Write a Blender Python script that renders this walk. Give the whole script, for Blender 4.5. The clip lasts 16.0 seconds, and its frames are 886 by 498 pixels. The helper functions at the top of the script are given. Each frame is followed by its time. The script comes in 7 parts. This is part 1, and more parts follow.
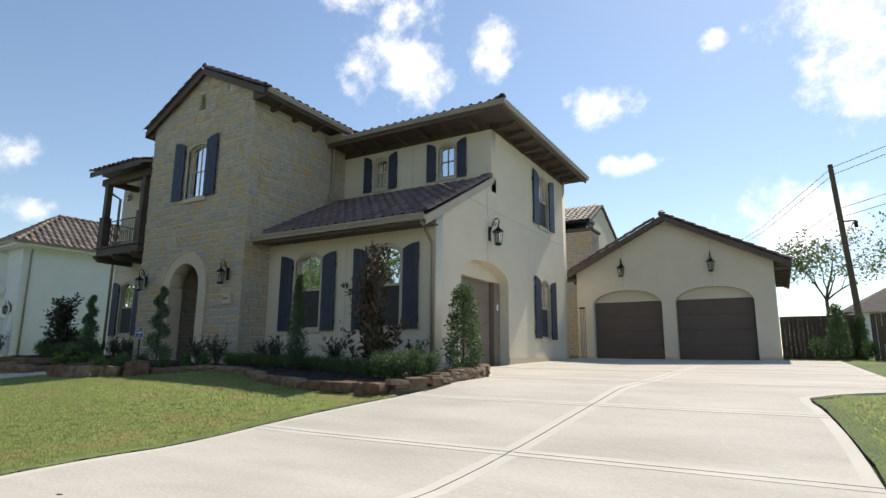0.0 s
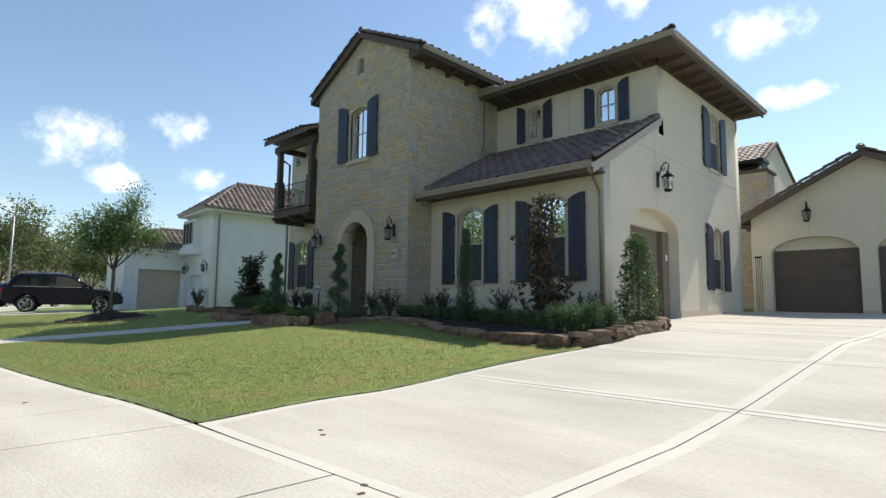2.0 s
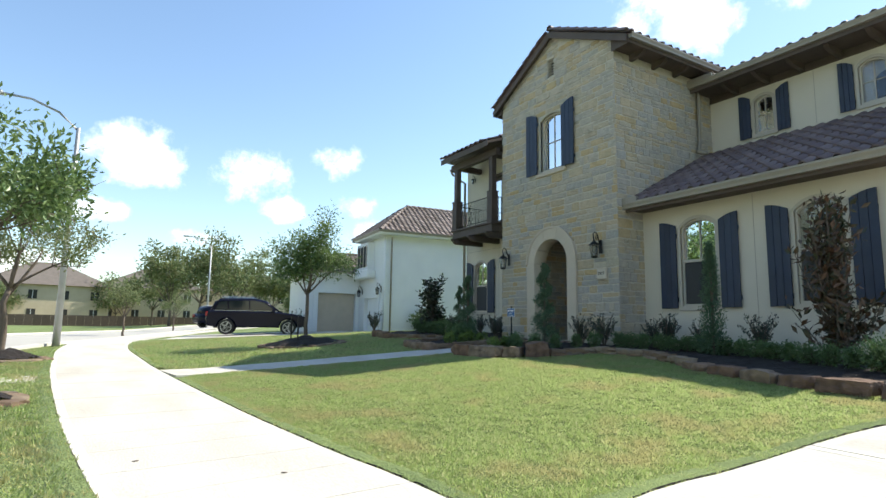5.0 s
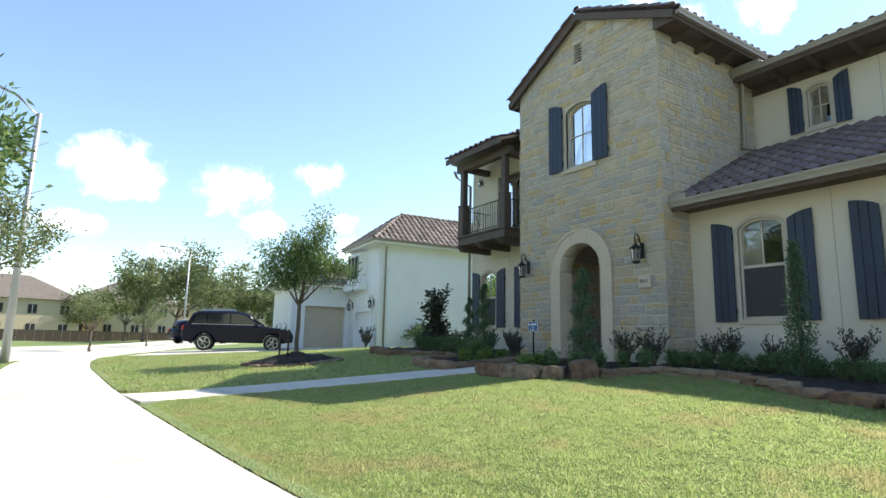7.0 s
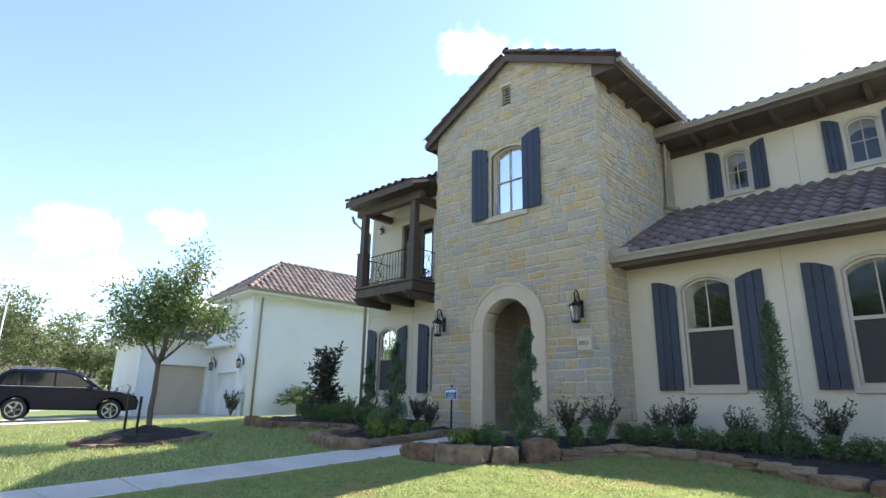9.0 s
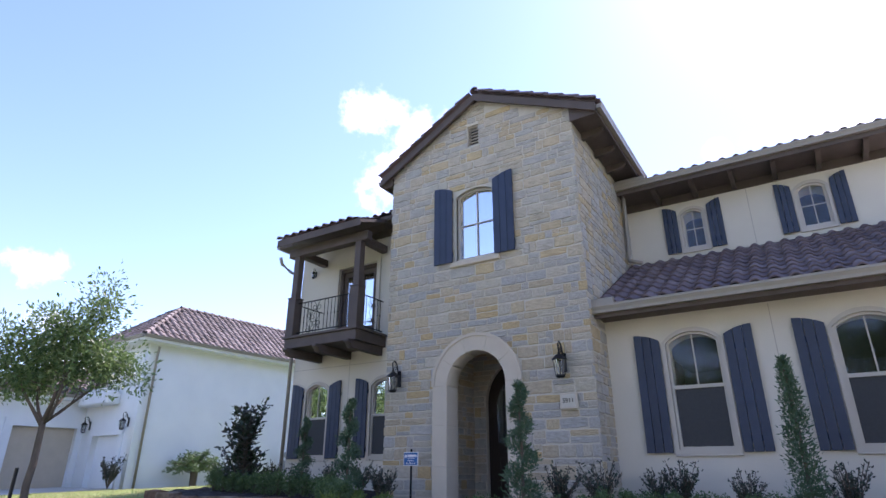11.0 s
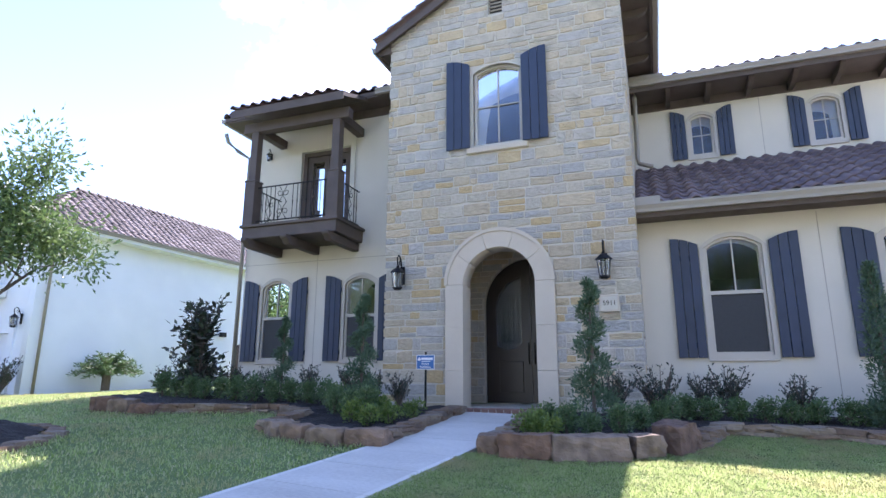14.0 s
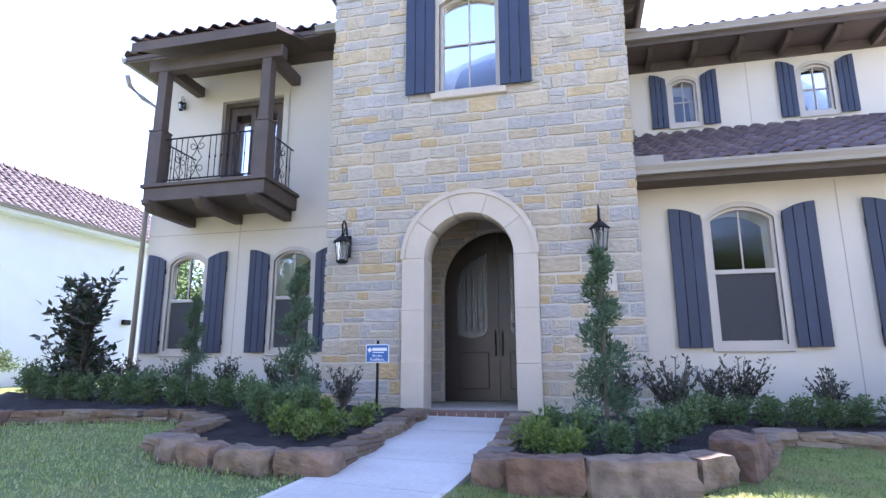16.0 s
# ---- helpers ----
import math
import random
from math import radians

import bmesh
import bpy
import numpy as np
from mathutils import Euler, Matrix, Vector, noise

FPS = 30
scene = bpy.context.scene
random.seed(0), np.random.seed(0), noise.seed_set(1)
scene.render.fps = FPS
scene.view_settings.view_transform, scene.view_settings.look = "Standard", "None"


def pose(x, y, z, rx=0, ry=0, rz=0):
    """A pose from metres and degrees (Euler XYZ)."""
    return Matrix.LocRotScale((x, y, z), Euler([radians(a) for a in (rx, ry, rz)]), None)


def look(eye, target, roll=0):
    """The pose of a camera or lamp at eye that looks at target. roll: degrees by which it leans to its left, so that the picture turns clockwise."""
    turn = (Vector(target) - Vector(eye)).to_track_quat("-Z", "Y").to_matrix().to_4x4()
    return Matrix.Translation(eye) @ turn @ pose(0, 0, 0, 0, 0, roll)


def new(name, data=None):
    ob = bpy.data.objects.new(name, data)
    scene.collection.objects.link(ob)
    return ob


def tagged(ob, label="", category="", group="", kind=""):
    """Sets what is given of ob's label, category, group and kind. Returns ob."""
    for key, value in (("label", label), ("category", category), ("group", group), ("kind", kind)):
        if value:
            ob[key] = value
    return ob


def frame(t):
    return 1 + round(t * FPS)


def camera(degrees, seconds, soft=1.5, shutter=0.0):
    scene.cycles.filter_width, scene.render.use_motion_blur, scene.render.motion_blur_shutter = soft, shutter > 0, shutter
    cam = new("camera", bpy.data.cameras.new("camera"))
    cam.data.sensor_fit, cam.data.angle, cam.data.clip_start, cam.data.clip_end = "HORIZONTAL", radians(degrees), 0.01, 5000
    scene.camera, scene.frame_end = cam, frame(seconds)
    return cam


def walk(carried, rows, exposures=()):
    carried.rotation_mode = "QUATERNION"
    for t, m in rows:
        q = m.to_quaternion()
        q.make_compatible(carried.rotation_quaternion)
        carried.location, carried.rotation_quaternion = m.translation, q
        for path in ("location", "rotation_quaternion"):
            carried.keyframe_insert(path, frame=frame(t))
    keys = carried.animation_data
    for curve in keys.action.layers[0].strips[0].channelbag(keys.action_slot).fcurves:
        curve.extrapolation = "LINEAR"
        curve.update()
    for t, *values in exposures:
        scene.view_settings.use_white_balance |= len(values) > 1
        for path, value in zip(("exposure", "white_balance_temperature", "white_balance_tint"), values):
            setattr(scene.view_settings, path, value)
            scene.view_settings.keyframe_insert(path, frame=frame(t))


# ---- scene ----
cam = camera(75.8, 16.0)
PATH = [
    (0, (0.644, 0.333, 0.99), (-0.353, 2.026, 1.362), 0.5),
    (0.5, (0.61, 0.295, 0.973), (-0.417, 1.978, 1.309), 0.6),
    (1, (0.463, 0.216, 0.965), (-0.62, 1.875, 1.241), 0.6),
    (1.5, (0.267, 0.099, 0.965), (-0.891, 1.713, 1.199), 0.6),
    (2, (0.024, 0.026, 0.974), (-1.36, 1.454, 1.18), 0.7),
    (2.5, (-0.24, 0.009, 1.063), (-1.776, 1.277, 1.256), 0.8),
    (3, (-0.519, -0.026, 1.096), (-2.162, 1.099, 1.288), 0.9),
    (3.5, (-0.861, -0.076, 1.131), (-2.527, 1.005, 1.367), 0.9),
    (4, (-1.245, -0.065, 1.094), (-2.923, 0.994, 1.343), 0.9),
    (4.5, (-1.691, -0.08, 1.133), (-3.387, 0.948, 1.389), 0.8),
    (7, (-4.266, 0.286, 1.072), (-5.917, 1.365, 1.4), 1.2),
    (7.5, (-4.795, 0.44, 1.061), (-6.447, 1.516, 1.396), 1.2),
    (8, (-5.356, 0.536, 1.065), (-6.953, 1.685, 1.424), 1.3),
    (8.5, (-5.901, 0.594, 1.123), (-7.381, 1.881, 1.516), 1.1),
    (9, (-6.465, 0.686, 1.223), (-7.789, 2.084, 1.763), 1.1),
    (9.5, (-6.948, 0.687, 1.28), (-8.114, 2.149, 1.988), 0.9),
    (12, (-9.383, 0.701, 1.267), (-10.304, 2.337, 1.955), 0.6),
    (12.5, (-9.871, 0.677, 1.252), (-10.749, 2.368, 1.86), 0.4),
    (13, (-10.353, 0.696, 1.257), (-11.225, 2.422, 1.765), 0.4),
    (13.5, (-10.807, 0.735, 1.275), (-11.588, 2.518, 1.737), 0.4),
    (14, (-11.278, 0.941, 1.284), (-11.958, 2.769, 1.725), 0.2),
    (14.5, (-11.677, 1.324, 1.322), (-12.29, 3.176, 1.759), 0.1),
    (15, (-11.952, 1.775, 1.37), (-12.449, 3.662, 1.81), -0.0),
    (15.5, (-12.162, 2.235, 1.339), (-12.608, 4.135, 1.774), -0.1),
    (16, (-12.326, 2.652, 1.336), (-12.773, 4.557, 1.748), -0.1),
]
walk(cam, [(t, look(eye, target, roll)) for t, eye, target, roll in PATH],
     exposures=[(0, 0.07, 7100, 11), (1.5, 0.16, 6950, 9), (2.5, 0.3, 6850, 8), (3.5, 0.48, 6750, 7), (4.5, 0.64, 6750, 7), (7, 0.92, 6800, 8), (8.5, 1.04, 6780, 10), (9.5, 1.3, 6560, 25),
                (12, 0.98, 5950, 34), (12.5, 1.22, 6080, 33), (13.5, 1.57, 6030, 32), (14.5, 1.87, 5960, 29), (16, 2.2, 6100, 36)])

# ---- world, sun ----
SUN_AZ, SUN_EL = 83.0, 49.0
world = bpy.data.worlds.new("sky")
scene.world = world
world.use_nodes = True
wt = world.node_tree
wt.nodes.clear()


def wnode(kind, **kw):
    n = wt.nodes.new(kind)
    for k, v in kw.items():
        if k == "op":
            n.operation = v
        elif k == "ins":
            for i, q in v.items():
                n.inputs[i].default_value = q
    return n


sky = wnode("ShaderNodeTexSky")
sky.sky_type = "NISHITA"
sky.sun_disc = False
sky.sun_elevation, sky.sun_rotation = radians(SUN_EL), radians(90 - SUN_AZ)
sky.air_density, sky.dust_density, sky.ozone_density = 1.15, 0.2, 3.0
geo = wnode("ShaderNodeTexCoord")
warp = wnode("ShaderNodeTexNoise", ins={"Scale": 13.0, "Detail": 9.0, "Roughness": 0.62})
wt.links.new(geo.outputs["Generated"], warp.inputs["Vector"])
# cumulus puffs: direction (azimuth, elevation), half width and half height in degrees
CLOUDS = [(176.9, 14.5, 5.0, 3.2), (168.4, 13.8, 5.2, 3.2), (165.0, 11.2, 2.6, 1.6), (159.6, 15.6, 3.2, 2.4), (157.5, 11.8, 2.4, 1.8), (172.5, 7.9, 3.0, 1.1), (154.3, 9.0, 6.0, 1.8),
          (125.3, 29.7, 7.5, 6.0), (115.2, 30.0, 3.4, 4.0), (103.9, 23.8, 5.0, 2.6), (81.5, 26.0, 8.0, 9.0), (93.6, 28.2, 1.6, 1.5),
          (101.9, 18.3, 4.4, 1.4), (88.0, 12.0, 7.0, 4.5), (181.0, 9.5, 3.5, 1.3), (131.0, 34.5, 4.5, 3.5), (186.0, 5.0, 6.0, 1.6)]
mask = None
for az, el, hw, hh in CLOUDS:
    a, e = radians(az), radians(el)
    d = Vector((math.cos(a) * math.cos(e), math.sin(a) * math.cos(e), math.sin(e)))
    side = Vector((-math.sin(a), math.cos(a), 0))
    upw = d.cross(side) * -1
    if upw.z < 0:
        upw = -upw
    terms = []
    for axis, half in ((side, hw), (upw, hh)):
        dot = wnode("ShaderNodeVectorMath", op="DOT_PRODUCT", ins={1: axis / math.tan(radians(half))})
        sub = wnode("ShaderNodeVectorMath", op="SUBTRACT", ins={1: d})
        wt.links.new(geo.outputs["Generated"], sub.inputs[0])
        wt.links.new(sub.outputs[0], dot.inputs[0])
        sq = wnode("ShaderNodeMath", op="POWER", ins={1: 2.0})
        ab = wnode("ShaderNodeMath", op="ABSOLUTE")
        wt.links.new(dot.outputs["Value"], ab.inputs[0])
        wt.links.new(ab.outputs[0], sq.inputs[0])
        terms.append(sq)
    add = wnode("ShaderNodeMath", op="ADD")
    wt.links.new(terms[0].outputs[0], add.inputs[0])
    wt.links.new(terms[1].outputs[0], add.inputs[1])
    fall = wnode("ShaderNodeMath", op="SUBTRACT", ins={0: 1.0})
    wt.links.new(add.outputs[0], fall.inputs[1])
    if mask is None:
        mask = fall
    else:
        mx = wnode("ShaderNodeMath", op="MAXIMUM")
        wt.links.new(mask.outputs[0], mx.inputs[0])
        wt.links.new(fall.outputs[0], mx.inputs[1])
        mask = mx
nz = wnode("ShaderNodeMath", op="MULTIPLY_ADD", ins={1: 3.6, 2: -2.05})
wt.links.new(warp.outputs["Fac"], nz.inputs[0])
tot = wnode("ShaderNodeMath", op="ADD")
wt.links.new(mask.outputs[0], tot.inputs[0])
wt.links.new(nz.outputs[0], tot.inputs[1])
ramp = wnode("ShaderNodeMapRange", ins={"From Min": 0.0, "From Max": 1.25})
ramp.interpolation_type = "SMOOTHSTEP"
wt.links.new(tot.outputs[0], ramp.inputs["Value"])
mix = wnode("ShaderNodeMix")
mix.data_type = "RGBA"
wt.links.new(ramp.outputs["Result"], mix.inputs["Factor"])
wt.links.new(sky.outputs["Color"], mix.inputs["A"])
mix.inputs["B"].default_value = (9.0, 9.2, 9.5, 1)
bg = wnode("ShaderNodeBackground", ins={"Strength": 0.15})
wt.links.new(mix.outputs["Result"], bg.inputs["Color"])
wo = wnode("ShaderNodeOutputWorld")
wt.links.new(bg.outputs[0], wo.inputs["Surface"])

sun_data = bpy.data.lights.new("sun", "SUN")
sun_data.energy, sun_data.angle, sun_data.color = 4.7, radians(0.5), (1.0, 0.95, 0.86)
sun = new("sun", sun_data)
_az, _el = radians(SUN_AZ), radians(SUN_EL)
SUN_DIR = Vector((math.cos(_az) * math.cos(_el), math.sin(_az) * math.cos(_el), math.sin(_el)))
sun.matrix_world = look(SUN_DIR * 60, (0, 0, 0))


# ---- materials ----
def material(name, base, rough=0.8, dark=None, scale=6.0, fine=60.0, bump=0.15, dist=0.01, metal=0.0, vary=0.0, per="object", spec=0.5, amount=0.5, stretch=None, ramp_pos=(0.35, 0.65)):
    """Two-scale noise colour between dark and base, with grain bump; vary shifts value per object or island."""
    m = bpy.data.materials.new(name)
    m.use_nodes = True
    nt = m.node_tree
    b = nt.nodes["Principled BSDF"]
    b.inputs["Roughness"].default_value, b.inputs["Metallic"].default_value = rough, metal
    b.inputs["Specular IOR Level"].default_value = spec
    dark = dark or tuple(c * 0.75 for c in base)
    tc = nt.nodes.new("ShaderNodeTexCoord")
    vec = tc.outputs["Object"]
    if stretch:
        mp = nt.nodes.new("ShaderNodeMapping")
        mp.inputs["Scale"].default_value = stretch
        nt.links.new(vec, mp.inputs["Vector"])
        vec = mp.outputs["Vector"]
    n1 = nt.nodes.new("ShaderNodeTexNoise")
    n1.inputs["Scale"].default_value, n1.inputs["Detail"].default_value = scale, 6
    n2 = nt.nodes.new("ShaderNodeTexNoise")
    n2.inputs["Scale"].default_value, n2.inputs["Detail"].default_value = fine, 4
    nt.links.new(vec, n1.inputs["Vector"])
    nt.links.new(vec, n2.inputs["Vector"])
    mm = nt.nodes.new("ShaderNodeMath")
    mm.operation = "MULTIPLY_ADD"
    mm.inputs[1].default_value, mm.inputs[2].default_value = amount, 0.5 - 0.5 * amount
    nt.links.new(n2.outputs["Fac"], mm.inputs[0])
    av = nt.nodes.new("ShaderNodeMath")
    av.operation = "ADD"
    nt.links.new(n1.outputs["Fac"], av.inputs[0])
    nt.links.new(mm.outputs[0], av.inputs[1])
    hf = nt.nodes.new("ShaderNodeMath")
    hf.operation = "MULTIPLY"
    hf.inputs[1].default_value = 0.5
    nt.links.new(av.outputs[0], hf.inputs[0])
    cr = nt.nodes.new("ShaderNodeValToRGB")
    cr.color_ramp.elements[0].position, cr.color_ramp.elements[1].position = ramp_pos
    cr.color_ramp.elements[0].color, cr.color_ramp.elements[1].color = (*dark, 1), (*base, 1)
    nt.links.new(hf.outputs[0], cr.inputs["Fac"])
    out = cr.outputs["Color"]
    if vary:
        info = nt.nodes.new("ShaderNodeObjectInfo") if per == "object" else nt.nodes.new("ShaderNodeNewGeometry")
        rnd = info.outputs["Random" if per == "object" else "Random Per Island"]
        mr = nt.nodes.new("ShaderNodeMapRange")
        mr.inputs["To Min"].default_value, mr.inputs["To Max"].default_value = 1 - vary, 1 + vary
        nt.links.new(rnd, mr.inputs["Value"])
        hsv = nt.nodes.new("ShaderNodeHueSaturation")
        nt.links.new(mr.outputs["Result"], hsv.inputs["Value"])
        nt.links.new(out, hsv.inputs["Color"])
        out = hsv.outputs["Color"]
    nt.links.new(out, b.inputs["Base Color"])
    if bump:
        bp = nt.nodes.new("ShaderNodeBump")
        bp.inputs["Strength"].default_value, bp.inputs["Distance"].default_value = bump, dist
        nt.links.new(n2.outputs["Fac"], bp.inputs["Height"])
        nt.links.new(bp.outputs["Normal"], b.inputs["Normal"])
    return m


def palette(name, colours, rough=0.85, per="object", fine=35.0, bump=0.5, grain=0.35, dist=0.012, trans=0.0, big=0.0):
    """Each piece takes one colour of the palette at random, with grain on it."""
    m = material(name, (1, 1, 1), rough, (1 - grain,) * 3, 5.0, fine, bump, dist)
    nt = m.node_tree
    b = nt.nodes["Principled BSDF"]
    old = b.inputs["Base Color"].links[0].from_socket
    info = nt.nodes.new("ShaderNodeObjectInfo") if per == "object" else nt.nodes.new("ShaderNodeNewGeometry")
    cr = nt.nodes.new("ShaderNodeValToRGB")
    cr.color_ramp.interpolation = "CONSTANT" if per == "object" else "LINEAR"
    while len(cr.color_ramp.elements) < len(colours):
        cr.color_ramp.elements.new(0.5)
    for i, c in enumerate(colours):
        cr.color_ramp.elements[i].position = i / len(colours)
        cr.color_ramp.elements[i].color = (*c, 1)
    nt.links.new(info.outputs["Random" if per == "object" else "Random Per Island"], cr.inputs["Fac"])
    mx = nt.nodes.new("ShaderNodeMix")
    mx.data_type, mx.blend_type = "RGBA", "MULTIPLY"
    mx.inputs["Factor"].default_value = 1
    nt.links.new(cr.outputs["Color"], mx.inputs["A"])
    nt.links.new(old, mx.inputs["B"])
    if big:
        geo_ = nt.nodes.new("ShaderNodeTexCoord")
        patch = nt.nodes.new("ShaderNodeTexNoise")
        patch.inputs["Scale"].default_value, patch.inputs["Detail"].default_value = 1.5, 7
        nt.links.new(geo_.outputs["Object"], patch.inputs["Vector"])
        pr = nt.nodes.new("ShaderNodeMapRange")
        pr.inputs["From Min"].default_value, pr.inputs["From Max"].default_value, pr.inputs["To Max"].default_value = 0.49, 0.66, big
        nt.links.new(patch.outputs["Fac"], pr.inputs["Value"])
        straw = nt.nodes.new("ShaderNodeMix")
        straw.data_type = "RGBA"
        straw.inputs["B"].default_value = (0.50, 0.43, 0.22, 1)
        nt.links.new(pr.outputs["Result"], straw.inputs["Factor"])
        nt.links.new(mx.outputs["Result"], straw.inputs["A"])
        mx = straw
    nt.links.new(mx.outputs["Result"], b.inputs["Base Color"])
    if trans:
        tr = nt.nodes.new("ShaderNodeBsdfTranslucent")
        nt.links.new(mx.outputs["Result"], tr.inputs["Color"])
        ms = nt.nodes.new("ShaderNodeMixShader")
        ms.inputs[0].default_value = trans
        nt.links.new(b.outputs[0], ms.inputs[1])
        nt.links.new(tr.outputs[0], ms.inputs[2])
        nt.links.new(ms.outputs[0], nt.nodes["Material Output"].inputs["Surface"])
    return m


STUCCO = material("cream_stucco", (0.66, 0.60, 0.49), 0.92, (0.59, 0.535, 0.435), 1.2, 90, 0.35, 0.006)
WHITE_STUCCO = material("white_stucco", (0.82, 0.83, 0.82), 0.9, (0.74, 0.755, 0.75), 1.0, 80, 0.3, 0.006)
CAST = material("cast_stone", (0.57, 0.485, 0.37), 0.85, (0.50, 0.425, 0.325), 3.0, 70, 0.2, 0.004)
MORTAR = material("mortar", (0.60, 0.545, 0.44), 0.95, (0.51, 0.46, 0.37), 8, 90, 0.5, 0.01)
STONE = palette("limestone_blocks", [(0.571, 0.457, 0.290), (0.484, 0.450, 0.396), (0.595, 0.484, 0.325), (0.455, 0.433, 0.390), (0.538, 0.478, 0.374), (0.502, 0.460, 0.400), (0.583, 0.430, 0.226),
                                     (0.527, 0.466, 0.374), (0.472, 0.443, 0.396), (0.573, 0.506, 0.390), (0.535, 0.436, 0.297), (0.539, 0.472, 0.357)], 0.9, "object", 28, 0.7, 0.3, 0.02)
STONE_FAR = palette("limestone_blocks_joined", [(0.571, 0.457, 0.290), (0.472, 0.443, 0.396), (0.595, 0.484, 0.325), (0.455, 0.433, 0.390), (0.538, 0.478, 0.374), (0.582, 0.436, 0.236), (0.502, 0.460, 0.400)], 0.9, "island", 28, 0.7, 0.3, 0.02)
TILE = palette("roof_tile", [(0.150, 0.105, 0.100), (0.175, 0.125, 0.120), (0.135, 0.095, 0.095), (0.19, 0.14, 0.135)], 0.62, "object", 30, 0.3, 0.3, 0.006)
TILE_FAR = palette("roof_tile_joined", [(0.150, 0.105, 0.100), (0.175, 0.125, 0.120), (0.135, 0.095, 0.095), (0.19, 0.14, 0.135)], 0.62, "island", 30, 0.3, 0.3, 0.006)
TILE_NB = palette("neighbour_roof_tile", [(0.125, 0.092, 0.075), (0.165, 0.122, 0.102), (0.10, 0.074, 0.06), (0.22, 0.172, 0.15)], 0.7, "island", 30, 0.3, 0.3, 0.006)
TIMBER = material("stained_timber", (0.115, 0.085, 0.068), 0.7, (0.075, 0.055, 0.045), 3, 60, 0.3, 0.004, stretch=(1, 1, 1))
TRIM = material("beige_trim", (0.40, 0.345, 0.27), 0.5, (0.35, 0.30, 0.235), 3, 50, 0.05, 0.002)
GUTTER = material("gutter_paint", (0.30, 0.26, 0.205), 0.38, (0.26, 0.225, 0.175), 2, 50, 0.03, 0.001)
WFRAME = material("window_paint", (0.50, 0.44, 0.36), 0.45, (0.45, 0.40, 0.33), 3, 60, 0.05, 0.002)
NAVY = material("navy_shutter", (0.030, 0.042, 0.075), 0.55, (0.022, 0.031, 0.055), 4, 60, 0.25, 0.003, vary=0.12)
DOORWOOD = material("brown_garage_door", (0.115, 0.085, 0.07), 0.6, (0.09, 0.066, 0.055), 2, 50, 0.25, 0.003)
TAUPE = material("taupe_garage_door", (0.21, 0.165, 0.13), 0.6, (0.17, 0.135, 0.105), 2, 50, 0.25, 0.003)
IRON = material("black_iron", (0.018, 0.016, 0.016), 0.5, (0.012, 0.011, 0.011), 5, 60, 0.1, 0.002, 0.6)
ENTRY = material("entry_door_stain", (0.036, 0.024, 0.019), 0.35, (0.024, 0.016, 0.013), 2, 40, 0.2, 0.003)
# near-black colour stands in for the darkness of unlit rooms and recesses
UNLIT = material("unlit_black", (0.045, 0.042, 0.04), 0.95, (0.035, 0.033, 0.03))
SCREEN = material("insect_screen", (0.045, 0.045, 0.045), 0.7, (0.035, 0.035, 0.035), 30, 300, 0.3, 0.001)
CONCRETE = material("broomed_concrete", (0.60, 0.56, 0.49), 0.9, (0.40, 0.365, 0.31), 0.9, 38, 0.6, 0.006, ramp_pos=(0.33, 0.62), amount=0.7, stretch=(0.6, 1.6, 1))
CONC_EDGE = material("trowelled_concrete", (0.64, 0.60, 0.53), 0.85, (0.54, 0.505, 0.44), 1.5, 70, 0.1, 0.002)
ASPHALT = material("street_concrete", (0.44, 0.42, 0.38), 0.9, (0.38, 0.36, 0.32), 0.6, 30, 0.2, 0.004)
JOINT = material("joint_sealant", (0.26, 0.235, 0.20), 0.95, (0.2, 0.18, 0.15), 4, 60, 0.3)
SOIL = material("lawn_soil", (0.24, 0.30, 0.10), 0.95, (0.10, 0.145, 0.045), 0.5, 42, 1.0, 0.05, amount=1.0)
GRASS = palette("grass_blades", [(0.210, 0.304, 0.079), (0.399, 0.504, 0.168), (0.577, 0.650, 0.283), (0.251, 0.367, 0.094), (0.755, 0.693, 0.420), (0.440, 0.545, 0.199)], 0.6, "island", 2.0, 0, 0.25, 0.01, 0.78, 0.75)
MULCH = material("dark_mulch", (0.035, 0.025, 0.02), 0.95, (0.015, 0.011, 0.009), 14, 60, 1.0, 0.05)
BOULDER = palette("sandstone_boulder", [(0.230, 0.132, 0.081), (0.272, 0.174, 0.111), (0.204, 0.119, 0.076), (0.289, 0.200, 0.132)], 0.9, "object", 9, 1.0, 0.65, 0.04)
FLAG = palette("flagstone", [(0.203, 0.128, 0.075), (0.240, 0.165, 0.105), (0.173, 0.112, 0.071), (0.262, 0.195, 0.131), (0.195, 0.146, 0.105)], 0.9, "object", 20, 0.7, 0.4, 0.02)
BRICK = palette("paver_brick", [(0.24, 0.125, 0.09), (0.28, 0.15, 0.11), (0.21, 0.115, 0.085)], 0.85, "object", 40, 0.4, 0.3, 0.005)
LEAF_BOX = palette("boxwood_leaf", [(0.092, 0.161, 0.055), (0.127, 0.207, 0.075), (0.161, 0.241, 0.098), (0.075, 0.132, 0.046)], 0.5, "island", 20, 0, 0.2, 0.01, 0.25)
LEAF_LIME = palette("lime_leaf", [(0.17, 0.25, 0.045), (0.22, 0.30, 0.07), (0.12, 0.19, 0.04)], 0.5, "island", 20, 0, 0.2, 0.01, 0.3)
LEAF_DARK = palette("dark_glossy_leaf", [(0.03, 0.045, 0.025), (0.055, 0.045, 0.035), (0.035, 0.06, 0.032)], 0.35, "island", 20, 0, 0.2, 0.01, 0.12)
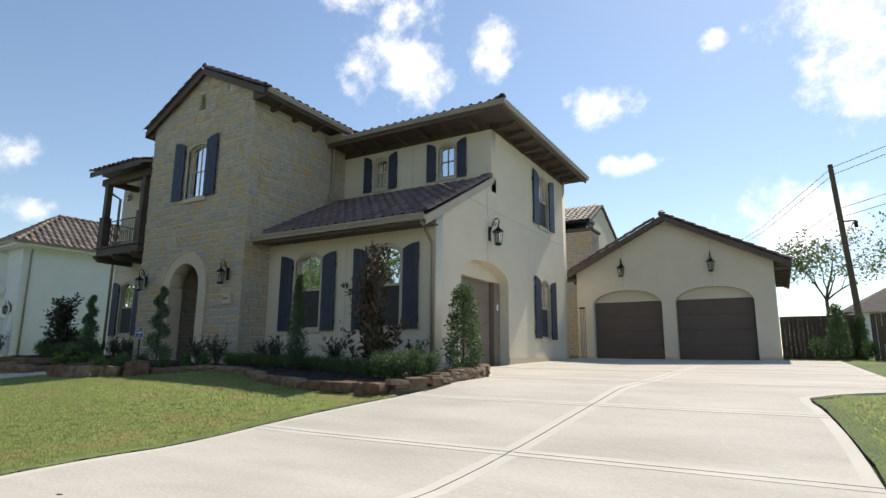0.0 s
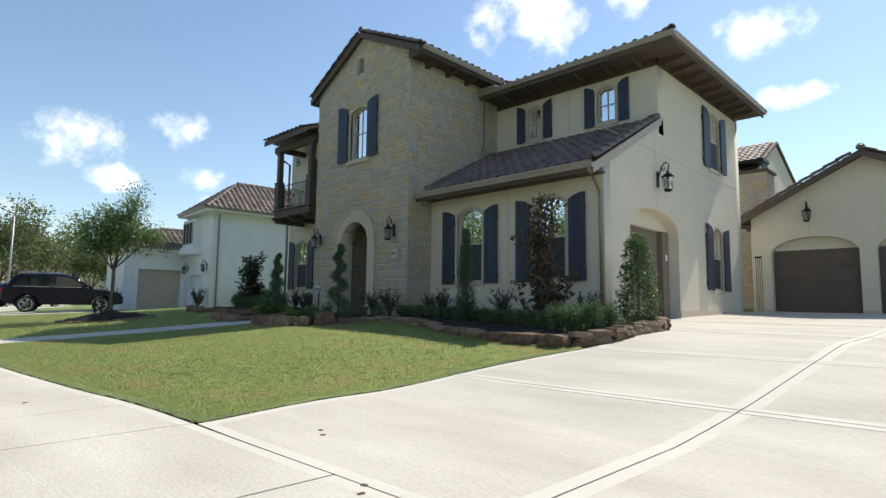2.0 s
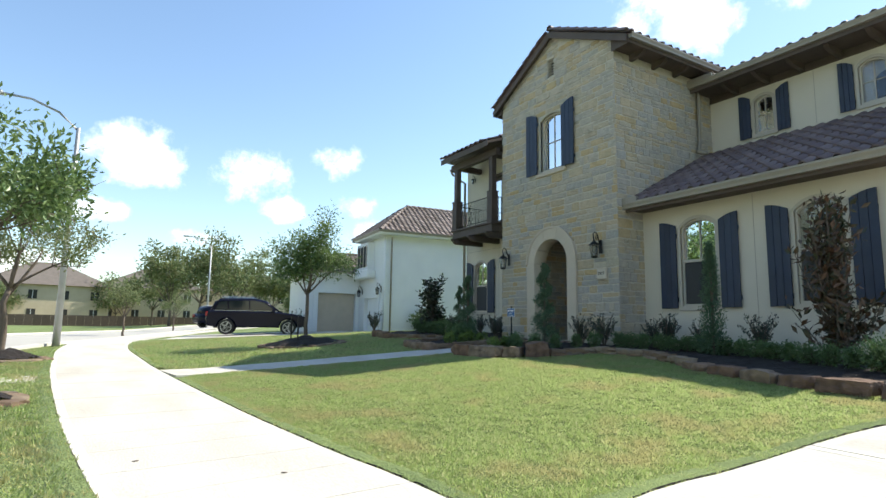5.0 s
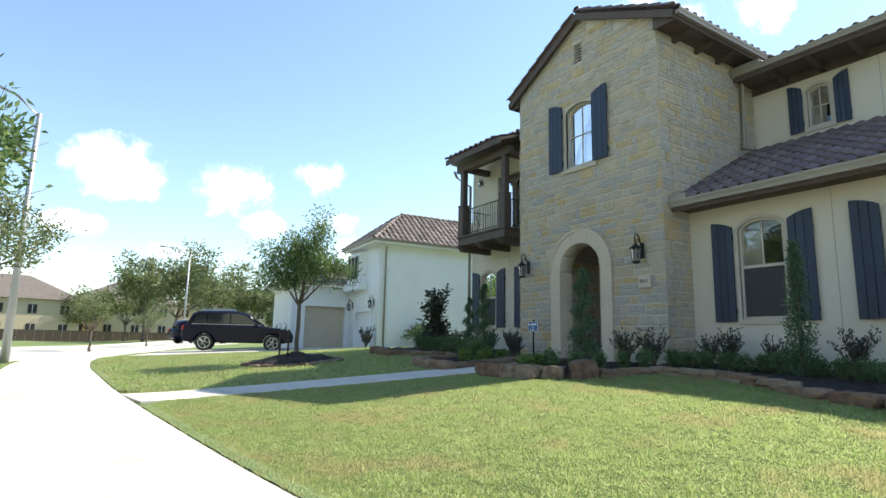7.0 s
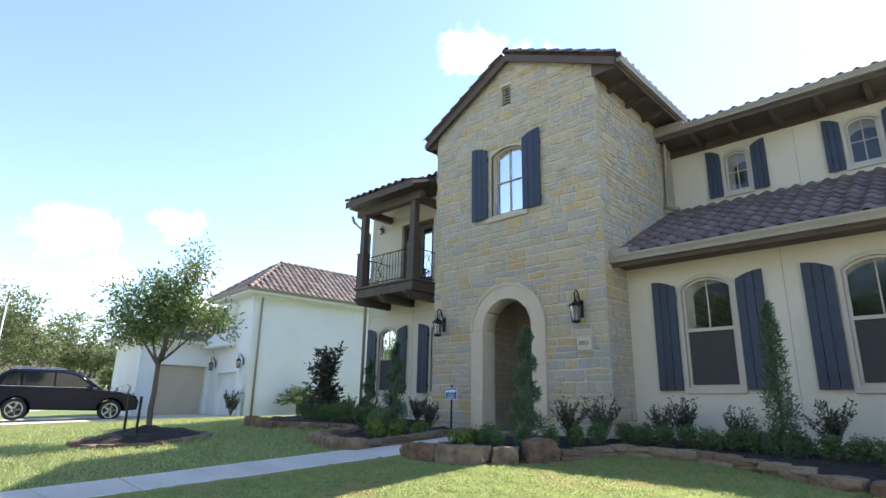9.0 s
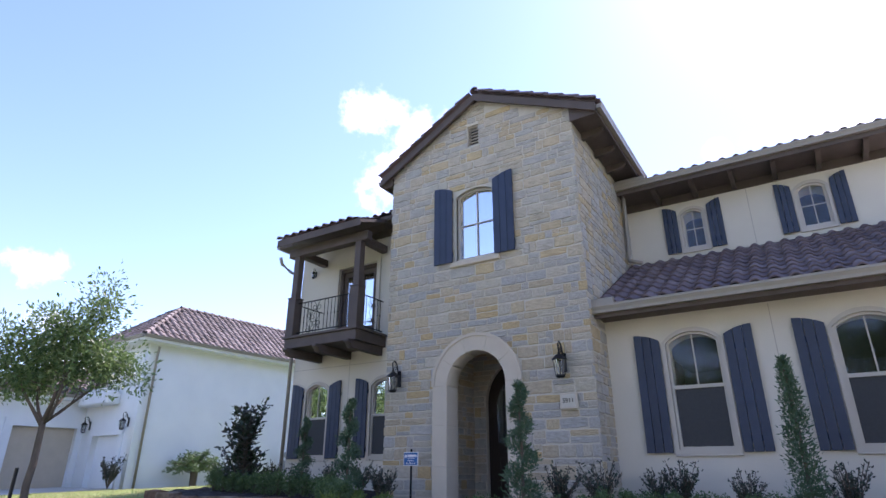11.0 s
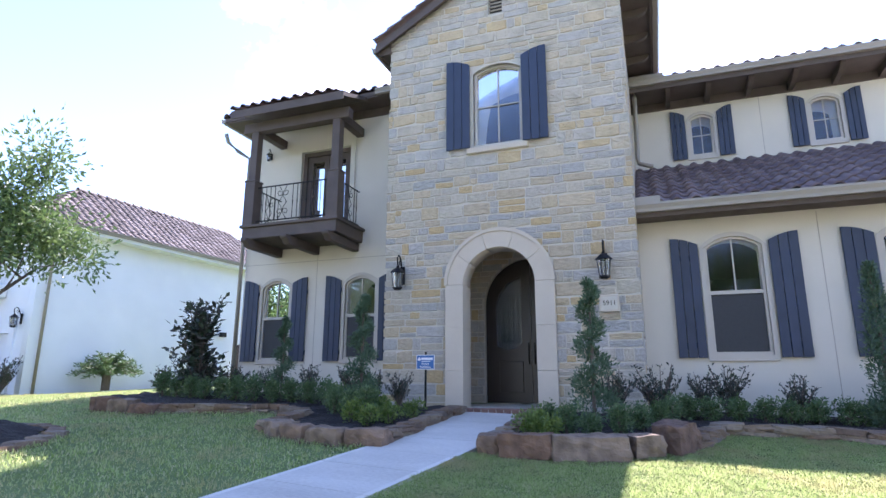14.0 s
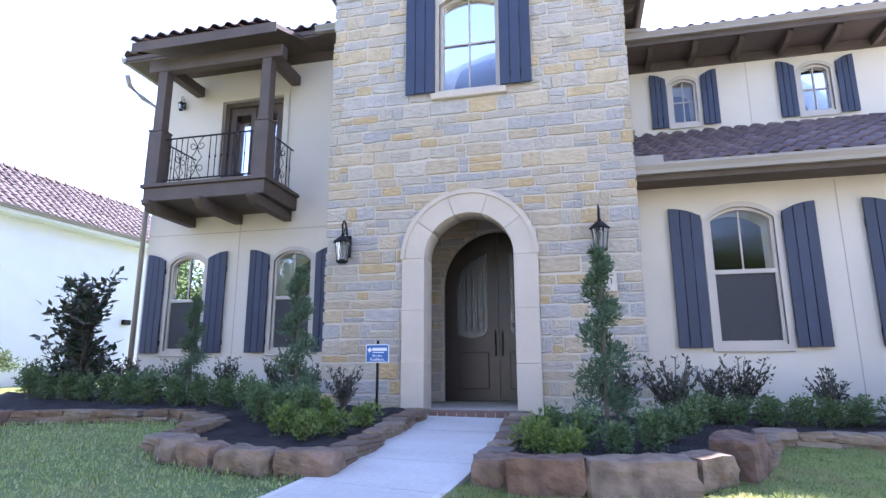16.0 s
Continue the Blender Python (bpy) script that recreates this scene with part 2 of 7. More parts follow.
LEAF_JUN = palette("juniper_leaf", [(0.085, 0.150, 0.078), (0.117, 0.189, 0.104), (0.065, 0.117, 0.058)], 0.6, "island", 20, 0, 0.2, 0.01, 0.2)
LEAF_MAG = palette("magnolia_leaf", [(0.045, 0.05, 0.022), (0.085, 0.05, 0.025), (0.035, 0.05, 0.025), (0.11, 0.055, 0.028)], 0.4, "island", 20, 0, 0.2, 0.01, 0.2)
LEAF_OAK = palette("oak_leaf", [(0.111, 0.182, 0.058), (0.169, 0.260, 0.085), (0.247, 0.338, 0.130), (0.091, 0.156, 0.052)], 0.4, "island", 20, 0, 0.2, 0.01, 0.4)
LEAF_FAR = palette("far_leaf", [(0.14, 0.19, 0.07), (0.20, 0.25, 0.10), (0.10, 0.15, 0.055), (0.25, 0.27, 0.12)], 0.6, "island", 20, 0, 0.2, 0.01, 0.3)
BARK = material("bark", (0.16, 0.125, 0.095), 0.95, (0.09, 0.07, 0.055), 10, 50, 0.8, 0.02, stretch=(1, 1, 0.3))
FENCE = material("fence_boards", (0.135, 0.095, 0.072), 0.9, (0.09, 0.064, 0.05), 3, 40, 0.5, 0.006, vary=0.15)
SHINGLE = material("asphalt_shingle", (0.16, 0.135, 0.115), 0.95, (0.12, 0.10, 0.085), 1.5, 8, 0.6, 0.03)
CARPAINT = material("dark_car_paint", (0.007, 0.008, 0.02), 0.12, (0.006, 0.007, 0.017), 2, 50, 0, spec=0.15)
CARGLASS = material("tinted_car_glass", (0.02, 0.026, 0.032), 0.05, (0.016, 0.02, 0.026), 2, 50, 0)
TYRE = material("tyre_rubber", (0.02, 0.02, 0.02), 0.9)
ALLOY = material("alloy", (0.6, 0.6, 0.6), 0.3, metal=1.0)
GALV = material("galvanised_steel", (0.42, 0.43, 0.43), 0.5, (0.36, 0.37, 0.37), metal=0.7)
POLEWOOD = material("pole_wood", (0.12, 0.085, 0.065), 0.9)
SIGN_BLUE = material("sign_blue", (0.03, 0.13, 0.33), 0.5, (0.028, 0.12, 0.30))
SIGN_WHITE = material("sign_white", (0.8, 0.8, 0.8), 0.5, (0.76, 0.76, 0.76))
REDLENS = material("tail_lens", (0.35, 0.01, 0.01), 0.2)
BEIGE_WALL = material("beige_brick_far", (0.55, 0.46, 0.33), 0.9, (0.47, 0.385, 0.27), 1, 14, 0.2)

GLASS = bpy.data.materials.new("window_glass")
GLASS.use_nodes = True
_b = GLASS.node_tree.nodes["Principled BSDF"]
_b.inputs["Base Color"].default_value = (0.86, 0.9, 0.92, 1)
_b.inputs["Roughness"].default_value, _b.inputs["Transmission Weight"].default_value, _b.inputs["IOR"].default_value = 0.0, 1.0, 1.38
SEEDY = bpy.data.materials.new("seeded_glass")
SEEDY.use_nodes = True
_b = SEEDY.node_tree.nodes["Principled BSDF"]
_b.inputs["Base Color"].default_value = (0.5, 0.53, 0.54, 1)
_b.inputs["Roughness"].default_value, _b.inputs["Transmission Weight"].default_value = 0.25, 0.9


# ---- building helpers ----
def mesh_of(bm, name="mesh", mats=(), smooth=False):
    me = bpy.data.meshes.new(name)
    bm.to_mesh(me)
    bm.free()
    for m in mats:
        me.materials.append(m)
    if smooth:
        for p in me.polygons:
            p.use_smooth = True
    return me


def part(name, bm, mat, parent=None, label="", smooth=False, at=None):
    """Links a bmesh (or mesh) as one mesh object, under parent if there is one; bm is in world space unless at is given."""
    mats = mat if isinstance(mat, (list, tuple)) else (mat,)
    me = bm if isinstance(bm, bpy.types.Mesh) else mesh_of(bm, name, mats, smooth)
    ob = new(name, me)
    if at is not None:
        ob.matrix_world = at
    if parent is not None:
        ob.parent = parent
        bpy_world = parent_world(parent)
        ob.matrix_parent_inverse = bpy_world.inverted()
    if label:
        ob["label"] = label
    return ob


def parent_world(ob):
    if ob.parent is None:
        return ob.matrix_basis.copy()
    return parent_world(ob.parent) @ ob.matrix_parent_inverse @ ob.matrix_basis


def thing(name, place, label, category, group="", kind=""):
    e = new(name)
    e.empty_display_size = 0.2
    e.matrix_world = place if isinstance(place, Matrix) else Matrix.Translation(place)
    return tagged(e, label, category, group, kind)


def box(bm, x0, x1, y0, y1, z0, z1, m=None, bevel=0.0):
    vs = [bm.verts.new((x, y, z)) for x in (x0, x1) for y in (y0, y1) for z in (z0, z1)]
    fs = [bm.faces.new([vs[i] for i in q]) for q in ((0, 1, 3, 2), (4, 6, 7, 5), (0, 4, 5, 1), (2, 3, 7, 6), (0, 2, 6, 4), (1, 5, 7, 3))]
    if bevel:
        es = list({e for f in fs for e in f.edges})
        r = bmesh.ops.bevel(bm, geom=es, offset=bevel, segments=1, affect="EDGES")
        vs = list({v for v in vs if v.is_valid} | {v for f in r["faces"] for v in f.verts})
    if m is not None:
        bmesh.ops.transform(bm, matrix=m, verts=vs)
    return vs


def boxes(*specs, bevel=0.0, m=None):
    bm = bmesh.new()
    for s in specs:
        box(bm, *s, m=m, bevel=bevel)
    return bm


def prism(outline, holes=(), depth=0.1, m=None, bm=None, bevel=0.0):
    """A plate of that depth from a 2D outline with holes, centred on its plane, then moved by m."""
    cu = bpy.data.curves.new("profile", "CURVE")
    cu.dimensions, cu.fill_mode, cu.extrude = "2D", "BOTH", depth / 2 - bevel
    cu.bevel_depth, cu.bevel_resolution, cu.offset = bevel, 0, -bevel
    for poly in (outline, *holes):
        sp = cu.splines.new("POLY")
        sp.points.add(len(poly) - 1)
        for p, (u, v) in zip(sp.points, poly):
            p.co = (u, v, 0, 1)
        sp.use_cyclic_u = True
    ob = bpy.data.objects.new("profile", cu)
    me = ob.to_mesh()
    bm = bm or bmesh.new()
    start = len(bm.verts)
    bm.from_mesh(me)
    ob.to_mesh_clear()
    bpy.data.objects.remove(ob)
    bpy.data.curves.remove(cu)
    bm.verts.ensure_lookup_table()
    if m is not None:
        bmesh.ops.transform(bm, matrix=m, verts=bm.verts[start:])
    bmesh.ops.recalc_face_normals(bm, faces=bm.faces[:])
    return bm


def front(y):
    """u to x, v to z, outward to -y."""
    return Matrix(((1, 0, 0, 0), (0, 0, -1, y), (0, 1, 0, 0), (0, 0, 0, 1)))


def side(x):
    """u to y, v to z, outward to +x."""
    return Matrix(((0, 0, 1, x), (1, 0, 0, 0), (0, 1, 0, 0), (0, 0, 0, 1)))


def out(m, d):
    return m @ Matrix.Translation((0, 0, d))


def rect(x0, x1, z0, z1):
    return [(x0, z0), (x1, z0), (x1, z1), (x0, z1)]


def arched(x0, x1, z0, zs, rise, n=12):
    """A rectangle to height zs with an elliptical top of that rise."""
    c, a = (x0 + x1) / 2, (x1 - x0) / 2
    return [(x0, z0), (x1, z0)] + [(c + a * math.cos(math.pi * i / n), zs + rise * math.sin(math.pi * i / n)) for i in range(n + 1)]


def seg_arch(x0, x1, z0, zs, rise, n=10):
    """A rectangle with a shallow circular arc on top."""
    c, a = (x0 + x1) / 2, (x1 - x0) / 2
    r = (a * a + rise * rise) / (2 * rise)
    return [(x0, z0), (x1, z0)] + [(c + a * (1 - 2 * i / n), zs + rise - r + math.sqrt(max(0, r * r - (a * (1 - 2 * i / n)) ** 2))) for i in range(n + 1)]


def tube(bm, pts, r, seg=6, taper=None):
    """A round bar along points."""
    rings = []
    for i, p in enumerate(pts):
        p = Vector(p)
        d = (Vector(pts[min(i + 1, len(pts) - 1)]) - Vector(pts[max(i - 1, 0)])).normalized()
        a = d.orthogonal().normalized() if abs(d.z) < 0.95 else Vector((1, 0, 0))
        a = (a - d * a.dot(d)).normalized()
        b = d.cross(a)
        rr = r if taper is None else taper[i]
        rings.append([bm.verts.new(p + rr * (math.cos(2 * math.pi * k / seg) * a + math.sin(2 * math.pi * k / seg) * b)) for k in range(seg)])
    for r0, r1 in zip(rings, rings[1:]):
        for k in range(seg):
            bm.faces.new((r0[k], r0[(k + 1) % seg], r1[(k + 1) % seg], r1[k]))
    bm.faces.new(rings[0][::-1])
    bm.faces.new(rings[-1])
    return bm


def lathe(bm, profile, seg=10, m=None):
    """A turned shape from (radius, height) pairs."""
    start = len(bm.verts)
    rings = [[bm.verts.new((r * math.cos(2 * math.pi * k / seg), r * math.sin(2 * math.pi * k / seg), z)) for k in range(seg)] for r, z in profile]
    for r0, r1 in zip(rings, rings[1:]):
        for k in range(seg):
            bm.faces.new((r0[k], r0[(k + 1) % seg], r1[(k + 1) % seg], r1[k]))
    bm.faces.new(rings[0][::-1])
    bm.faces.new(rings[-1])
    if m is not None:
        bm.verts.ensure_lookup_table()
        bmesh.ops.transform(bm, matrix=m, verts=bm.verts[start:])
    return bm


def smoothstep(v):
    v = min(1.0, max(0.0, v))
    return v * v * (3 - 2 * v)


def ground_z(x, y):
    """The lie of the land: level at the pavement, rising to the houses."""
    y0 = 1.8 + 2.4 * smoothstep((x + 9) / 4)
    r = min(1.0, max(0.0, (y - y0) / (9.2 - y0)))
    r = 0.6 * r + 0.4 * smoothstep(r)
    return 0.015 * min(20.0, max(0.0, -x - 4)) + 0.5 * r * (1 - 0.4 * smoothstep((-22 - x) / 6)) + 0.03 * max(0.0, min(y, 30) - 8)


def inside(px, py, poly):
    """Which of the points lie in the polygon."""
    hit = np.zeros(len(px), bool)
    for (x0, y0), (x1, y1) in zip(poly, poly[1:] + poly[:1]):
        if y0 != y1:
            cross = ((y0 > py) != (y1 > py)) & (px < (x1 - x0) * (py - y0) / (y1 - y0) + x0)
            hit ^= cross
    return hit


def along(poly, step):
    """Points at even steps along a polyline."""
    res, carry = [], 0.0
    for a, b in zip(poly, poly[1:]):
        a, b = Vector(a), Vector(b)
        n = (b - a).length
        d = carry
        while d < n:
            res.append((a + (b - a) * d / n, (b - a).normalized()))
            d += step
        carry = d - n
    return res


def spline(pts, n=6):
    """A smooth line through 2D points."""
    res = []
    for i in range(len(pts) - 1):
        p0, p1, p2, p3 = (Vector(pts[min(max(j, 0), len(pts) - 1)]) for j in (i - 1, i, i + 1, i + 2))
        for k in range(n):
            t = k / n
            res.append(0.5 * ((2 * p1) + (p2 - p0) * t + (2 * p0 - 5 * p1 + 4 * p2 - p3) * t * t + (3 * p1 - p0 - 3 * p2 + p3) * t ** 3))
    return [tuple(p) for p in res] + [tuple(pts[-1])]


# ---- ground, paving ----
DRIVE_LEFT = spline([(-4.5, 1.6), (-4.57, 2.03), (-4.92, 3.6), (-4.88, 5.65), (-4.62, 6.9), (-4.37, 7.8), (-4.28, 9.0), (-4.38, 10.4), (-4.7, 11.3), (-5.4, 12.2), (-6.05, 12.7)])
DRIVE_RIGHT = spline([(1.2, 1.6), (1.2, 2.03), (1.15, 6.0), (0.98, 8.1), (0.86, 8.7), (1.05, 9.15), (1.7, 9.35)])
WALK_MID = spline([(9, 1.1), (2, 1.1), (-4.6, 1.1), (-7, 0.85), (-9.5, 0.6), (-14.5, 0.25), (-18, 0.12), (-22, 0.05), (-26.5, 0.38), (-31, 1.4), (-37, 3.5), (-44, 6.7), (-53, 11.4)])
ENTRY_MID = spline([(-14.1, 1.2), (-14.28, 2.6), (-14.12, 4.4), (-13.9, 6.0), (-13.74, 7.5), (-13.72, 10.0)])
STREET_NEAR = spline([(40, -4.2), (4, -4.1), (-10, -3.7), (-18, -2.7), (-24, -1.2), (-28, 0.1), (-38, 2.9), (-50, 8), (-62, 14)])
STREET_FAR = spline([(40, -13), (4, -13), (-15, -12), (-27, -8.5), (-37, -3.8), (-45, -0.9), (-54, 2.4), (-66, 7), (-76, 11)])


def offset(line, d):
    """The line moved sideways by d, to the left of its course."""
    res = []
    for i, p in enumerate(line):
        a, b = Vector(line[max(i - 1, 0)]), Vector(line[min(i + 1, len(line) - 1)])
        t = (b - a).normalized()
        res.append((p[0] - t.y * d, p[1] + t.x * d))
    return res


def spaced(lo, hi, fine0, fine1, step):
    vals, v = [], fine0
    while v <= fine1:
        vals.append(v)
        v += step
    d, v = step, fine1
    while v < hi:
        d *= 1.22
        v += d
        vals.append(v)
    d, v = step, fine0
    while v > lo:
        d *= 1.22
        v -= d
        vals.insert(0, v)
    return vals


xs, ys = spaced(-900, 900, -40, 5, 0.3), spaced(-900, 900, -5, 13, 0.3)
verts = [(x, y, ground_z(x, y)) for y in ys for x in xs]
nx = len(xs)
faces = [(j * nx + i, j * nx + i + 1, (j + 1) * nx + i + 1, (j + 1) * nx + i) for j in range(len(ys) - 1) for i in range(nx - 1)]
me = bpy.data.meshes.new("ground")
me.from_pydata(verts, [], faces)
me.materials.append(SOIL)
for p in me.polygons:
    p.use_smooth = True
ground = tagged(new("ground", me), "mown green lawn and verge with straw-coloured patches", "ground", kind="structure")


def strip(left, right, lift, depth=0.09, bm=None, border=0.0):
    """A paved strip between two lines with as many points, following the ground; border gives a trowelled rim."""
    bm = bm or bmesh.new()
    n = len(left)
    rows = []
    for (ax, ay), (bx, by) in zip(left, right):
        w = math.hypot(bx - ax, by - ay)
        f = min(0.3, border / w) if border else 0.25
        cols = [0, f, 0.35, 0.5, 0.65, 1 - f, 1]
        row = []
        for c in cols:
            x, y = ax + (bx - ax) * c, ay + (by - ay) * c
            row.append(bm.verts.new((x, y, ground_z(x, y) + lift)))
        low = [bm.verts.new((v.co.x, v.co.y, v.co.z - depth)) for v in (row[0], row[-1])]
        rows.append((row, low))
    for (r0, l0), (r1, l1) in zip(rows, rows[1:]):
        for k in range(6):
            f = bm.faces.new((r0[k], r0[k + 1], r1[k + 1], r1[k]))
            f.material_index = 1 if border and k in (0, 5) else 0
        bm.faces.new((r0[0], r1[0], l1[0], l0[0]))
        bm.faces.new((r0[6], l0[1], l1[1], r1[6]))
    for r, l in (rows[0], rows[-1]):
        bm.faces.new((*r, l[1], l[0]))
    bmesh.ops.recalc_face_normals(bm, faces=bm.faces[:])
    return bm


def lerp2(a, b, t):
    return (a[0] + (b[0] - a[0]) * t, a[1] + (b[1] - a[1]) * t)


def at_y(line, y):
    for a, b in zip(line, line[1:]):
        if min(a[1], b[1]) <= y <= max(a[1], b[1]) and a[1] != b[1]:
            return a[0] + (b[0] - a[0]) * (y - a[1]) / (b[1] - a[1])
    return line[-1][0]


driveway = thing("driveway", (-1.8, 6, 0.1), "pale broom-finished concrete driveway with trowelled joints and two wide panels", "driveway", kind="structure")
JOINTS = [1.995, 5.4, 7.8, 10.6, 14.1, 18.0, 22.45]


def joint_x(y):
    return min(-1.36, -1.64 + 0.04 * max(0.0, y - 4.5))


def drive_edge(y, right):
    if right:
        return at_y(DRIVE_RIGHT, y) if y < 9.0 else (1.2 if y < 9.3 else (2.2 if y > 10.2 else 1.2 + (y - 9.3) / 0.9))
    return at_y(DRIVE_LEFT, y) if y < 12.7 else -6.03


for y0, y1 in zip(JOINTS, JOINTS[1:]):
    for right in (False, True):
        n = 8
        yy = [y0 + 0.008 + (y1 - y0 - 0.016) * i / n for i in range(n + 1)]
        mid = [(joint_x(y) + (0.008 if right else -0.008), y) for y in yy]
        edge = [(drive_edge(y, right), y) for y in yy]
        bm = strip(mid if right else edge, edge if right else mid, 0.03, border=0.11)
        # trowelled rim along the two cross joints
        part("panel", bm, (CONCRETE, CONC_EDGE), driveway)
        for ya, yb in ((yy[0], yy[0] + 0.1), (yy[-1] - 0.1, yy[-1])):
            seg = [(ya + (yb - ya) * i / 2) for i in range(3)]
            ml = [(joint_x(y) + (0.008 if right else -0.008), y) for y in seg]
            el = [(drive_edge(y, right), y) for y in seg]
            part("joint_band", strip(ml if right else el, el if right else ml, 0.0335, 0.02), CONC_EDGE, driveway)
part("side_strip", strip([(x, 13.4) for x in (2.2, 4, 7, 12)], [(x, 9.36) for x in (2.2, 4, 7, 12)], 0.03, border=0.1), (CONCRETE, CONC_EDGE), driveway)
# dark joint filler under the gaps
part("joint_filler", strip([(drive_edge(2.02 + i * 0.295, False) + 0.02, 2.02 + i * 0.295) for i in range(70)], [(drive_edge(2.02 + i * 0.295, True) - 0.02, 2.02 + i * 0.295) for i in range(70)], 0.02, 0.02), JOINT, driveway)
apron = strip([(x, 0.20) for x in (2.6, 0, -2.5, -4.55)], [(x, -4.0) for x in (4.6, 1, -2.5, -5.8)], 0.03, border=0.1)
part("apron", apron, (CONCRETE, CONC_EDGE), driveway)

pavement = thing("pavement", (-10, 0.7, 0.1), "curving sunlit concrete pavement beside the lawn", "pavement", kind="structure")
wl, wr = offset(WALK_MID, -0.88), offset(WALK_MID, 0.88)
for i in range(0, len(WALK_MID) - 1, 2):
    j = min(i + 2, len(WALK_MID) - 1)
    seg = lambda line: [lerp2(line[i], line[i + 1], 0.008)] + [line[k] for k in range(i + 1, j)] + [lerp2(line[j - 1], line[j], 0.992)]
    part("slab", strip(seg(wl), seg(wr), 0.03, border=0.09), (CONCRETE, CONC_EDGE), pavement)
path = thing("garden_path", (-13.9, 5, 0.3), "narrow concrete garden path curving to the front door", "path", kind="structure")
el_, er_ = offset(ENTRY_MID, -0.57), offset(ENTRY_MID, 0.57)
for i in range(0, len(ENTRY_MID) - 1, 3):
    j = min(i + 3, len(ENTRY_MID) - 1)
    seg = lambda line: [lerp2(line[i], line[i + 1], 0.02)] + [line[k] for k in range(i + 1, j)] + [lerp2(line[j - 1], line[j], 0.98)]
    part("slab", strip(seg(el_), seg(er_), 0.035, border=0.06), (CONCRETE, CONC_EDGE), path)
verge_walk = strip([(-14.2, -0.72), (-14.0, -2), (-13.8, -3.55)], [(-13.2, -0.66), (-13.0, -2), (-12.8, -3.55)], 0.03, border=0.06)
part("slab", verge_walk, (CONCRETE, CONC_EDGE), path)

street = thing("road", (-20, -8, 0), "pale concrete residential street with kerbs", "road", kind="structure")
part("carriageway", strip(STREET_FAR, STREET_NEAR, 0.02), ASPHALT, street)
part("kerb", strip(offset(STREET_NEAR, 0.0), offset(STREET_NEAR, -0.2), 0.12), CONC_EDGE, street)
part("kerb", strip(offset(STREET_FAR, 0.2), offset(STREET_FAR, 0.0), 0.12), CONC_EDGE, street)
nb_drive = strip([(-29.3, 2.4), (-29.1, 8), (-29.0, 12.5)], [(-34.6, 4.4), (-34.0, 8), (-32.8, 12.5)], 0.05)
part("neighbour_driveway", nb_drive, CONCRETE, street)


# ---- windows, shutters, lamps ----
window_count = [0]


def window(m, x0, x1, z0, zs, rise, grille=(2, 2), screen=True):
    """A sash window in an arched opening; m maps the wall's face."""
    window_count[0] += 1
    w = thing("window_%d" % window_count[0], m @ Matrix.Translation(((x0 + x1) / 2, z0, 0)), "arched beige sash window with divided upper pane and dark screen", "window", kind="structure")
    o = seg_arch(x0, x1, z0, zs, rise)
    trim = seg_arch(x0 - 0.075, x1 + 0.075, z0 - 0.075, zs, rise + 0.075)
    part("window_trim", prism(trim, [o], 0.056, out(m, 0.0)), WFRAME, w)
    inn = seg_arch(x0 + 0.05, x1 - 0.05, z0 + 0.05, zs - 0.01, max(0.02, rise - 0.035))
    part("window_frame", prism(seg_arch(x0 + 0.002, x1 - 0.002, z0 + 0.002, zs, rise - 0.002), [inn], 0.08, out(m, -0.06)), WFRAME, w)
    zm = z0 + (zs + rise - z0) * (0.52 if screen else 0.0)
    ax0, ax1, top = x0 + 0.05, x1 - 0.05, zs + rise - 0.04
    if screen:
        part("meeting_rail", boxes((ax0, ax1, zm - 0.03, zm + 0.03, -0.075, -0.015), m=m), WFRAME, w)
        part("screen", prism(rect(ax0 + 0.005, ax1 - 0.005, z0 + 0.055, zm - 0.03), [], 0.004, out(m, -0.05)), SCREEN, w)
        part("sash_bar", boxes(((ax0 + ax1) / 2 - 0.012, (ax0 + ax1) / 2 + 0.012, z0 + 0.05, zm - 0.03, -0.09, -0.07), m=m), WFRAME, w)
    glass = part("pane", prism(seg_arch(ax0 - 0.005, ax1 + 0.005, z0 + 0.04, zs - 0.01, max(0.02, rise - 0.03)), [], 0.006, out(m, -0.085)), GLASS, w)
    glass.visible_shadow = False
    cols, rows = (grille[0], 1) if screen else grille
    lo = zm if screen else z0 + 0.05
    bm = bmesh.new()
    for i in range(1, cols):
        u = ax0 + (ax1 - ax0) * i / cols
        box(bm, u - 0.011, u + 0.011, lo, top - 0.01, -0.080, -0.062, m=m)
    for i in range(1, rows):
        v = lo + (top - lo) * i / rows
        box(bm, ax0, ax1, v - 0.011, v + 0.011, -0.0795, -0.0625, m=m)
    if cols > 1 or rows > 1:
        part("glazing_bars", bm, WFRAME, w)
    else:
        bm.free()
    part("window_sill", boxes((x0 - 0.07, x1 + 0.07, z0 - 0.104, z0 - 0.076, -0.02, 0.04), m=m, bevel=0.006), WFRAME, w)
    return o


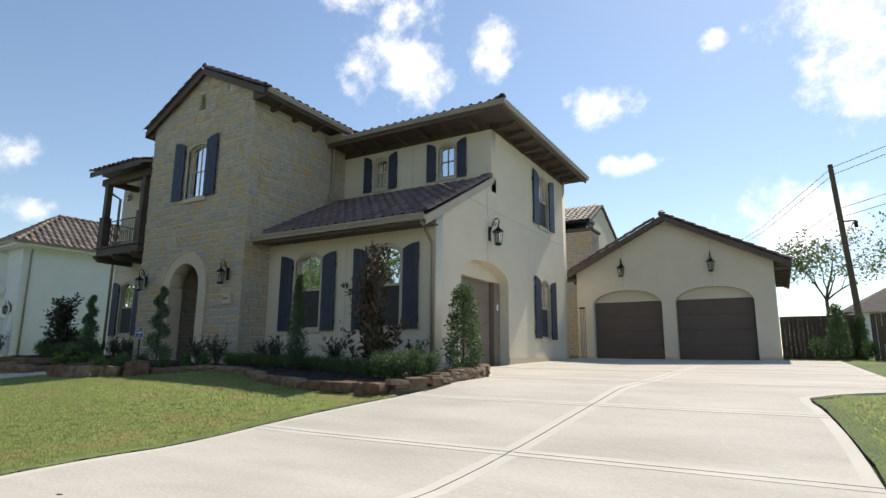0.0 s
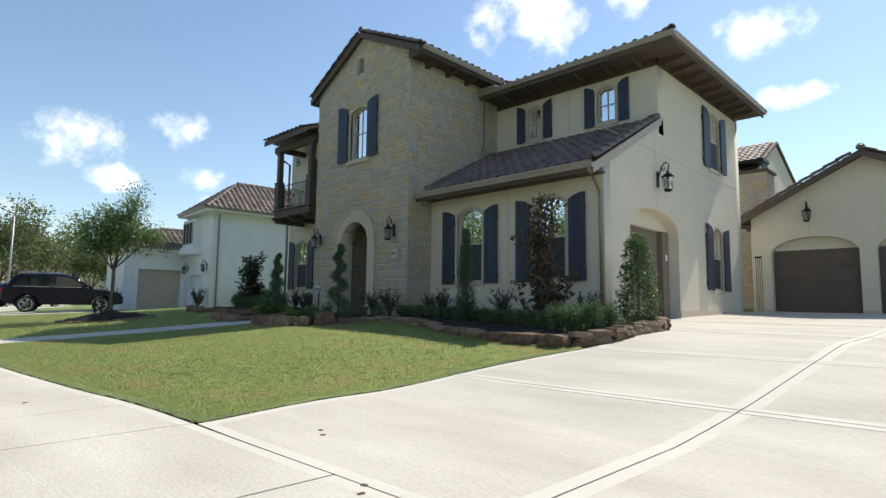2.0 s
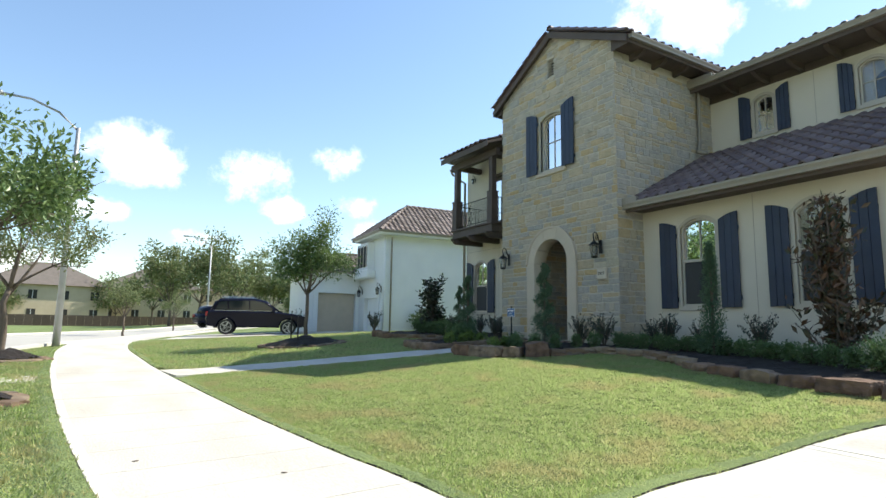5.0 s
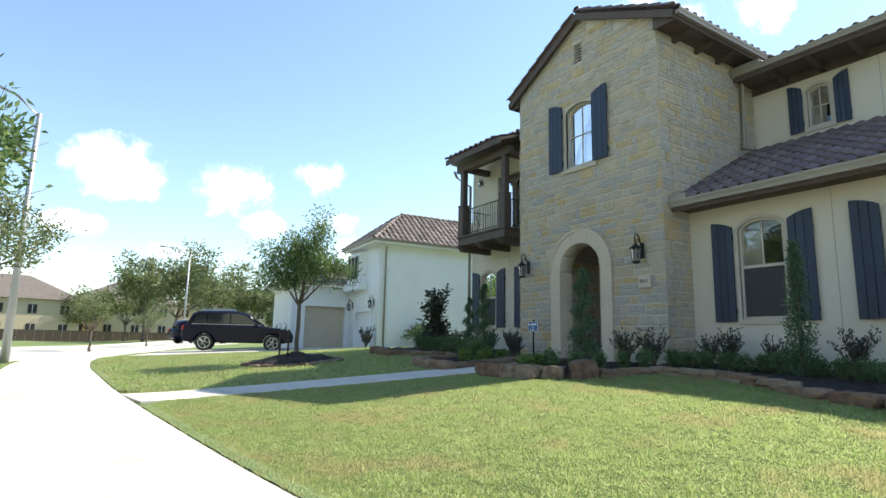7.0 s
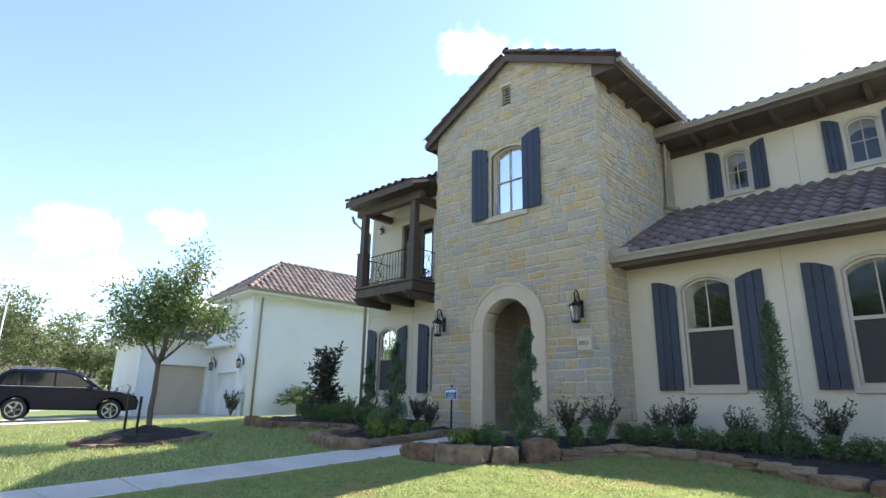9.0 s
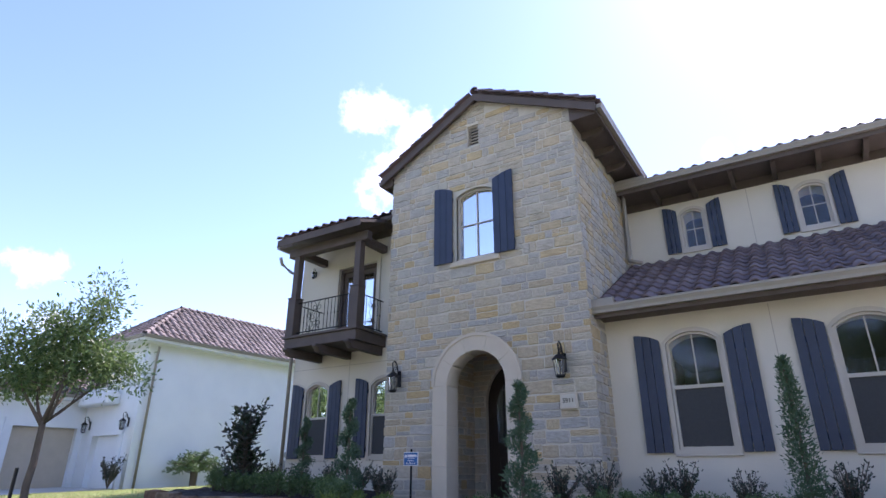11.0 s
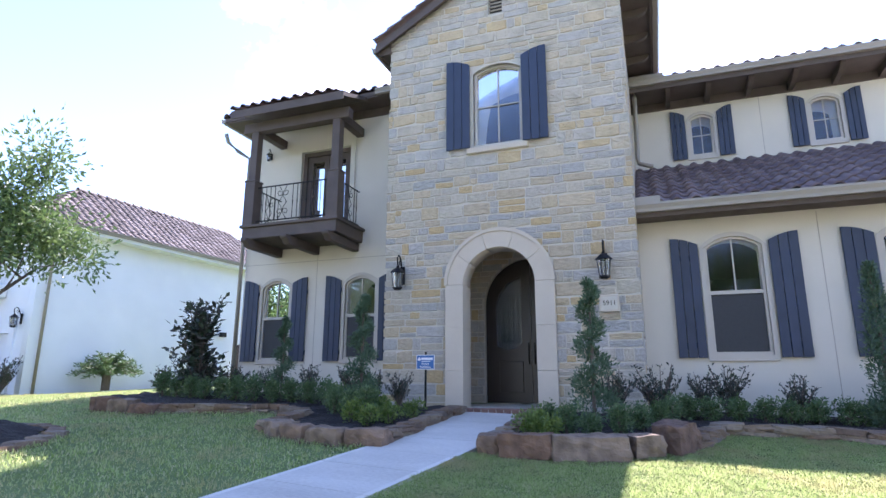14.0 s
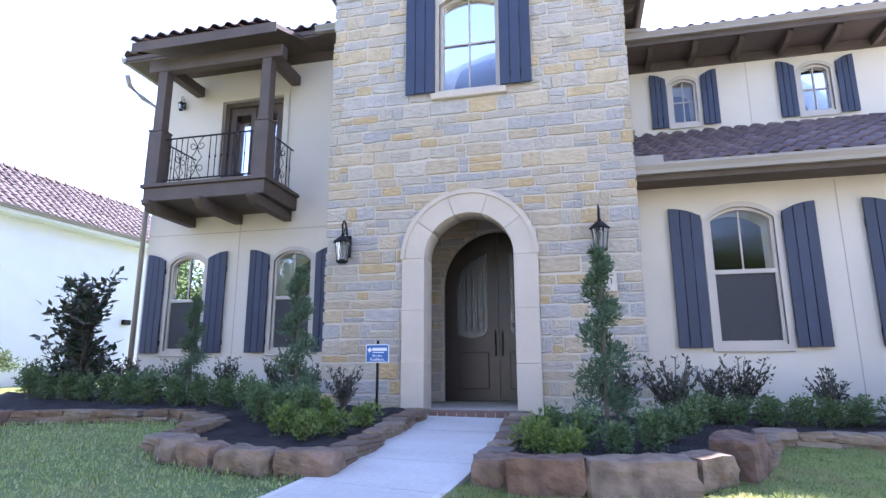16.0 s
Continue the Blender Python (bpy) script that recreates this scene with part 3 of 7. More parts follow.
def shutter(m, x0, x1, z0, z1, high, group):
    """A board-and-batten shutter with a curved top, higher on its outer side."""
    s = thing("shutter", m @ Matrix.Translation(((x0 + x1) / 2, z0, 0)), "navy blue board shutter with curved top fixed beside a window", "shutter", group)
    n, h = 3, 0.13
    wid = (x1 - x0) / n

    def top(u):
        t = (u - x0) / (x1 - x0)
        t = t if high == "right" else 1 - t
        return z1 - h * (1 - t) ** 2
    for i in range(n):
        a, b = x0 + wid * i + 0.004, x0 + wid * (i + 1) - 0.004
        pts = [(a, z0), (b, z0)] + [(b + (a - b) * k / 4, top(b + (a - b) * k / 4)) for k in range(5)]
        part("board", prism(pts, [], 0.035, out(m, 0.058), bevel=0.004), NAVY, s)
    for v in (z0 + 0.2, z1 - 0.35):
        part("batten", boxes((x0 + 0.01, x1 - 0.01, v - 0.05, v + 0.05, 0.008, 0.0395), m=m), NAVY, s)
    return s


def lantern(m, u, v, size=1.0, hanging=True):
    """A wall lantern: back plate, scroll arm, cage with glass panes, roof and finial; m maps the wall, (u, v) is the plate."""
    place = m @ Matrix.Translation((u, v, 0))
    s = thing("wall_lantern", place, "black iron wall lantern with glass panes and scroll arm", "lantern", "wall lanterns")
    k = place @ Matrix.Scale(size, 4)
    part("back_plate", boxes((-0.045, 0.045, -0.16, 0.16, 0.004, 0.03), m=k, bevel=0.006), IRON, s)
    bm = bmesh.new()
    arm = [(0, 0.06 + 0.0, 0.03), (0, 0.16, 0.07), (0, 0.26, 0.10), (0, 0.32, 0.15), (0, 0.33, 0.20), (0, 0.28, 0.245), (0, 0.2, 0.235), (0, 0.14, 0.22)]
    tube(bm, arm, 0.014, 6)
    curl = [(0, 0.2 + 0.05 * math.cos(a) * (1 - a / 9), 0.13 + 0.05 * math.sin(a) * (1 - a / 9)) for a in [i * 0.6 for i in range(12)]]
    tube(bm, curl, 0.009, 5)
    bmesh.ops.transform(bm, matrix=k, verts=bm.verts[:])
    part("scroll_arm", bm, IRON, s, smooth=True)
    up = k @ Matrix.Translation((0, 0.12, 0.22)) @ Matrix.Rotation(radians(-90), 4, "X")
    bm = lathe(bmesh.new(), [(0.015, 0.03), (0.03, 0.015), (0.02, 0.0), (0.07, -0.035), (0.125, -0.085), (0.135, -0.1), (0.10, -0.105)], 8, up)
    part("lantern_roof", bm, IRON, s)
    bm = bmesh.new()
    for i in range(8):
        a = 2 * math.pi * (i + 0.5) / 8
        tube(bm, [(0.105 * math.cos(a), 0.105 * math.sin(a), -0.1), (0.075 * math.cos(a), 0.075 * math.sin(a), -0.36)], 0.007, 4)
    lathe(bm, [(0.05, -0.40), (0.085, -0.375), (0.085, -0.355), (0.07, -0.35)], 8)
    bmesh.ops.transform(bm, matrix=up, verts=bm.verts[:])
    part("cage", bm, IRON, s)
    bm = lathe(bmesh.new(), [(0.095, -0.106), (0.068, -0.352)], 8, up)
    part("glass", bm, SEEDY, s).visible_shadow = False
    bm = lathe(bmesh.new(), [(0.011, -0.34), (0.011, -0.24), (0.004, -0.22)], 6, up)
    part("candle", bm, CAST, s)
    return s


# ---- walls ----
def wall(name, m, outline, holes=(), mat=None, depth=0.3, label="smooth cream stucco wall"):
    ob = part(name, prism(outline, holes, depth, out(m, -depth / 2)), mat or STUCCO)
    return tagged(ob, label, "wall", kind="structure")


TX0, TX1, TY = -15.96, -11.47, 10.47     # tower body, stones stand proud of it
WX = -6.05                               # side wall of the wing
F_LOW, F_UP, F_LEFT = 11.375, 14.38, 12.42  # front planes
Mt, Ml, Mu, Mlw, Ms = front(TY), front(F_LOW), front(F_UP), front(F_LEFT), side(WX)

# tower
ARCH = dict(c=-13.78, inner=0.64, outer=0.97, spring=2.89, z0=0.66)
tw = dict(x0=-14.22, x1=-13.30, z0=5.50, zs=6.99, rise=0.14)
slot = (-13.90, -13.62, 8.2, 8.74)
arch_hole = [(ARCH["c"] - ARCH["inner"] - 0.05, 0.3), (ARCH["c"] + ARCH["inner"] + 0.05, 0.3)] + [
    (ARCH["c"] + (ARCH["inner"] + 0.05) * math.cos(math.pi * i / 20), ARCH["spring"] + (ARCH["inner"] + 0.05) * math.sin(math.pi * i / 20)) for i in range(21)]
gable = [(TX0, 0.3), (TX1, 0.3), (TX1, 8.40), (-13.65, 9.36), (TX0, 8.1)]
w_tower = wall("wall_tower_front", Mt, [(TX0, 0.31), (arch_hole[0][0], 0.31)] + [(arch_hole[1][0], 0.31), (TX1, 0.31), (TX1, 8.40), (-13.65, 9.36), (TX0, 8.1)],
               [seg_arch(tw["x0"], tw["x1"], tw["z0"], tw["zs"], tw["rise"]), rect(*slot), [(u, max(v, 0.35)) for u, v in arch_hole]], MORTAR, 0.34, "coursed limestone tower front with buff mortar")
w_tside = wall("wall_tower_side", side(TX1), [(TY + 0.3, 0.3), (15.2, 0.3), (15.2, 8.4), (TY + 0.3, 8.4)], (), MORTAR, 0.3, "coursed limestone tower side with buff mortar")
w_tleft = tagged(part("wall_tower_left", boxes((TX0, TX0 + 0.3, TY + 0.345, 15.2, 0.3, 8.1)), MORTAR), "coursed limestone tower side wall", "wall", kind="structure")
window(out(Mt, -0.06), **tw, grille=(2, 2), screen=False)
shutter(out(Mt, 0.03), -14.73, -14.26, 5.45, 7.275, "left", "tower shutters")
shutter(out(Mt, 0.03), -13.27, -12.80, 5.45, 7.275, "right", "tower shutters")
vent = thing("gable_vent", (-13.74, TY, 8.0), "dark slatted vent slot high in the gable", "vent")
part("backing", boxes((slot[0], slot[1], slot[2], slot[3], -0.2, -0.17), m=Mt), UNLIT, vent)
for i in range(7):
    part("slat", boxes((slot[0] + 0.01, slot[1] - 0.01, -0.03, 0.03, -0.01, 0.01), m=Mt @ Matrix.Translation((0, slot[2] + 0.05 + i * 0.078, -0.07)) @ Matrix.Rotation(radians(-40), 4, "X")), TRIM, vent)

# wing, lower storey
W1 = dict(x0=-10.415, x1=-9.535, z0=1.66, zs=3.45, rise=0.18)
W2 = dict(x0=-7.895, x1=-7.015, z0=1.66, zs=3.45, rise=0.18)
wall("wall_wing_low", Ml, rect(TX1, WX, 0.3, 4.4), [seg_arch(**W1), seg_arch(**W2)])
for w in (W1, W2):
    window(Ml, **w)
    shutter(Ml, w["x0"] - 0.53, w["x0"] - 0.09, 1.615, 3.64, "left", "wing shutters")
    shutter(Ml, w["x1"] + 0.09, w["x1"] + 0.53, 1.615, 3.64, "right", "wing shutters")
# wing, upper storey
U1 = dict(x0=-10.21, x1=-9.71, z0=6.24, zs=7.12, rise=0.11)
U2 = dict(x0=-7.80, x1=-7.24, z0=6.24, zs=7.13, rise=0.12)
wall("wall_wing_up", Mu, rect(TX1, WX, 5.6, 7.75), [seg_arch(**U1), seg_arch(**U2)])
for w in (U1, U2):
    window(Mu, **w, grille=(2, 2), screen=False)
    shutter(Mu, w["x0"] - 0.40, w["x0"] - 0.085, 6.165, 7.36, "left", "upper shutters")
    shutter(Mu, w["x1"] + 0.085, w["x1"] + 0.40, 6.165, 7.36, "right", "upper shutters")
# side wall with the arched garage opening
S1 = dict(x0=18.04, x1=18.84, z0=1.61, zs=3.34, rise=0.16)
S2 = dict(x0=18.06, x1=18.86, z0=5.36, zs=6.98, rise=0.14)
g_open = arched(12.6, 15.46, 0.55, 3.02, 0.52)
wall("wall_wing_side", Ms, [(F_LOW + 0.301, 0.3), (20.55, 0.3), (20.55, 7.75), (F_UP + 0.301, 7.75), (F_UP + 0.301, 6.05), (F_LOW + 0.301, 4.36)], [g_open, seg_arch(**S1), seg_arch(**S2)])
part("corner_block", boxes((WX - 0.3, WX - 0.001, F_UP + 0.001, F_UP + 0.3, 5.6, 7.75)), STUCCO)["kind"] = "structure"
bpy.data.objects["corner_block"]["label"] = "cream stucco wall corner"
bpy.data.objects["corner_block"]["category"] = "wall"
for w in (S1, S2):
    window(Ms, **w)
    zt = w["zs"] + w["rise"] + 0.08
    shutter(Ms, w["x0"] - 0.58, w["x0"] - 0.09, w["z0"] - 0.02, zt, "left", "side shutters")
    shutter(Ms, w["x1"] + 0.09, w["x1"] + 0.58, w["z0"] - 0.02, zt, "right", "side shutters")
plinth = boxes((WX - 0.01, WX + 0.02, 15.47, 20.57, 0.5, 0.98), (WX - 0.01, WX + 0.02, F_LOW, 12.59, 0.4, 0.9))
tagged(part("baseboard_wing", plinth, CAST), "grey-brown concrete plinth under the stucco", "plinth", kind="structure")
wall("wall_wing_back", front(20.55), rect(-20.8, WX, 0.3, 7.7), (), STUCCO)
gs = thing("garage_door", (WX - 0.4, 14.2, 0.7), "taupe panelled side garage door under an arch", "garage door")
part("door_leaf", boxes((WX - 0.47, WX - 0.42, 12.55, 15.05, 0.4, 3.57)), TAUPE, gs)
part("jamb", boxes((WX - 0.42, WX - 0.28, 15.07, 15.49, 0.4, 3.1)), TAUPE, gs)
part("header", boxes((WX - 0.42, WX - 0.30, 12.55, 15.49, 3.1, 3.57)), STUCCO, gs)
for i in range(4):
    for j in range(2):
        y0 = 12.63 + j * 1.22
        part("panel", boxes((WX - 0.42, WX - 0.395, y0, y0 + 1.12, 0.75 + i * 0.58, 1.25 + i * 0.58), bevel=0.01), TAUPE, gs)
tagged(part("keypad", boxes((WX - 0.28, WX - 0.25, 15.22, 15.30, 2.3, 2.48), bevel=0.01), SIGN_WHITE), "small white keypad on the garage door jamb", "keypad")

# left wing
L1 = dict(x0=-20.26, x1=-19.46, z0=1.68, zs=3.39, rise=0.18)
L2 = dict(x0=-17.955, x1=-17.155, z0=1.68, zs=3.39, rise=0.18)
b_door = rect(-19.34, -17.94, 4.74, 6.83)
wall("wall_left_wing", Mlw, rect(-20.85, TX0, 0.3, 7.76), [seg_arch(**L1), seg_arch(**L2), b_door])
for w in (L1, L2):
    window(Mlw, **w)
    shutter(Mlw, w["x0"] - 0.50, w["x0"] - 0.085, 1.64, 3.61, "left", "left wing shutters")
    shutter(Mlw, w["x1"] + 0.085, w["x1"] + 0.50, 1.64, 3.61, "right", "left wing shutters")
tagged(part("wall_left_side", boxes((-20.85, -20.55, F_LEFT + 0.301, 20.54, 0.3, 7.7)), STUCCO), "cream stucco side wall", "wall", kind="structure")
# unseen surfaces, added in near-black so the rooms behind the glass read unlit
tagged(part("ceiling_inside", boxes((-20.28, TX0 - 0.02, F_LEFT + 0.32, 20.2, 7.6, 7.68), (TX0 + 0.31, TX1 - 0.31, 11.0, 20.2, 7.9, 7.98), (TX1 + 0.01, WX - 0.31, F_UP + 0.31, 20.2, 7.55, 7.62)), UNLIT), "added near-black ceiling standing in for unlit rooms", "ceiling", kind="structure")
tagged(part("floor_inside", boxes((-20.28, TX0 - 0.02, F_LEFT + 0.32, 20.2, 4.3, 4.4), (TX0 + 0.31, TX1 - 0.31, 13.0, 20.2, 4.3, 4.4), (TX1 + 0.01, WX - 0.31, F_LOW + 0.31, 20.2, 4.3, 4.4)), UNLIT), "added near-black floor between the storeys standing in for unlit rooms", "floor", kind="structure")
tagged(part("wall_inside", boxes((-20.28, -6.4, 15.6, 15.7, 0.3, 4.2), (-20.28, -6.4, 17.5, 17.6, 4.45, 7.5)), UNLIT), "added near-black partition standing in for unlit rooms", "wall", kind="structure")

# stucco control joints
cj = bmesh.new()
for u, v0, v1, m in ((-8.7, 0.9, 3.95, Ml), (-8.74, 6.1, 7.5, Mu), (-18.75, 0.9, 4.2, Mlw), (14.1, 3.55, 4.2, Ms), (14.1, 4.8, 6.2, Ms)):
    box(cj, u - 0.006, u + 0.006, v0, v1, -0.01, 0.0035, m=m)
box(cj, F_LOW, 20.5, 5.05, 5.062, -0.01, 0.0035, m=Ms)
box(cj, -20.83, TX0, 4.0, 4.012, -0.01, 0.0035, m=Mlw)
tagged(part("trim_control_joint", cj, TRIM), "thin grey control joints in the stucco", "trim", kind="structure")

# entry: cast-stone surround, lined passage, door
sur = thing("door_surround", (ARCH["c"], TY, 0.7), "smooth pale cast-stone arch surround of the front door", "arch surround", kind="structure")
cx, ri, ro, sp, zb = ARCH["c"], ARCH["inner"], ARCH["outer"], ARCH["spring"], ARCH["z0"]
for s in (-1, 1):
    lo, hi = sorted((cx + s * ri, cx + s * ro))
    for k in range(3):
        h = (sp - zb) / 3
        part("jamb_stone", boxes((lo, hi, zb + k * h + 0.001, zb + (k + 1) * h - 0.001, -0.36, 0.075), m=Mt, bevel=0.004), CAST, sur)
for k in range(5):
    a0, a1 = math.pi * k / 5 + 0.003, math.pi * (k + 1) / 5 - 0.003
    pts = [(cx + ro * math.cos(a0 + (a1 - a0) * i / 6), sp + ro * math.sin(a0 + (a1 - a0) * i / 6)) for i in range(7)]
    pts += [(cx + ri * math.cos(a1 + (a0 - a1) * i / 6), sp + ri * math.sin(a1 + (a0 - a1) * i / 6)) for i in range(7)]
    part("arch_stone", prism(pts, [], 0.435, out(Mt, -0.1425), bevel=0.004), CAST, sur)
part("roll_mould", prism([(cx + (ro + 0.02) * math.cos(math.pi * i / 24), sp + (ro + 0.02) * math.sin(math.pi * i / 24)) for i in range(25)] + [(cx + (ro - 0.04) * math.cos(math.pi * (24 - i) / 24), sp + (ro - 0.04) * math.sin(math.pi * (24 - i) / 24)) for i in range(25)], [], 0.03, out(Mt, 0.085)), CAST, sur)
porch = thing("porch", (cx, 11.5, 0.7), "shaded entry porch lined with limestone", "porch", kind="structure")
PW, PY = 1.12, 12.35
part("porch_wall", boxes((cx - PW - 0.2, cx - PW, TY + 0.36, PY, 0.5, 4.0), (cx + PW, cx + PW + 0.2, TY + 0.36, PY, 0.5, 4.0)), MORTAR, porch)
part("porch_ceiling", boxes((cx - PW - 0.2, cx + PW + 0.2, TY + 0.36, PY, 4.001, 4.1)), STUCCO, porch)
part("porch_floor", boxes((cx - PW, cx + PW, TY + 0.0, PY, 0.5, 0.785)), MORTAR, porch)
DC, DR, DS = cx + 0.14, 0.95, 2.76
d_arch = [(DC - DR, 0.79), (DC + DR, 0.79)] + [(DC + DR * math.cos(math.pi * i / 20), DS + DR * math.sin(math.pi * i / 20)) for i in range(21)]
part("porch_back", prism(rect(cx - PW - 0.2, cx + PW + 0.2, 0.5, 4.1), [d_arch], 0.3, out(front(PY), -0.15)), MORTAR, porch)
# added near-black sheet: the hall's darkness put into its colour
tagged(part("porch_dark_room", boxes((cx - 1.3, cx + 1.3, PY + 0.5, PY + 0.55, 0.5, 4.1)), UNLIT), "added near-black sheet standing in for the unlit hall behind the front door", "wall", kind="structure")
dr = thing("door_1", (DC, PY + 0.12, 0.79), "dark-stained arched double front door with iron and glass", "door", kind="structure")
md = out(front(PY), -0.14)
for s in (-1, 1):
    c = DC
    xs_ = [c + s * DR * math.cos(math.pi / 2 * i / 10) for i in range(11)]
    zs_ = [DS + DR * math.sin(math.pi / 2 * i / 10) for i in range(11)]
    leaf = [(c + s * 0.004, 0.80), (c + s * (DR - 0.004), 0.80)] + [(x + (0.004 * s if i == 10 else 0), z) for i, (x, z) in enumerate(zip(xs_, zs_))]
    g = [(c + s * 0.20, 1.98), (c + s * 0.30, 1.88), (c + s * 0.5, 1.84), (c + s * 0.72, 1.92), (c + s * 0.74, 2.75), (c + s * 0.66, 3.0), (c + s * 0.5, 3.2), (c + s * 0.34, 3.3), (c + s * 0.20, 3.34)]
    lf = part("door_leaf", prism(leaf, [g], 0.06, md), ENTRY, dr)
    part("pane", prism(g, [], 0.01, md), SEEDY, lf)
    bm = bmesh.new()
    for i in range(4):
        u = c + s * (0.27 + i * 0.1)
        tube(bm, [md @ Vector((u, 1.95, 0.02)), md @ Vector((u, 3.0, 0.02))], 0.008, 5)
    for i in range(3):
        ctr = (c + s * (0.30 + 0.12 * i), 2.08)
        tube(bm, [md @ Vector((ctr[0] + 0.07 * math.cos(a * 0.5), ctr[1] + 0.07 * math.sin(a * 0.5), 0.02)) for a in range(13)], 0.008, 5)
    part("iron_scroll", bm, IRON, lf)
    part("raised_panel", boxes((min(c + s * 0.18, c + s * 0.68), max(c + s * 0.18, c + s * 0.68), 1.0, 1.62, 0.03, 0.05), m=md, bevel=0.012), ENTRY, lf)
    part("door_handle", tube(bmesh.new(), [md @ Vector((c + s * 0.06, 1.55, 0.035)), md @ Vector((c + s * 0.06, 1.58, 0.08)), md @ Vector((c + s * 0.06, 1.95, 0.08)), md @ Vector((c + s * 0.06, 1.98, 0.035))], 0.012, 6), IRON, lf)
step = thing("brick_step", (cx, TY - 0.1, 0.7), "low front step edged with red-brown bricks on end", "step", kind="structure")
bmh = boxes((0, 0.118, 0, 0.28, 0, 0.105), bevel=0.006)
brick_mesh = mesh_of(bmh, "brick", (BRICK,))
for i in range(12):
    part("brick", brick_mesh, BRICK, step, at=pose(cx - 0.76 + i * 0.127, TY - 0.33, 0.69))
part("mortar_bed", boxes((cx - 0.755, cx + 0.755, TY - 0.32, TY + 0.0, 0.5, 0.775)), MORTAR, step)

plate = thing("house_number", (-11.945, TY - 0.05, 2.32), "pale cast-stone house number plaque with dark digits", "number plaque")
part("plaque", boxes((-12.10, -11.79, 2.32, 2.60, 0.02, 0.075), m=Mt, bevel=0.012), CAST, plate)
part("recess", boxes((-12.07, -11.82, 2.355, 2.565, 0.0755, 0.079), m=Mt), MORTAR, plate)


def lettering(text, m, size, mat, parent, name="lettering"):
    cu = bpy.data.curves.new("text", "FONT")
    cu.body, cu.size, cu.align_x, cu.align_y, cu.extrude = text, size, "CENTER", "CENTER", 0.003
    ob = bpy.data.objects.new("text", cu)
    tm = ob.to_mesh()
    bm = bmesh.new()
    bm.from_mesh(tm)
    ob.to_mesh_clear()
    bpy.data.objects.remove(ob)
    bmesh.ops.transform(bm, matrix=m, verts=bm.verts[:])
    return part(name, bm, mat, parent)


for i, ch in enumerate("5911"):
    lettering(ch, Mt @ Matrix.Translation((-12.022 + i * 0.053, 2.46, 0.083)), 0.11, IRON, plate, "digit")
lantern(out(Mt, 0.035), -15.6, 3.12, 1.05)
lantern(out(Mt, 0.035), -11.98, 3.12, 1.05)
lantern(Ms, 14.2, 4.33, 1.25)


# ---- roofs ----
def tile_mesh(mat, w=0.285, l=0.43):
    """One S-shaped clay tile: a barrel and a pan, with a thick lower lip."""
    prof = [(0.0, 0.0), (0.10, 0.038), (0.24, 0.062), (0.36, 0.066), (0.5, 0.05), (0.62, 0.018), (0.74, 0.0), (0.88, 0.0), (1.0, 0.012)]
    vs, fs, n = [], [], len(prof)
    for v, lift in ((0.0, 0.03), (l, 0.0)):
        vs += [(u * w, v, h + lift) for u, h in prof]
    vs += [(u * w, 0.0, h + 0.03 - 0.022) for u, h in prof]
    for k in range(n - 1):
        fs.append((k, k + 1, n + k + 1, n + k))
        fs.append((2 * n + k, 2 * n + k + 1, k + 1, k))
    tm = bpy.data.meshes.new("tile")
    tm.from_pydata(vs, [], fs)
    tm.materials.append(mat)
    for p in tm.polygons:
        p.use_smooth = p.index % 2 == 0
    return tm


TILE_ME, CAP_RNG = tile_mesh(TILE), random.Random(4)


def frame_of(origin, udir, vdir):
    u, v = Vector(udir).normalized(), Vector(vdir).normalized()
    w = u.cross(v)
    return Matrix(((u.x, v.x, w.x, origin[0]), (u.y, v.y, w.y, origin[1]), (u.z, v.z, w.z, origin[2]), (0, 0, 0, 1)))


def tile_field(parent, origin, udir, vdir, width, length, keep=None, singly=False, mat=None, w=0.285, row=0.365, rows=None):
    """Covers a roof slope with rows of tiles, from its lower edge upwards."""
    f, rng = frame_of(origin, udir, vdir), random.Random(int(abs(origin[0] * 31 + origin[1] * 7)))
    base_v = [tuple(v.co) for v in TILE_ME.vertices]
    base_f = [tuple(p.vertices) for p in TILE_ME.polygons]
    vs, fs = [], []
    for j in range(min(int(length / row), rows or 999)):
        for i in range(int(width / w)):
            if keep and not keep((i + 0.5) * w, (j + 0.5) * row):
                continue
            m = f @ pose(i * w + rng.uniform(-0.004, 0.004), j * row + rng.uniform(-0.006, 0.006), rng.uniform(0, 0.004), rng.uniform(-0.6, 0.6), 0, rng.uniform(-0.5, 0.5))
            m = m @ Matrix.Diagonal((w / 0.285, 1, 1, 1))
            if singly:
                part("tile", TILE_ME, TILE, parent, at=m)
            else:
                k = len(vs)
                vs += [tuple(m @ Vector(v)) for v in base_v]
                fs += [tuple(k + q for q in face) for face in base_f]
    if vs:
        tm = bpy.data.meshes.new("tiles")
        tm.from_pydata(vs, [], fs)
        tm.materials.append(mat or TILE_FAR)
        ob = part("tiling", tm, mat or TILE_FAR, parent)
        ob["kind"] = "stuff"


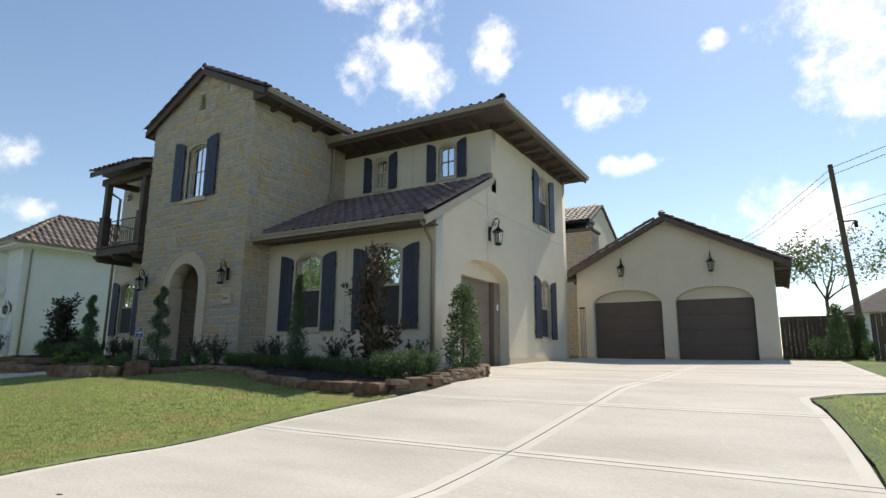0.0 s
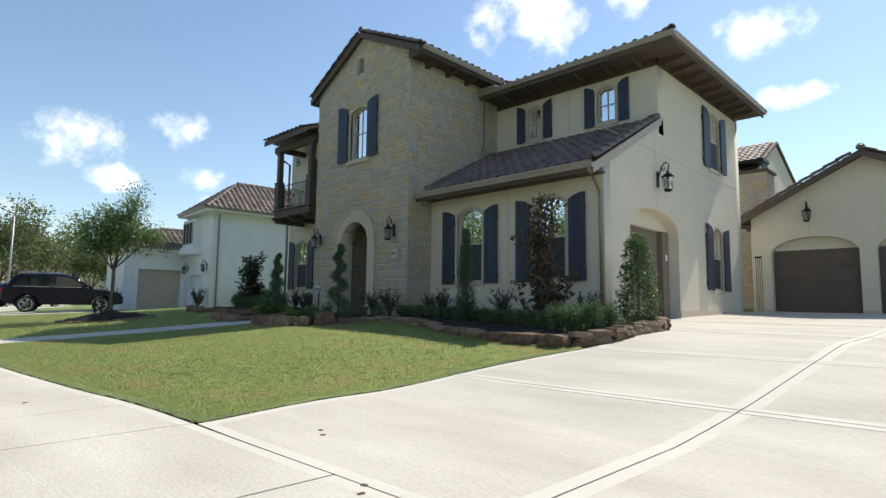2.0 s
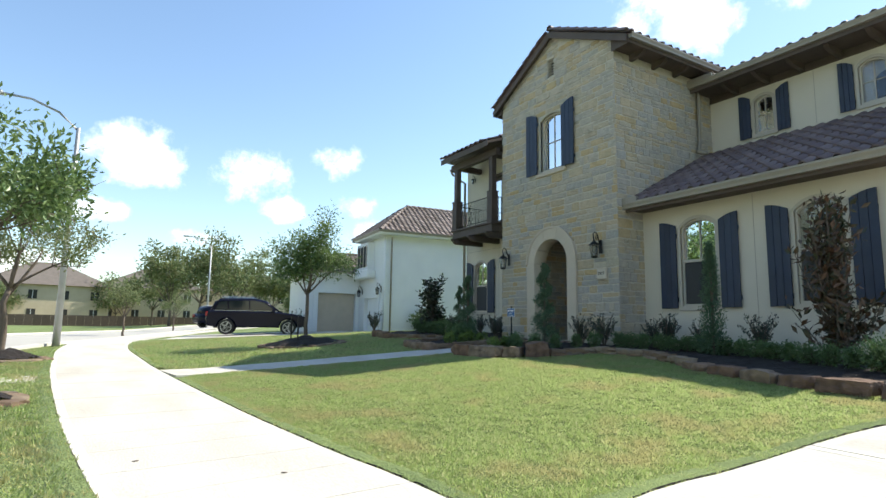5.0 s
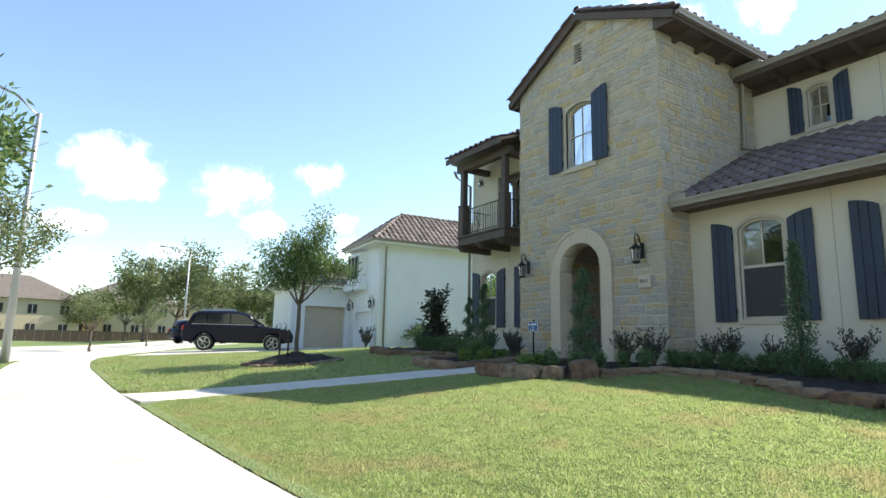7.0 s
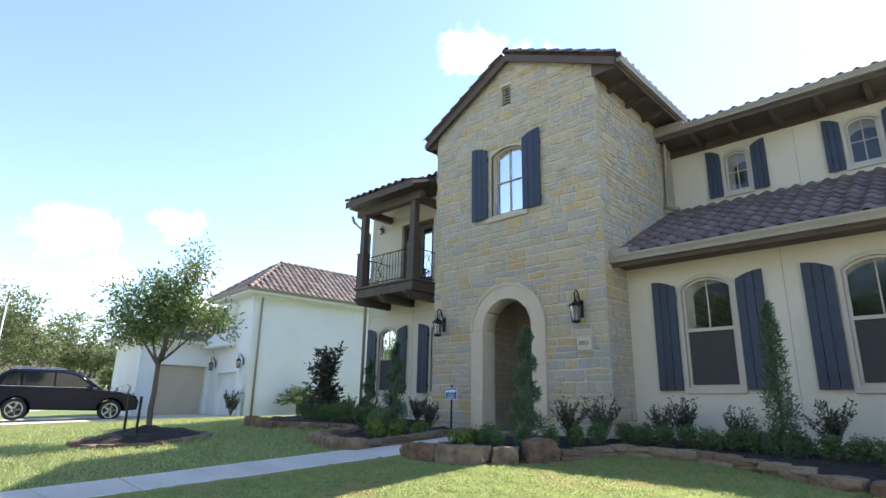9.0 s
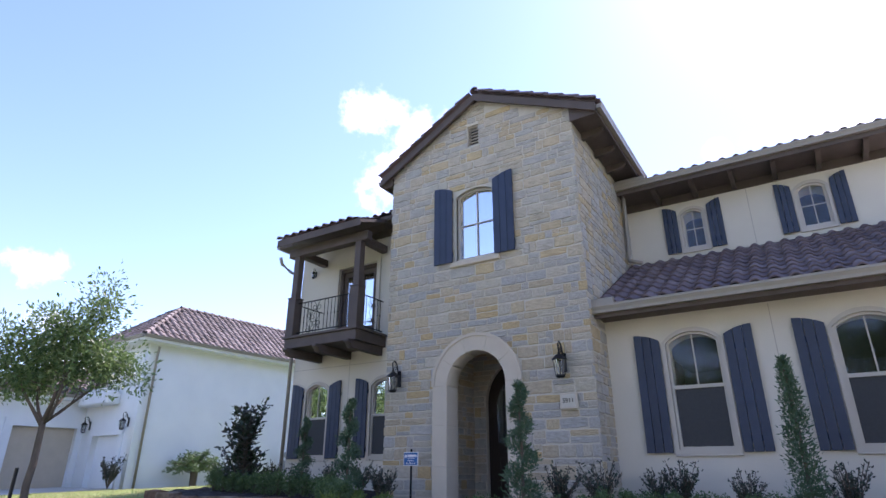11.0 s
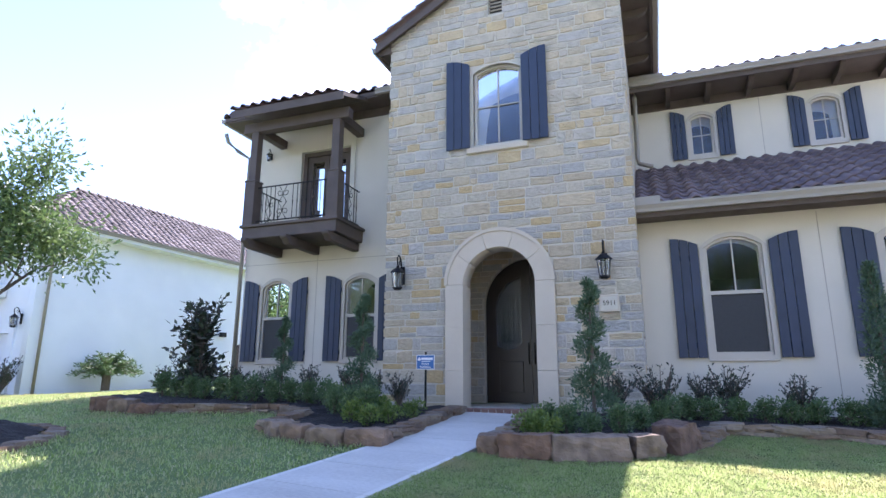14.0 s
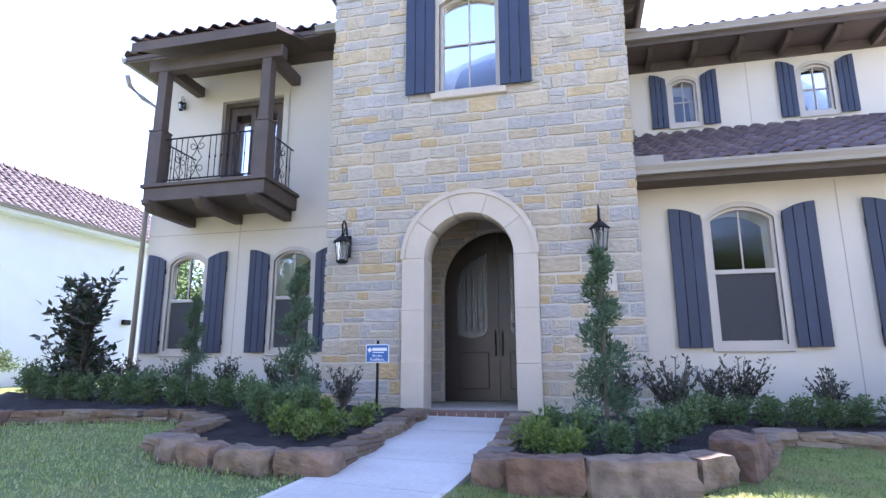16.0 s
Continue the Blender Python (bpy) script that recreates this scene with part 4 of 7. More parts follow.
def caps(parent, p0, p1, r=0.11, step=0.36, mat=None):
    """A row of barrel caps along a ridge, hip or verge."""
    p0, p1 = Vector(p0), Vector(p1)
    d = (p1 - p0).normalized()
    s = d.cross(Vector((0, 0, 1))).normalized()
    up = s.cross(d)
    n = int((p1 - p0).length / step)
    bm = bmesh.new()
    for i in range(n):
        rings = []
        for t, rr, lift in ((i * step, r, 0.028), (i * step + step + 0.06, r * 0.84, 0.0)):
            rings.append([bm.verts.new(p0 + d * t + s * rr * math.cos(math.pi * k / 7) + up * (rr * math.sin(math.pi * k / 7) + lift)) for k in range(8)])
            if len(rings) == 1:
                rings.append([bm.verts.new(p0 + d * t + s * (rr - 0.02) * math.cos(math.pi * k / 7) + up * ((rr - 0.02) * math.sin(math.pi * k / 7) + lift)) for k in range(8)])
        for k in range(7):
            bm.faces.new((rings[0][k], rings[0][k + 1], rings[2][k + 1], rings[2][k]))
            bm.faces.new((rings[1][k], rings[1][k + 1], rings[0][k + 1], rings[0][k]))
    part("capping", bm, mat or TILE_FAR, parent, smooth=False)["kind"] = "stuff"


def slab4(parent, name, pts, thick, mat):
    """A thick sloping plate through four corners."""
    bm = bmesh.new()
    top = [bm.verts.new(p) for p in pts]
    bot = [bm.verts.new((p[0], p[1], p[2] - thick)) for p in pts]
    bm.faces.new(top)
    bm.faces.new(bot[::-1])
    n = len(pts)
    for i in range(n):
        bm.faces.new((top[i], bot[i], bot[(i + 1) % n], top[(i + 1) % n]))
    bmesh.ops.recalc_face_normals(bm, faces=bm.faces[:])
    return part(name, bm, mat, parent)


def gutter(parent, p0, p1, outward, h=0.12, d=0.12):
    """An ogee gutter: stepped profile swept along an eave."""
    p0, p1, o = Vector(p0), Vector(p1), Vector(outward)
    prof = [(0, 0), (d * 0.75, 0), (d * 0.8, h * 0.35), (d, h * 0.75), (d, h), (d * 0.86, h), (d * 0.86, h * 0.7), (0, h * 0.7)]
    bm = bmesh.new()
    r = [[bm.verts.new(p + o * a + Vector((0, 0, b))) for a, b in prof] for p in (p0, p1)]
    n = len(prof)
    for k in range(n):
        bm.faces.new((r[0][k], r[0][(k + 1) % n], r[1][(k + 1) % n], r[1][k]))
    bm.faces.new(r[0])
    bm.faces.new(r[1][::-1])
    bmesh.ops.recalc_face_normals(bm, faces=bm.faces[:])
    part("gutter", bm, GUTTER, parent, "beige painted gutter")


def roof(name, place, label):
    return thing(name, place, label, "roof", kind="structure")


# lower lean-to roof over the wing's front rooms
EY, EZ, RY, RZ = 10.78, 4.12, 14.36, 6.03
r1 = roof("roof_wing_low", (-9, EY, EZ), "brown clay barrel-tile lean-to roof above the front windows")
slab4(r1, "deck", [(TX1 + 0.02, EY, EZ), (-6.0, EY, EZ), (-6.0, RY, RZ), (TX1 + 0.02, RY, RZ)], 0.1, TIMBER)
vd = Vector((0, RY - EY, RZ - EZ))
tile_field(r1, (TX1 + 0.02, EY - 0.06, EZ + 0.0), (1, 0, 0), vd, 5.58, vd.length, singly=True, row=0.38)
caps(r1, (-5.98, EY - 0.06, EZ + 0.05), (-5.98, RY - 0.05, RZ + 0.03), 0.12, 0.38)
gutter(r1, (TX1 - 0.03, EY - 0.03, EZ - 0.13), (-5.93, EY - 0.03, EZ - 0.13), (0, -1, 0), 0.15, 0.13)
part("gutter_end_box", boxes((TX1 + 0.01, TX1 + 0.42, EY - 0.155, EY - 0.035, EZ - 0.02, EZ + 0.13), bevel=0.006), GUTTER, r1)
part("fascia", boxes((TX1, -5.99, EY - 0.028, EY + 0.02, EZ - 0.2, EZ - 0.02)), TIMBER, r1)
part("soffit", boxes((TX1, -5.99, EY + 0.021, F_LOW - 0.005, EZ - 0.14, EZ - 0.105)), TIMBER, r1)
part("verge_board", prism([(EY, EZ - 0.24), (RY, RZ - 0.22), (RY, RZ - 0.02), (EY, EZ - 0.02)], [], 0.04, side(-6.0 + 0.02)), TRIM, r1)


def downspout(pts, label="beige metal downspout on the wall"):
    d = tagged(part("downspout", tube(bmesh.new(), pts, 0.05, 8), GUTTER, smooth=True), label, "downspout")
    return d


downspout([(-6.02, EY - 0.09, EZ - 0.1), (-6.0, EY - 0.09, EZ - 0.22), (-5.97, EY + 0.05, EZ - 0.36), (-6.05, F_LOW - 0.16, EZ - 0.55), (-6.08, F_LOW - 0.07, EZ - 0.72), (-6.08, F_LOW - 0.07, 0.75)])
downspout([(TX1 + 0.12, 13.6, 7.72), (TX1 + 0.12, 13.68, 7.55), (TX1 + 0.10, 13.68, 6.1), (TX1 + 0.12, 13.58, 5.92), (TX1 + 0.4, 13.53, 5.8)])

# main hipped roof over the upper wing
r2 = roof("roof_wing_up", (-8, 17, 8), "brown clay tile hipped roof with deep bracketed eaves")
X0, X1, Y0, Y1, HZ = TX1 - 1.5, -5.3, 13.48, 21.2, 7.78
rise = 0.33
hip = 4.3
slab4(r2, "deck_front", [(X0, Y0, HZ), (X1, Y0, HZ), (X1 - hip, Y0 + hip, HZ + hip * rise), (X0, Y0 + hip, HZ + hip * rise)], 0.08, TIMBER)
slab4(r2, "deck_side", [(X1, Y0, HZ), (X1, Y1, HZ), (X1 - hip, Y1 - hip, HZ + hip * rise), (X1 - hip, Y0 + hip, HZ + hip * rise)], 0.08, TIMBER)
slab4(r2, "deck_back", [(X0 - 8, Y1, HZ), (X0 - 8, Y0 + hip, HZ + hip * rise), (X1 - hip, Y0 + hip + 0.01, HZ + hip * rise), (X1, Y1, HZ)], 0.08, TIMBER)
vu = Vector((0, 1, rise))
tile_field(r2, (TX1 + 0.05, Y0 - 0.06, HZ + 0.01), (1, 0, 0), vu, X1 - TX1 - 0.05, 4.4, keep=lambda u, v: u < X1 - TX1 - v * 0.95, mat=TILE_FAR)
tile_field(r2, (X1 + 0.06, Y0, HZ + 0.01), (0, 1, 0), (-1, 0, rise), Y1 - Y0, 4.4, keep=lambda u, v: v * 0.95 < u < Y1 - Y0 - v * 0.95, mat=TILE_FAR)
caps(r2, (X1 + 0.03, Y0 - 0.03, HZ + 0.07), (X1 - hip, Y0 + hip, HZ + hip * rise + 0.08))
gutter(r2, (TX1 + 0.02, Y0 - 0.02, HZ - 0.1), (X1 + 0.13, Y0 - 0.02, HZ - 0.1), (0, -1, 0), 0.13)
gutter(r2, (X1 + 0.015, Y0 - 0.02, HZ - 0.1), (X1 + 0.015, Y1, HZ - 0.1), (1, 0, 0), 0.13)
part("gutter_end_box", boxes((TX1 + 0.03, TX1 + 0.75, Y0 - 0.15, Y0 - 0.03, HZ + 0.031, HZ + 0.12), bevel=0.006), GUTTER, r2)
part("soffit", boxes((TX1 + 0.01, X1 - 0.02, Y0, F_UP + 0.3, HZ - 0.125, HZ - 0.085), (WX - 0.3, X1 - 0.02, F_UP + 0.301, Y1 - 0.02, HZ - 0.125, HZ - 0.085)), TIMBER, r2)
part("fascia", boxes((TX1 + 0.01, X1, Y0 - 0.018, Y0 + 0.02, HZ - 0.2, HZ - 0.01), (X1 - 0.03, X1 + 0.012, Y0 + 0.021, Y1, HZ - 0.2, HZ - 0.01)), TIMBER, r2)
part("frieze_board", boxes((TX1 + 0.01, WX + 0.03, F_UP - 0.03, F_UP - 0.002, HZ - 0.32, HZ - 0.126), (WX + 0.002, WX + 0.03, F_UP - 0.03, 20.6, HZ - 0.32, HZ - 0.126)), TIMBER, r2)


def corbel(parent, m, reach=0.75):
    """A rafter tail with a curved end; runs along local x from the wall."""
    pts = [(0, 0), (0, -0.17), (reach * 0.55, -0.15), (reach * 0.8, -0.11), (reach * 0.93, -0.06), (reach, 0)]
    part("rafter_tail", prism(pts, [], 0.1, m), TIMBER, parent)


for i in range(6):
    corbel(r2, Matrix.Translation((TX1 + 0.84 + i * 0.84, F_UP - 0.03, HZ - 0.126)) @ Matrix(((0, 0, 1, 0), (-1, 0, 0, 0), (0, 1, 0, 0), (0, 0, 0, 1))))
for i in range(9):
    corbel(r2, Matrix.Translation((WX + 0.03, F_UP + 0.2 + i * 0.72, HZ - 0.126)) @ Matrix(((1, 0, 0, 0), (0, 0, -1, 0), (0, 1, 0, 0), (0, 0, 0, 1))), 0.68)

# tower gable roof
r3 = roof("roof_tower", (-13.7, 12, 8), "brown clay tile gable roof on the stone tower")
PX, PZ, EXL, EXR, FY, BY = -13.62, 9.46, -16.25, -10.9, 10.31, 16.5
for ex, s, TEZ in ((EXL, -1, 7.95), (EXR, 1, 8.18)):
    slab4(r3, "deck", [(PX, FY, PZ), (PX, BY, PZ), (ex, BY, TEZ), (ex, FY, TEZ)], 0.1, TIMBER)
    sl = Vector((PX - ex, 0, PZ - TEZ))
    tile_field(r3, (ex + s * 0.06, BY if s < 0 else FY, TEZ + 0.01), (0, -s * -1 if s > 0 else -1, 0), sl, BY - FY, sl.length)
    gutter(r3, (ex + s * 0.01, FY + 0.05, TEZ - 0.12), (ex + s * 0.01, 13.9, TEZ - 0.12), (s, 0, 0), 0.13)
    part("fascia", boxes((min(ex, ex - s * 0.04), max(ex, ex - s * 0.04), FY + 0.02, 15.5, TEZ - 0.2, TEZ - 0.1)), TIMBER, r3)
    wx = TX1 if s > 0 else TX0
    part("soffit", boxes((min(wx, ex), max(wx, ex) - 0.04 * (s > 0), FY + 0.12, 15.2, TEZ - 0.14, TEZ - 0.11)), TIMBER, r3)
    slope = (PZ - TEZ) / abs(PX - ex)
    part("verge_board", prism([(ex, TEZ - 0.2), (PX, PZ - 0.2), (PX, PZ - 0.02), (ex, TEZ - 0.02)], [], 0.05, front(FY)), TIMBER, r3)
    caps(r3, (ex, FY - 0.02, TEZ + 0.03), (PX, FY - 0.02, PZ + 0.03), 0.085, 0.36)
    part("eave_return", prism([(ex, TEZ - 0.2), (wx, TEZ - 0.2), (wx, TEZ + abs(wx - ex) * slope - 0.12), (ex, TEZ - 0.12)], [], 0.03, front(FY + 0.1)), TIMBER, r3)
for i in range(4):
    corbel(r3, Matrix.Translation((TX1 + 0.03, FY + 0.75 + i * 0.85, 8.18 - 0.141)) @ Matrix(((1, 0, 0, 0), (0, 0, -1, 0), (0, 1, 0, 0), (0, 0, 0, 1))), 0.46)
caps(r3, (PX, FY - 0.02, PZ + 0.04), (PX, BY, PZ + 0.04), 0.11)

# left wing roof and balcony
r4 = roof("roof_left_wing", (-18.5, 14, 7.6), "brown clay tile roof above the balcony wing")
LZ, LY0 = 7.84, 11.84
slab4(r4, "deck", [(-21.4, LY0, LZ), (TX0, LY0, LZ), (TX0, LY0 + 4.4, LZ + 1.55), (-18.5, LY0 + 4.4, LZ + 1.55)], 0.09, TIMBER)
slab4(r4, "deck_side", [(-21.4, 21.8, LZ), (-21.4, LY0, LZ), (-18.5, LY0 + 4.4, LZ + 1.55), (-18.5, 21.8, LZ + 1.55)], 0.09, TIMBER)
tile_field(r4, (-21.4, LY0 - 0.05, LZ + 0.01), (1, 0, 0), (0, 1, 0.352), 5.15, 4.4, keep=lambda u, v: u > v * 0.66)
tile_field(r4, (-21.45, 21.8, LZ + 0.01), (0, -1, 0), (1, 0, 0.5), 10, 3.2, keep=lambda u, v: u < 10.1 - v * 1.3)
part("soffit", boxes((-21.38, TX0, LY0 + 0.02, F_LEFT - 0.003, LZ - 0.13, LZ - 0.092), (-21.38, -20.86, F_LEFT, 21.5, LZ - 0.13, LZ - 0.092)), TIMBER, r4)
part("frieze_board", boxes((-20.87, TX0, F_LEFT - 0.03, F_LEFT - 0.004, LZ - 0.34, LZ - 0.131)), TIMBER, r4)
gutter(r4, (-17.0, LY0, LZ - 0.11), (TX0 - 0.02, LY0, LZ - 0.11), (0, -1, 0), 0.13)
gutter(r4, (-21.41, 21.5, LZ - 0.11), (-21.41, LY0, LZ - 0.11), (-1, 0, 0), 0.13)
downspout([(-21.45, 11.97, 7.5), (-21.45, 12.07, 7.3), (-21.2, 12.2, 7.05), (-20.92, 12.34, 6.85), (-20.92, 12.34, 0.9)])
BX0, BX1, BY0, BZ = -20.03, -17.55, 11.2, 4.65
balc = thing("balcony", (-18.9, 11.6, BZ), "dark-stained timber balcony with iron railing and tiled roof", "balcony", kind="structure")
part("platform", boxes((BX0, BX1, BY0, F_LEFT - 0.003, BZ - 0.30, BZ - 0.04), bevel=0.01), TIMBER, balc)
part("floor_edge", boxes((BX0 - 0.05, BX1 + 0.05, BY0 - 0.05, F_LEFT - 0.003, BZ - 0.038, BZ + 0.03), bevel=0.008), TIMBER, balc)
for x in (BX0 + 0.18, (BX0 + BX1) / 2, BX1 - 0.18):
    m = Matrix.Translation((x, F_LEFT - 0.004, BZ - 0.301)) @ Matrix(((0, 0, 1, 0), (-1, 0, 0, 0), (0, 1, 0, 0), (0, 0, 0, 1)))
    pts = [(0, 0), (0, -0.2), (1.15, -0.2), (1.24, -0.17), (1.26, -0.10), (1.33, -0.09), (1.37, 0)]
    part("bracket", prism(pts, [], 0.17, m, bevel=0.008), TIMBER, balc)
posts = [(BX0 + 0.13, BY0 + 0.13), (BX1 - 0.13, BY0 + 0.13)]
for x, y in posts:
    part("post_base", boxes((x - 0.14, x + 0.14, y - 0.14, y + 0.14, BZ + 0.031, BZ + 1.08), bevel=0.008), TIMBER, balc)
    part("post_collar", boxes((x - 0.155, x + 0.155, y - 0.155, y + 0.155, BZ + 1.081, BZ + 1.12), bevel=0.008), TIMBER, balc)
    part("post", boxes((x - 0.095, x + 0.095, y - 0.095, y + 0.095, BZ + 1.121, 6.98), bevel=0.006), TIMBER, balc)
    part("side_beam", boxes((x - 0.09, x + 0.09, y + 0.1, F_LEFT - 0.04, 7.0, 7.2)), TIMBER, balc)
part("beam", boxes((BX0 - 0.2, BX1 + 0.18, BY0 + 0.03, BY0 + 0.23, 6.985, 7.23), bevel=0.01), TIMBER, balc)
slab4(balc, "roof_deck", [(BX0 - 0.25, 10.84, 7.38), (BX1 + 0.25, 10.84, 7.38), (BX1 + 0.25, 12.7, 8.06), (BX0 - 0.25, 12.7, 8.06)], 0.09, TIMBER)
part("fascia", boxes((BX0 - 0.27, BX1 + 0.27, 10.81, 10.835, 7.2, 7.4), bevel=0.005), TIMBER, balc)
tile_field(balc, (BX0 - 0.27, 10.77, 7.4), (1, 0, 0), (0, 2, 0.73), 3.04, 2.1, singly=True)


def railing(parent, p0, p1, scroll_at):
    """An iron railing with balusters and a scroll panel."""
    p0, p1 = Vector(p0), Vector(p1)
    d = (p1 - p0)
    n = max(4, int(d.length / 0.115))
    for z in (0.1, 0.92):
        part("rail", tube(bmesh.new(), [p0 + Vector((0, 0, z)), p1 + Vector((0, 0, z))], 0.016, 6), IRON, parent)
    for i in range(1, n):
        t = i / n
        if any(abs(t - s) < 0.115 / d.length * 1.6 for s in scroll_at):
            continue
        q = p0 + d * t
        bm = tube(bmesh.new(), [q + Vector((0, 0, 0.1)), q + Vector((0, 0, 0.92))], 0.009, 5)
        lathe(bm, [(0.009, -0.03), (0.02, 0), (0.009, 0.03)], 6, Matrix.Translation(q + Vector((0, 0, 0.5))))
        part("baluster", bm, IRON, parent)
    for s in scroll_at:
        bm, q, u = bmesh.new(), p0 + d * s, d.normalized()
        for zc, sg in ((0.30, 1), (0.72, -1)):
            for side_ in (-1, 1):
                pts = []
                for k in range(16):
                    a = k * 0.42
                    r = 0.085 * (1 - k / 22)
                    pts.append(q + u * side_ * (0.085 - r * math.cos(a)) + Vector((0, 0, zc + sg * (r * math.sin(a) - 0.02))))
                tube(bm, pts, 0.008, 5)
        for side_ in (-1, 1):
            tube(bm, [q + u * side_ * 0.11 * math.cos(k * math.pi / 8 * 2) * (1 if k % 2 == 0 else 0.5) + Vector((0, 0, 0.12 + 0.78 * k / 8)) for k in range(9)], 0.008, 5)
        part("scroll_panel", bm, IRON, parent)


rl = thing("balcony_railing", (-18.9, BY0, BZ), "black wrought iron railing with scroll panels", "railing")
railing(rl, (posts[0][0] + 0.14, posts[0][1], BZ + 0.03), (posts[1][0] - 0.14, posts[1][1], BZ + 0.03), (0.36,))
for x, y in posts:
    railing(rl, (x, y + 0.14, BZ + 0.03), (x, F_LEFT - 0.02, BZ + 0.03), (0.5,))
bd = thing("door_2", (-18.35, F_LEFT + 0.1, 4.72), "dark-framed glazed double balcony door", "door", kind="structure")
mb = out(Mlw, -0.14)
part("door_frame", prism(rect(-19.34, -17.94, 4.74, 6.83), [rect(-19.24, -18.04, 4.8, 6.73)], 0.16, mb), TIMBER, bd)
for u0, u1 in ((-19.23, -18.65), (-18.63, -18.05)):
    lf = part("door_leaf", prism(rect(u0, u1, 4.81, 6.72), [rect(u0 + 0.11, u1 - 0.11, 5.05, 6.58)], 0.05, mb), TIMBER, bd)
    part("pane", prism(rect(u0 + 0.105, u1 - 0.105, 5.04, 6.59), [], 0.008, mb), GLASS, lf).visible_shadow = False
part("door_trim", prism(rect(-19.46, -17.82, 4.6, 6.95), [rect(-19.34, -17.94, 4.59, 6.83)], 0.05, out(Mlw, 0.02)), STUCCO, bd)
lantern(Mlw, -20.3, 6.86, 0.55)
lantern(Mlw, -16.75, 6.95, 0.55)

# ---- detached garage ----
GY, GX0, GX1, GPX, GPZ, GEZ = 22.5, -6.2, 0.64, -2.78, 6.22, 4.32
Mg = front(GY)
D1, D2 = (-5.58, -3.03), (-2.57, -0.03)
gouts = [arched(a, b, 0.8, 3.0, 0.55) for a, b in (D1, D2)]
wall("wall_garage", Mg, [(GX0, 0.5), (GX1, 0.5), (GX1, GEZ), (GPX, GPZ - 0.15), (GX0, GEZ)], gouts)
tagged(part("wall_garage_side", boxes((GX1 - 0.3, GX1, GY + 0.301, 29.5, 0.5, GEZ), (GX0, GX0 + 0.3, GY + 0.301, 29.5, 0.5, GEZ), (GX0, GX1, 29.501, 29.8, 0.5, GEZ)), STUCCO), "cream stucco garage side walls", "wall", kind="structure")
for a, b in (D1, D2):
    g = thing("garage_door", ((a + b) / 2, GY + 0.3, 0.9), "dark brown flush-panelled garage door in an arched opening", "garage door", "garage doors")
    part("header", boxes((a - 0.05, b + 0.05, GY + 0.27, GY + 0.30, 3.12, 3.6)), STUCCO, g)
    part("door_leaf", boxes((a - 0.05, b + 0.05, GY + 0.30, GY + 0.35, 0.6, 3.6)), DOORWOOD, g)
    for i in range(4):
        part("section", boxes((a + 0.01, b - 0.01, GY + 0.285, GY + 0.301, 0.92 + i * 0.55, 1.455 + i * 0.55), bevel=0.006), DOORWOOD, g)
for x0, x1 in ((GX0 - 0.02, D1[0]), (D1[1], D2[0]), (D2[1], GX1 + 0.02)):
    tagged(part("baseboard_garage", boxes((x0, x1, GY - 0.025, GY + 0.02, 0.6, 1.06), bevel=0.006), CAST), "grey-brown plinth block of the garage", "plinth", kind="structure")
r5 = roof("roof_garage", (GPX, 25, 5), "brown tile gable roof of the detached garage")
for ex in (GX0 - 0.42, GX1 + 0.52):
    s = 1 if ex > GPX else -1
    ez = GEZ - 0.12
    slab4(r5, "deck", [(GPX, GY - 0.38, GPZ), (GPX, 30, GPZ), (ex, 30, ez), (ex, GY - 0.38, ez)], 0.12, TIMBER)
    sl = Vector((GPX - ex, 0, GPZ - ez))
    tile_field(r5, (ex, GY - 0.4 if s > 0 else 30, ez + 0.01), (0, s, 0), sl, 7.5, sl.length)
    part("verge_board", prism([(ex, ez - 0.22), (GPX, GPZ - 0.22), (GPX, GPZ - 0.0), (ex, ez - 0.0)], [], 0.05, front(GY - 0.4)), TIMBER, r5)
    caps(r5, (ex, GY - 0.4, ez + 0.03), (GPX, GY - 0.4, GPZ + 0.03), 0.085, 0.4)
    for i in range(7):
        y = GY - 0.1 + i * 0.9
        x0, x1 = sorted((ex - s * 0.05, (GX1 if s > 0 else GX0) + s * 0.01))
        part("rafter_tail", boxes((x0, x1, y, y + 0.09, ez - 0.22, ez - 0.121)), TIMBER, r5)
caps(r5, (GPX, GY - 0.42, GPZ + 0.04), (GPX, 30, GPZ + 0.04), 0.12)
part("ridge_end", lathe(bmesh.new(), [(0.02, -0.02), (0.13, 0.0), (0.13, 0.1), (0.05, 0.16)], 8, Matrix.Translation((GPX, GY - 0.4, GPZ + 0.0))), TILE_FAR, r5)
lantern(Mg, -4.4, 4.35, 1.15)
lantern(Mg, -1.28, 4.35, 1.15)
cj = bmesh.new()
for u, v1 in ((-4.4, 5.35), (-1.28, 5.25)):
    box(cj, u - 0.006, u + 0.006, 3.6, v1, -0.01, 0.0035, m=Mg)
tagged(part("trim_garage_joint", cj, TRIM), "thin control joints in the garage stucco", "trim", kind="structure")
gate = thing("garden_gate", (-5.95, 22.2, 0.9), "narrow dark iron gate between house and garage", "gate")
for i in range(4):
    part("bar", boxes((-6.0 + i * 0.06, -5.985 + i * 0.06, 22.15, 22.17, 0.85, 2.9)), IRON, gate)
part("gate_frame", boxes((-6.03, -5.8, 22.14, 22.18, 2.86, 2.92), (-6.03, -5.8, 22.14, 22.18, 0.85, 0.9)), IRON, gate)

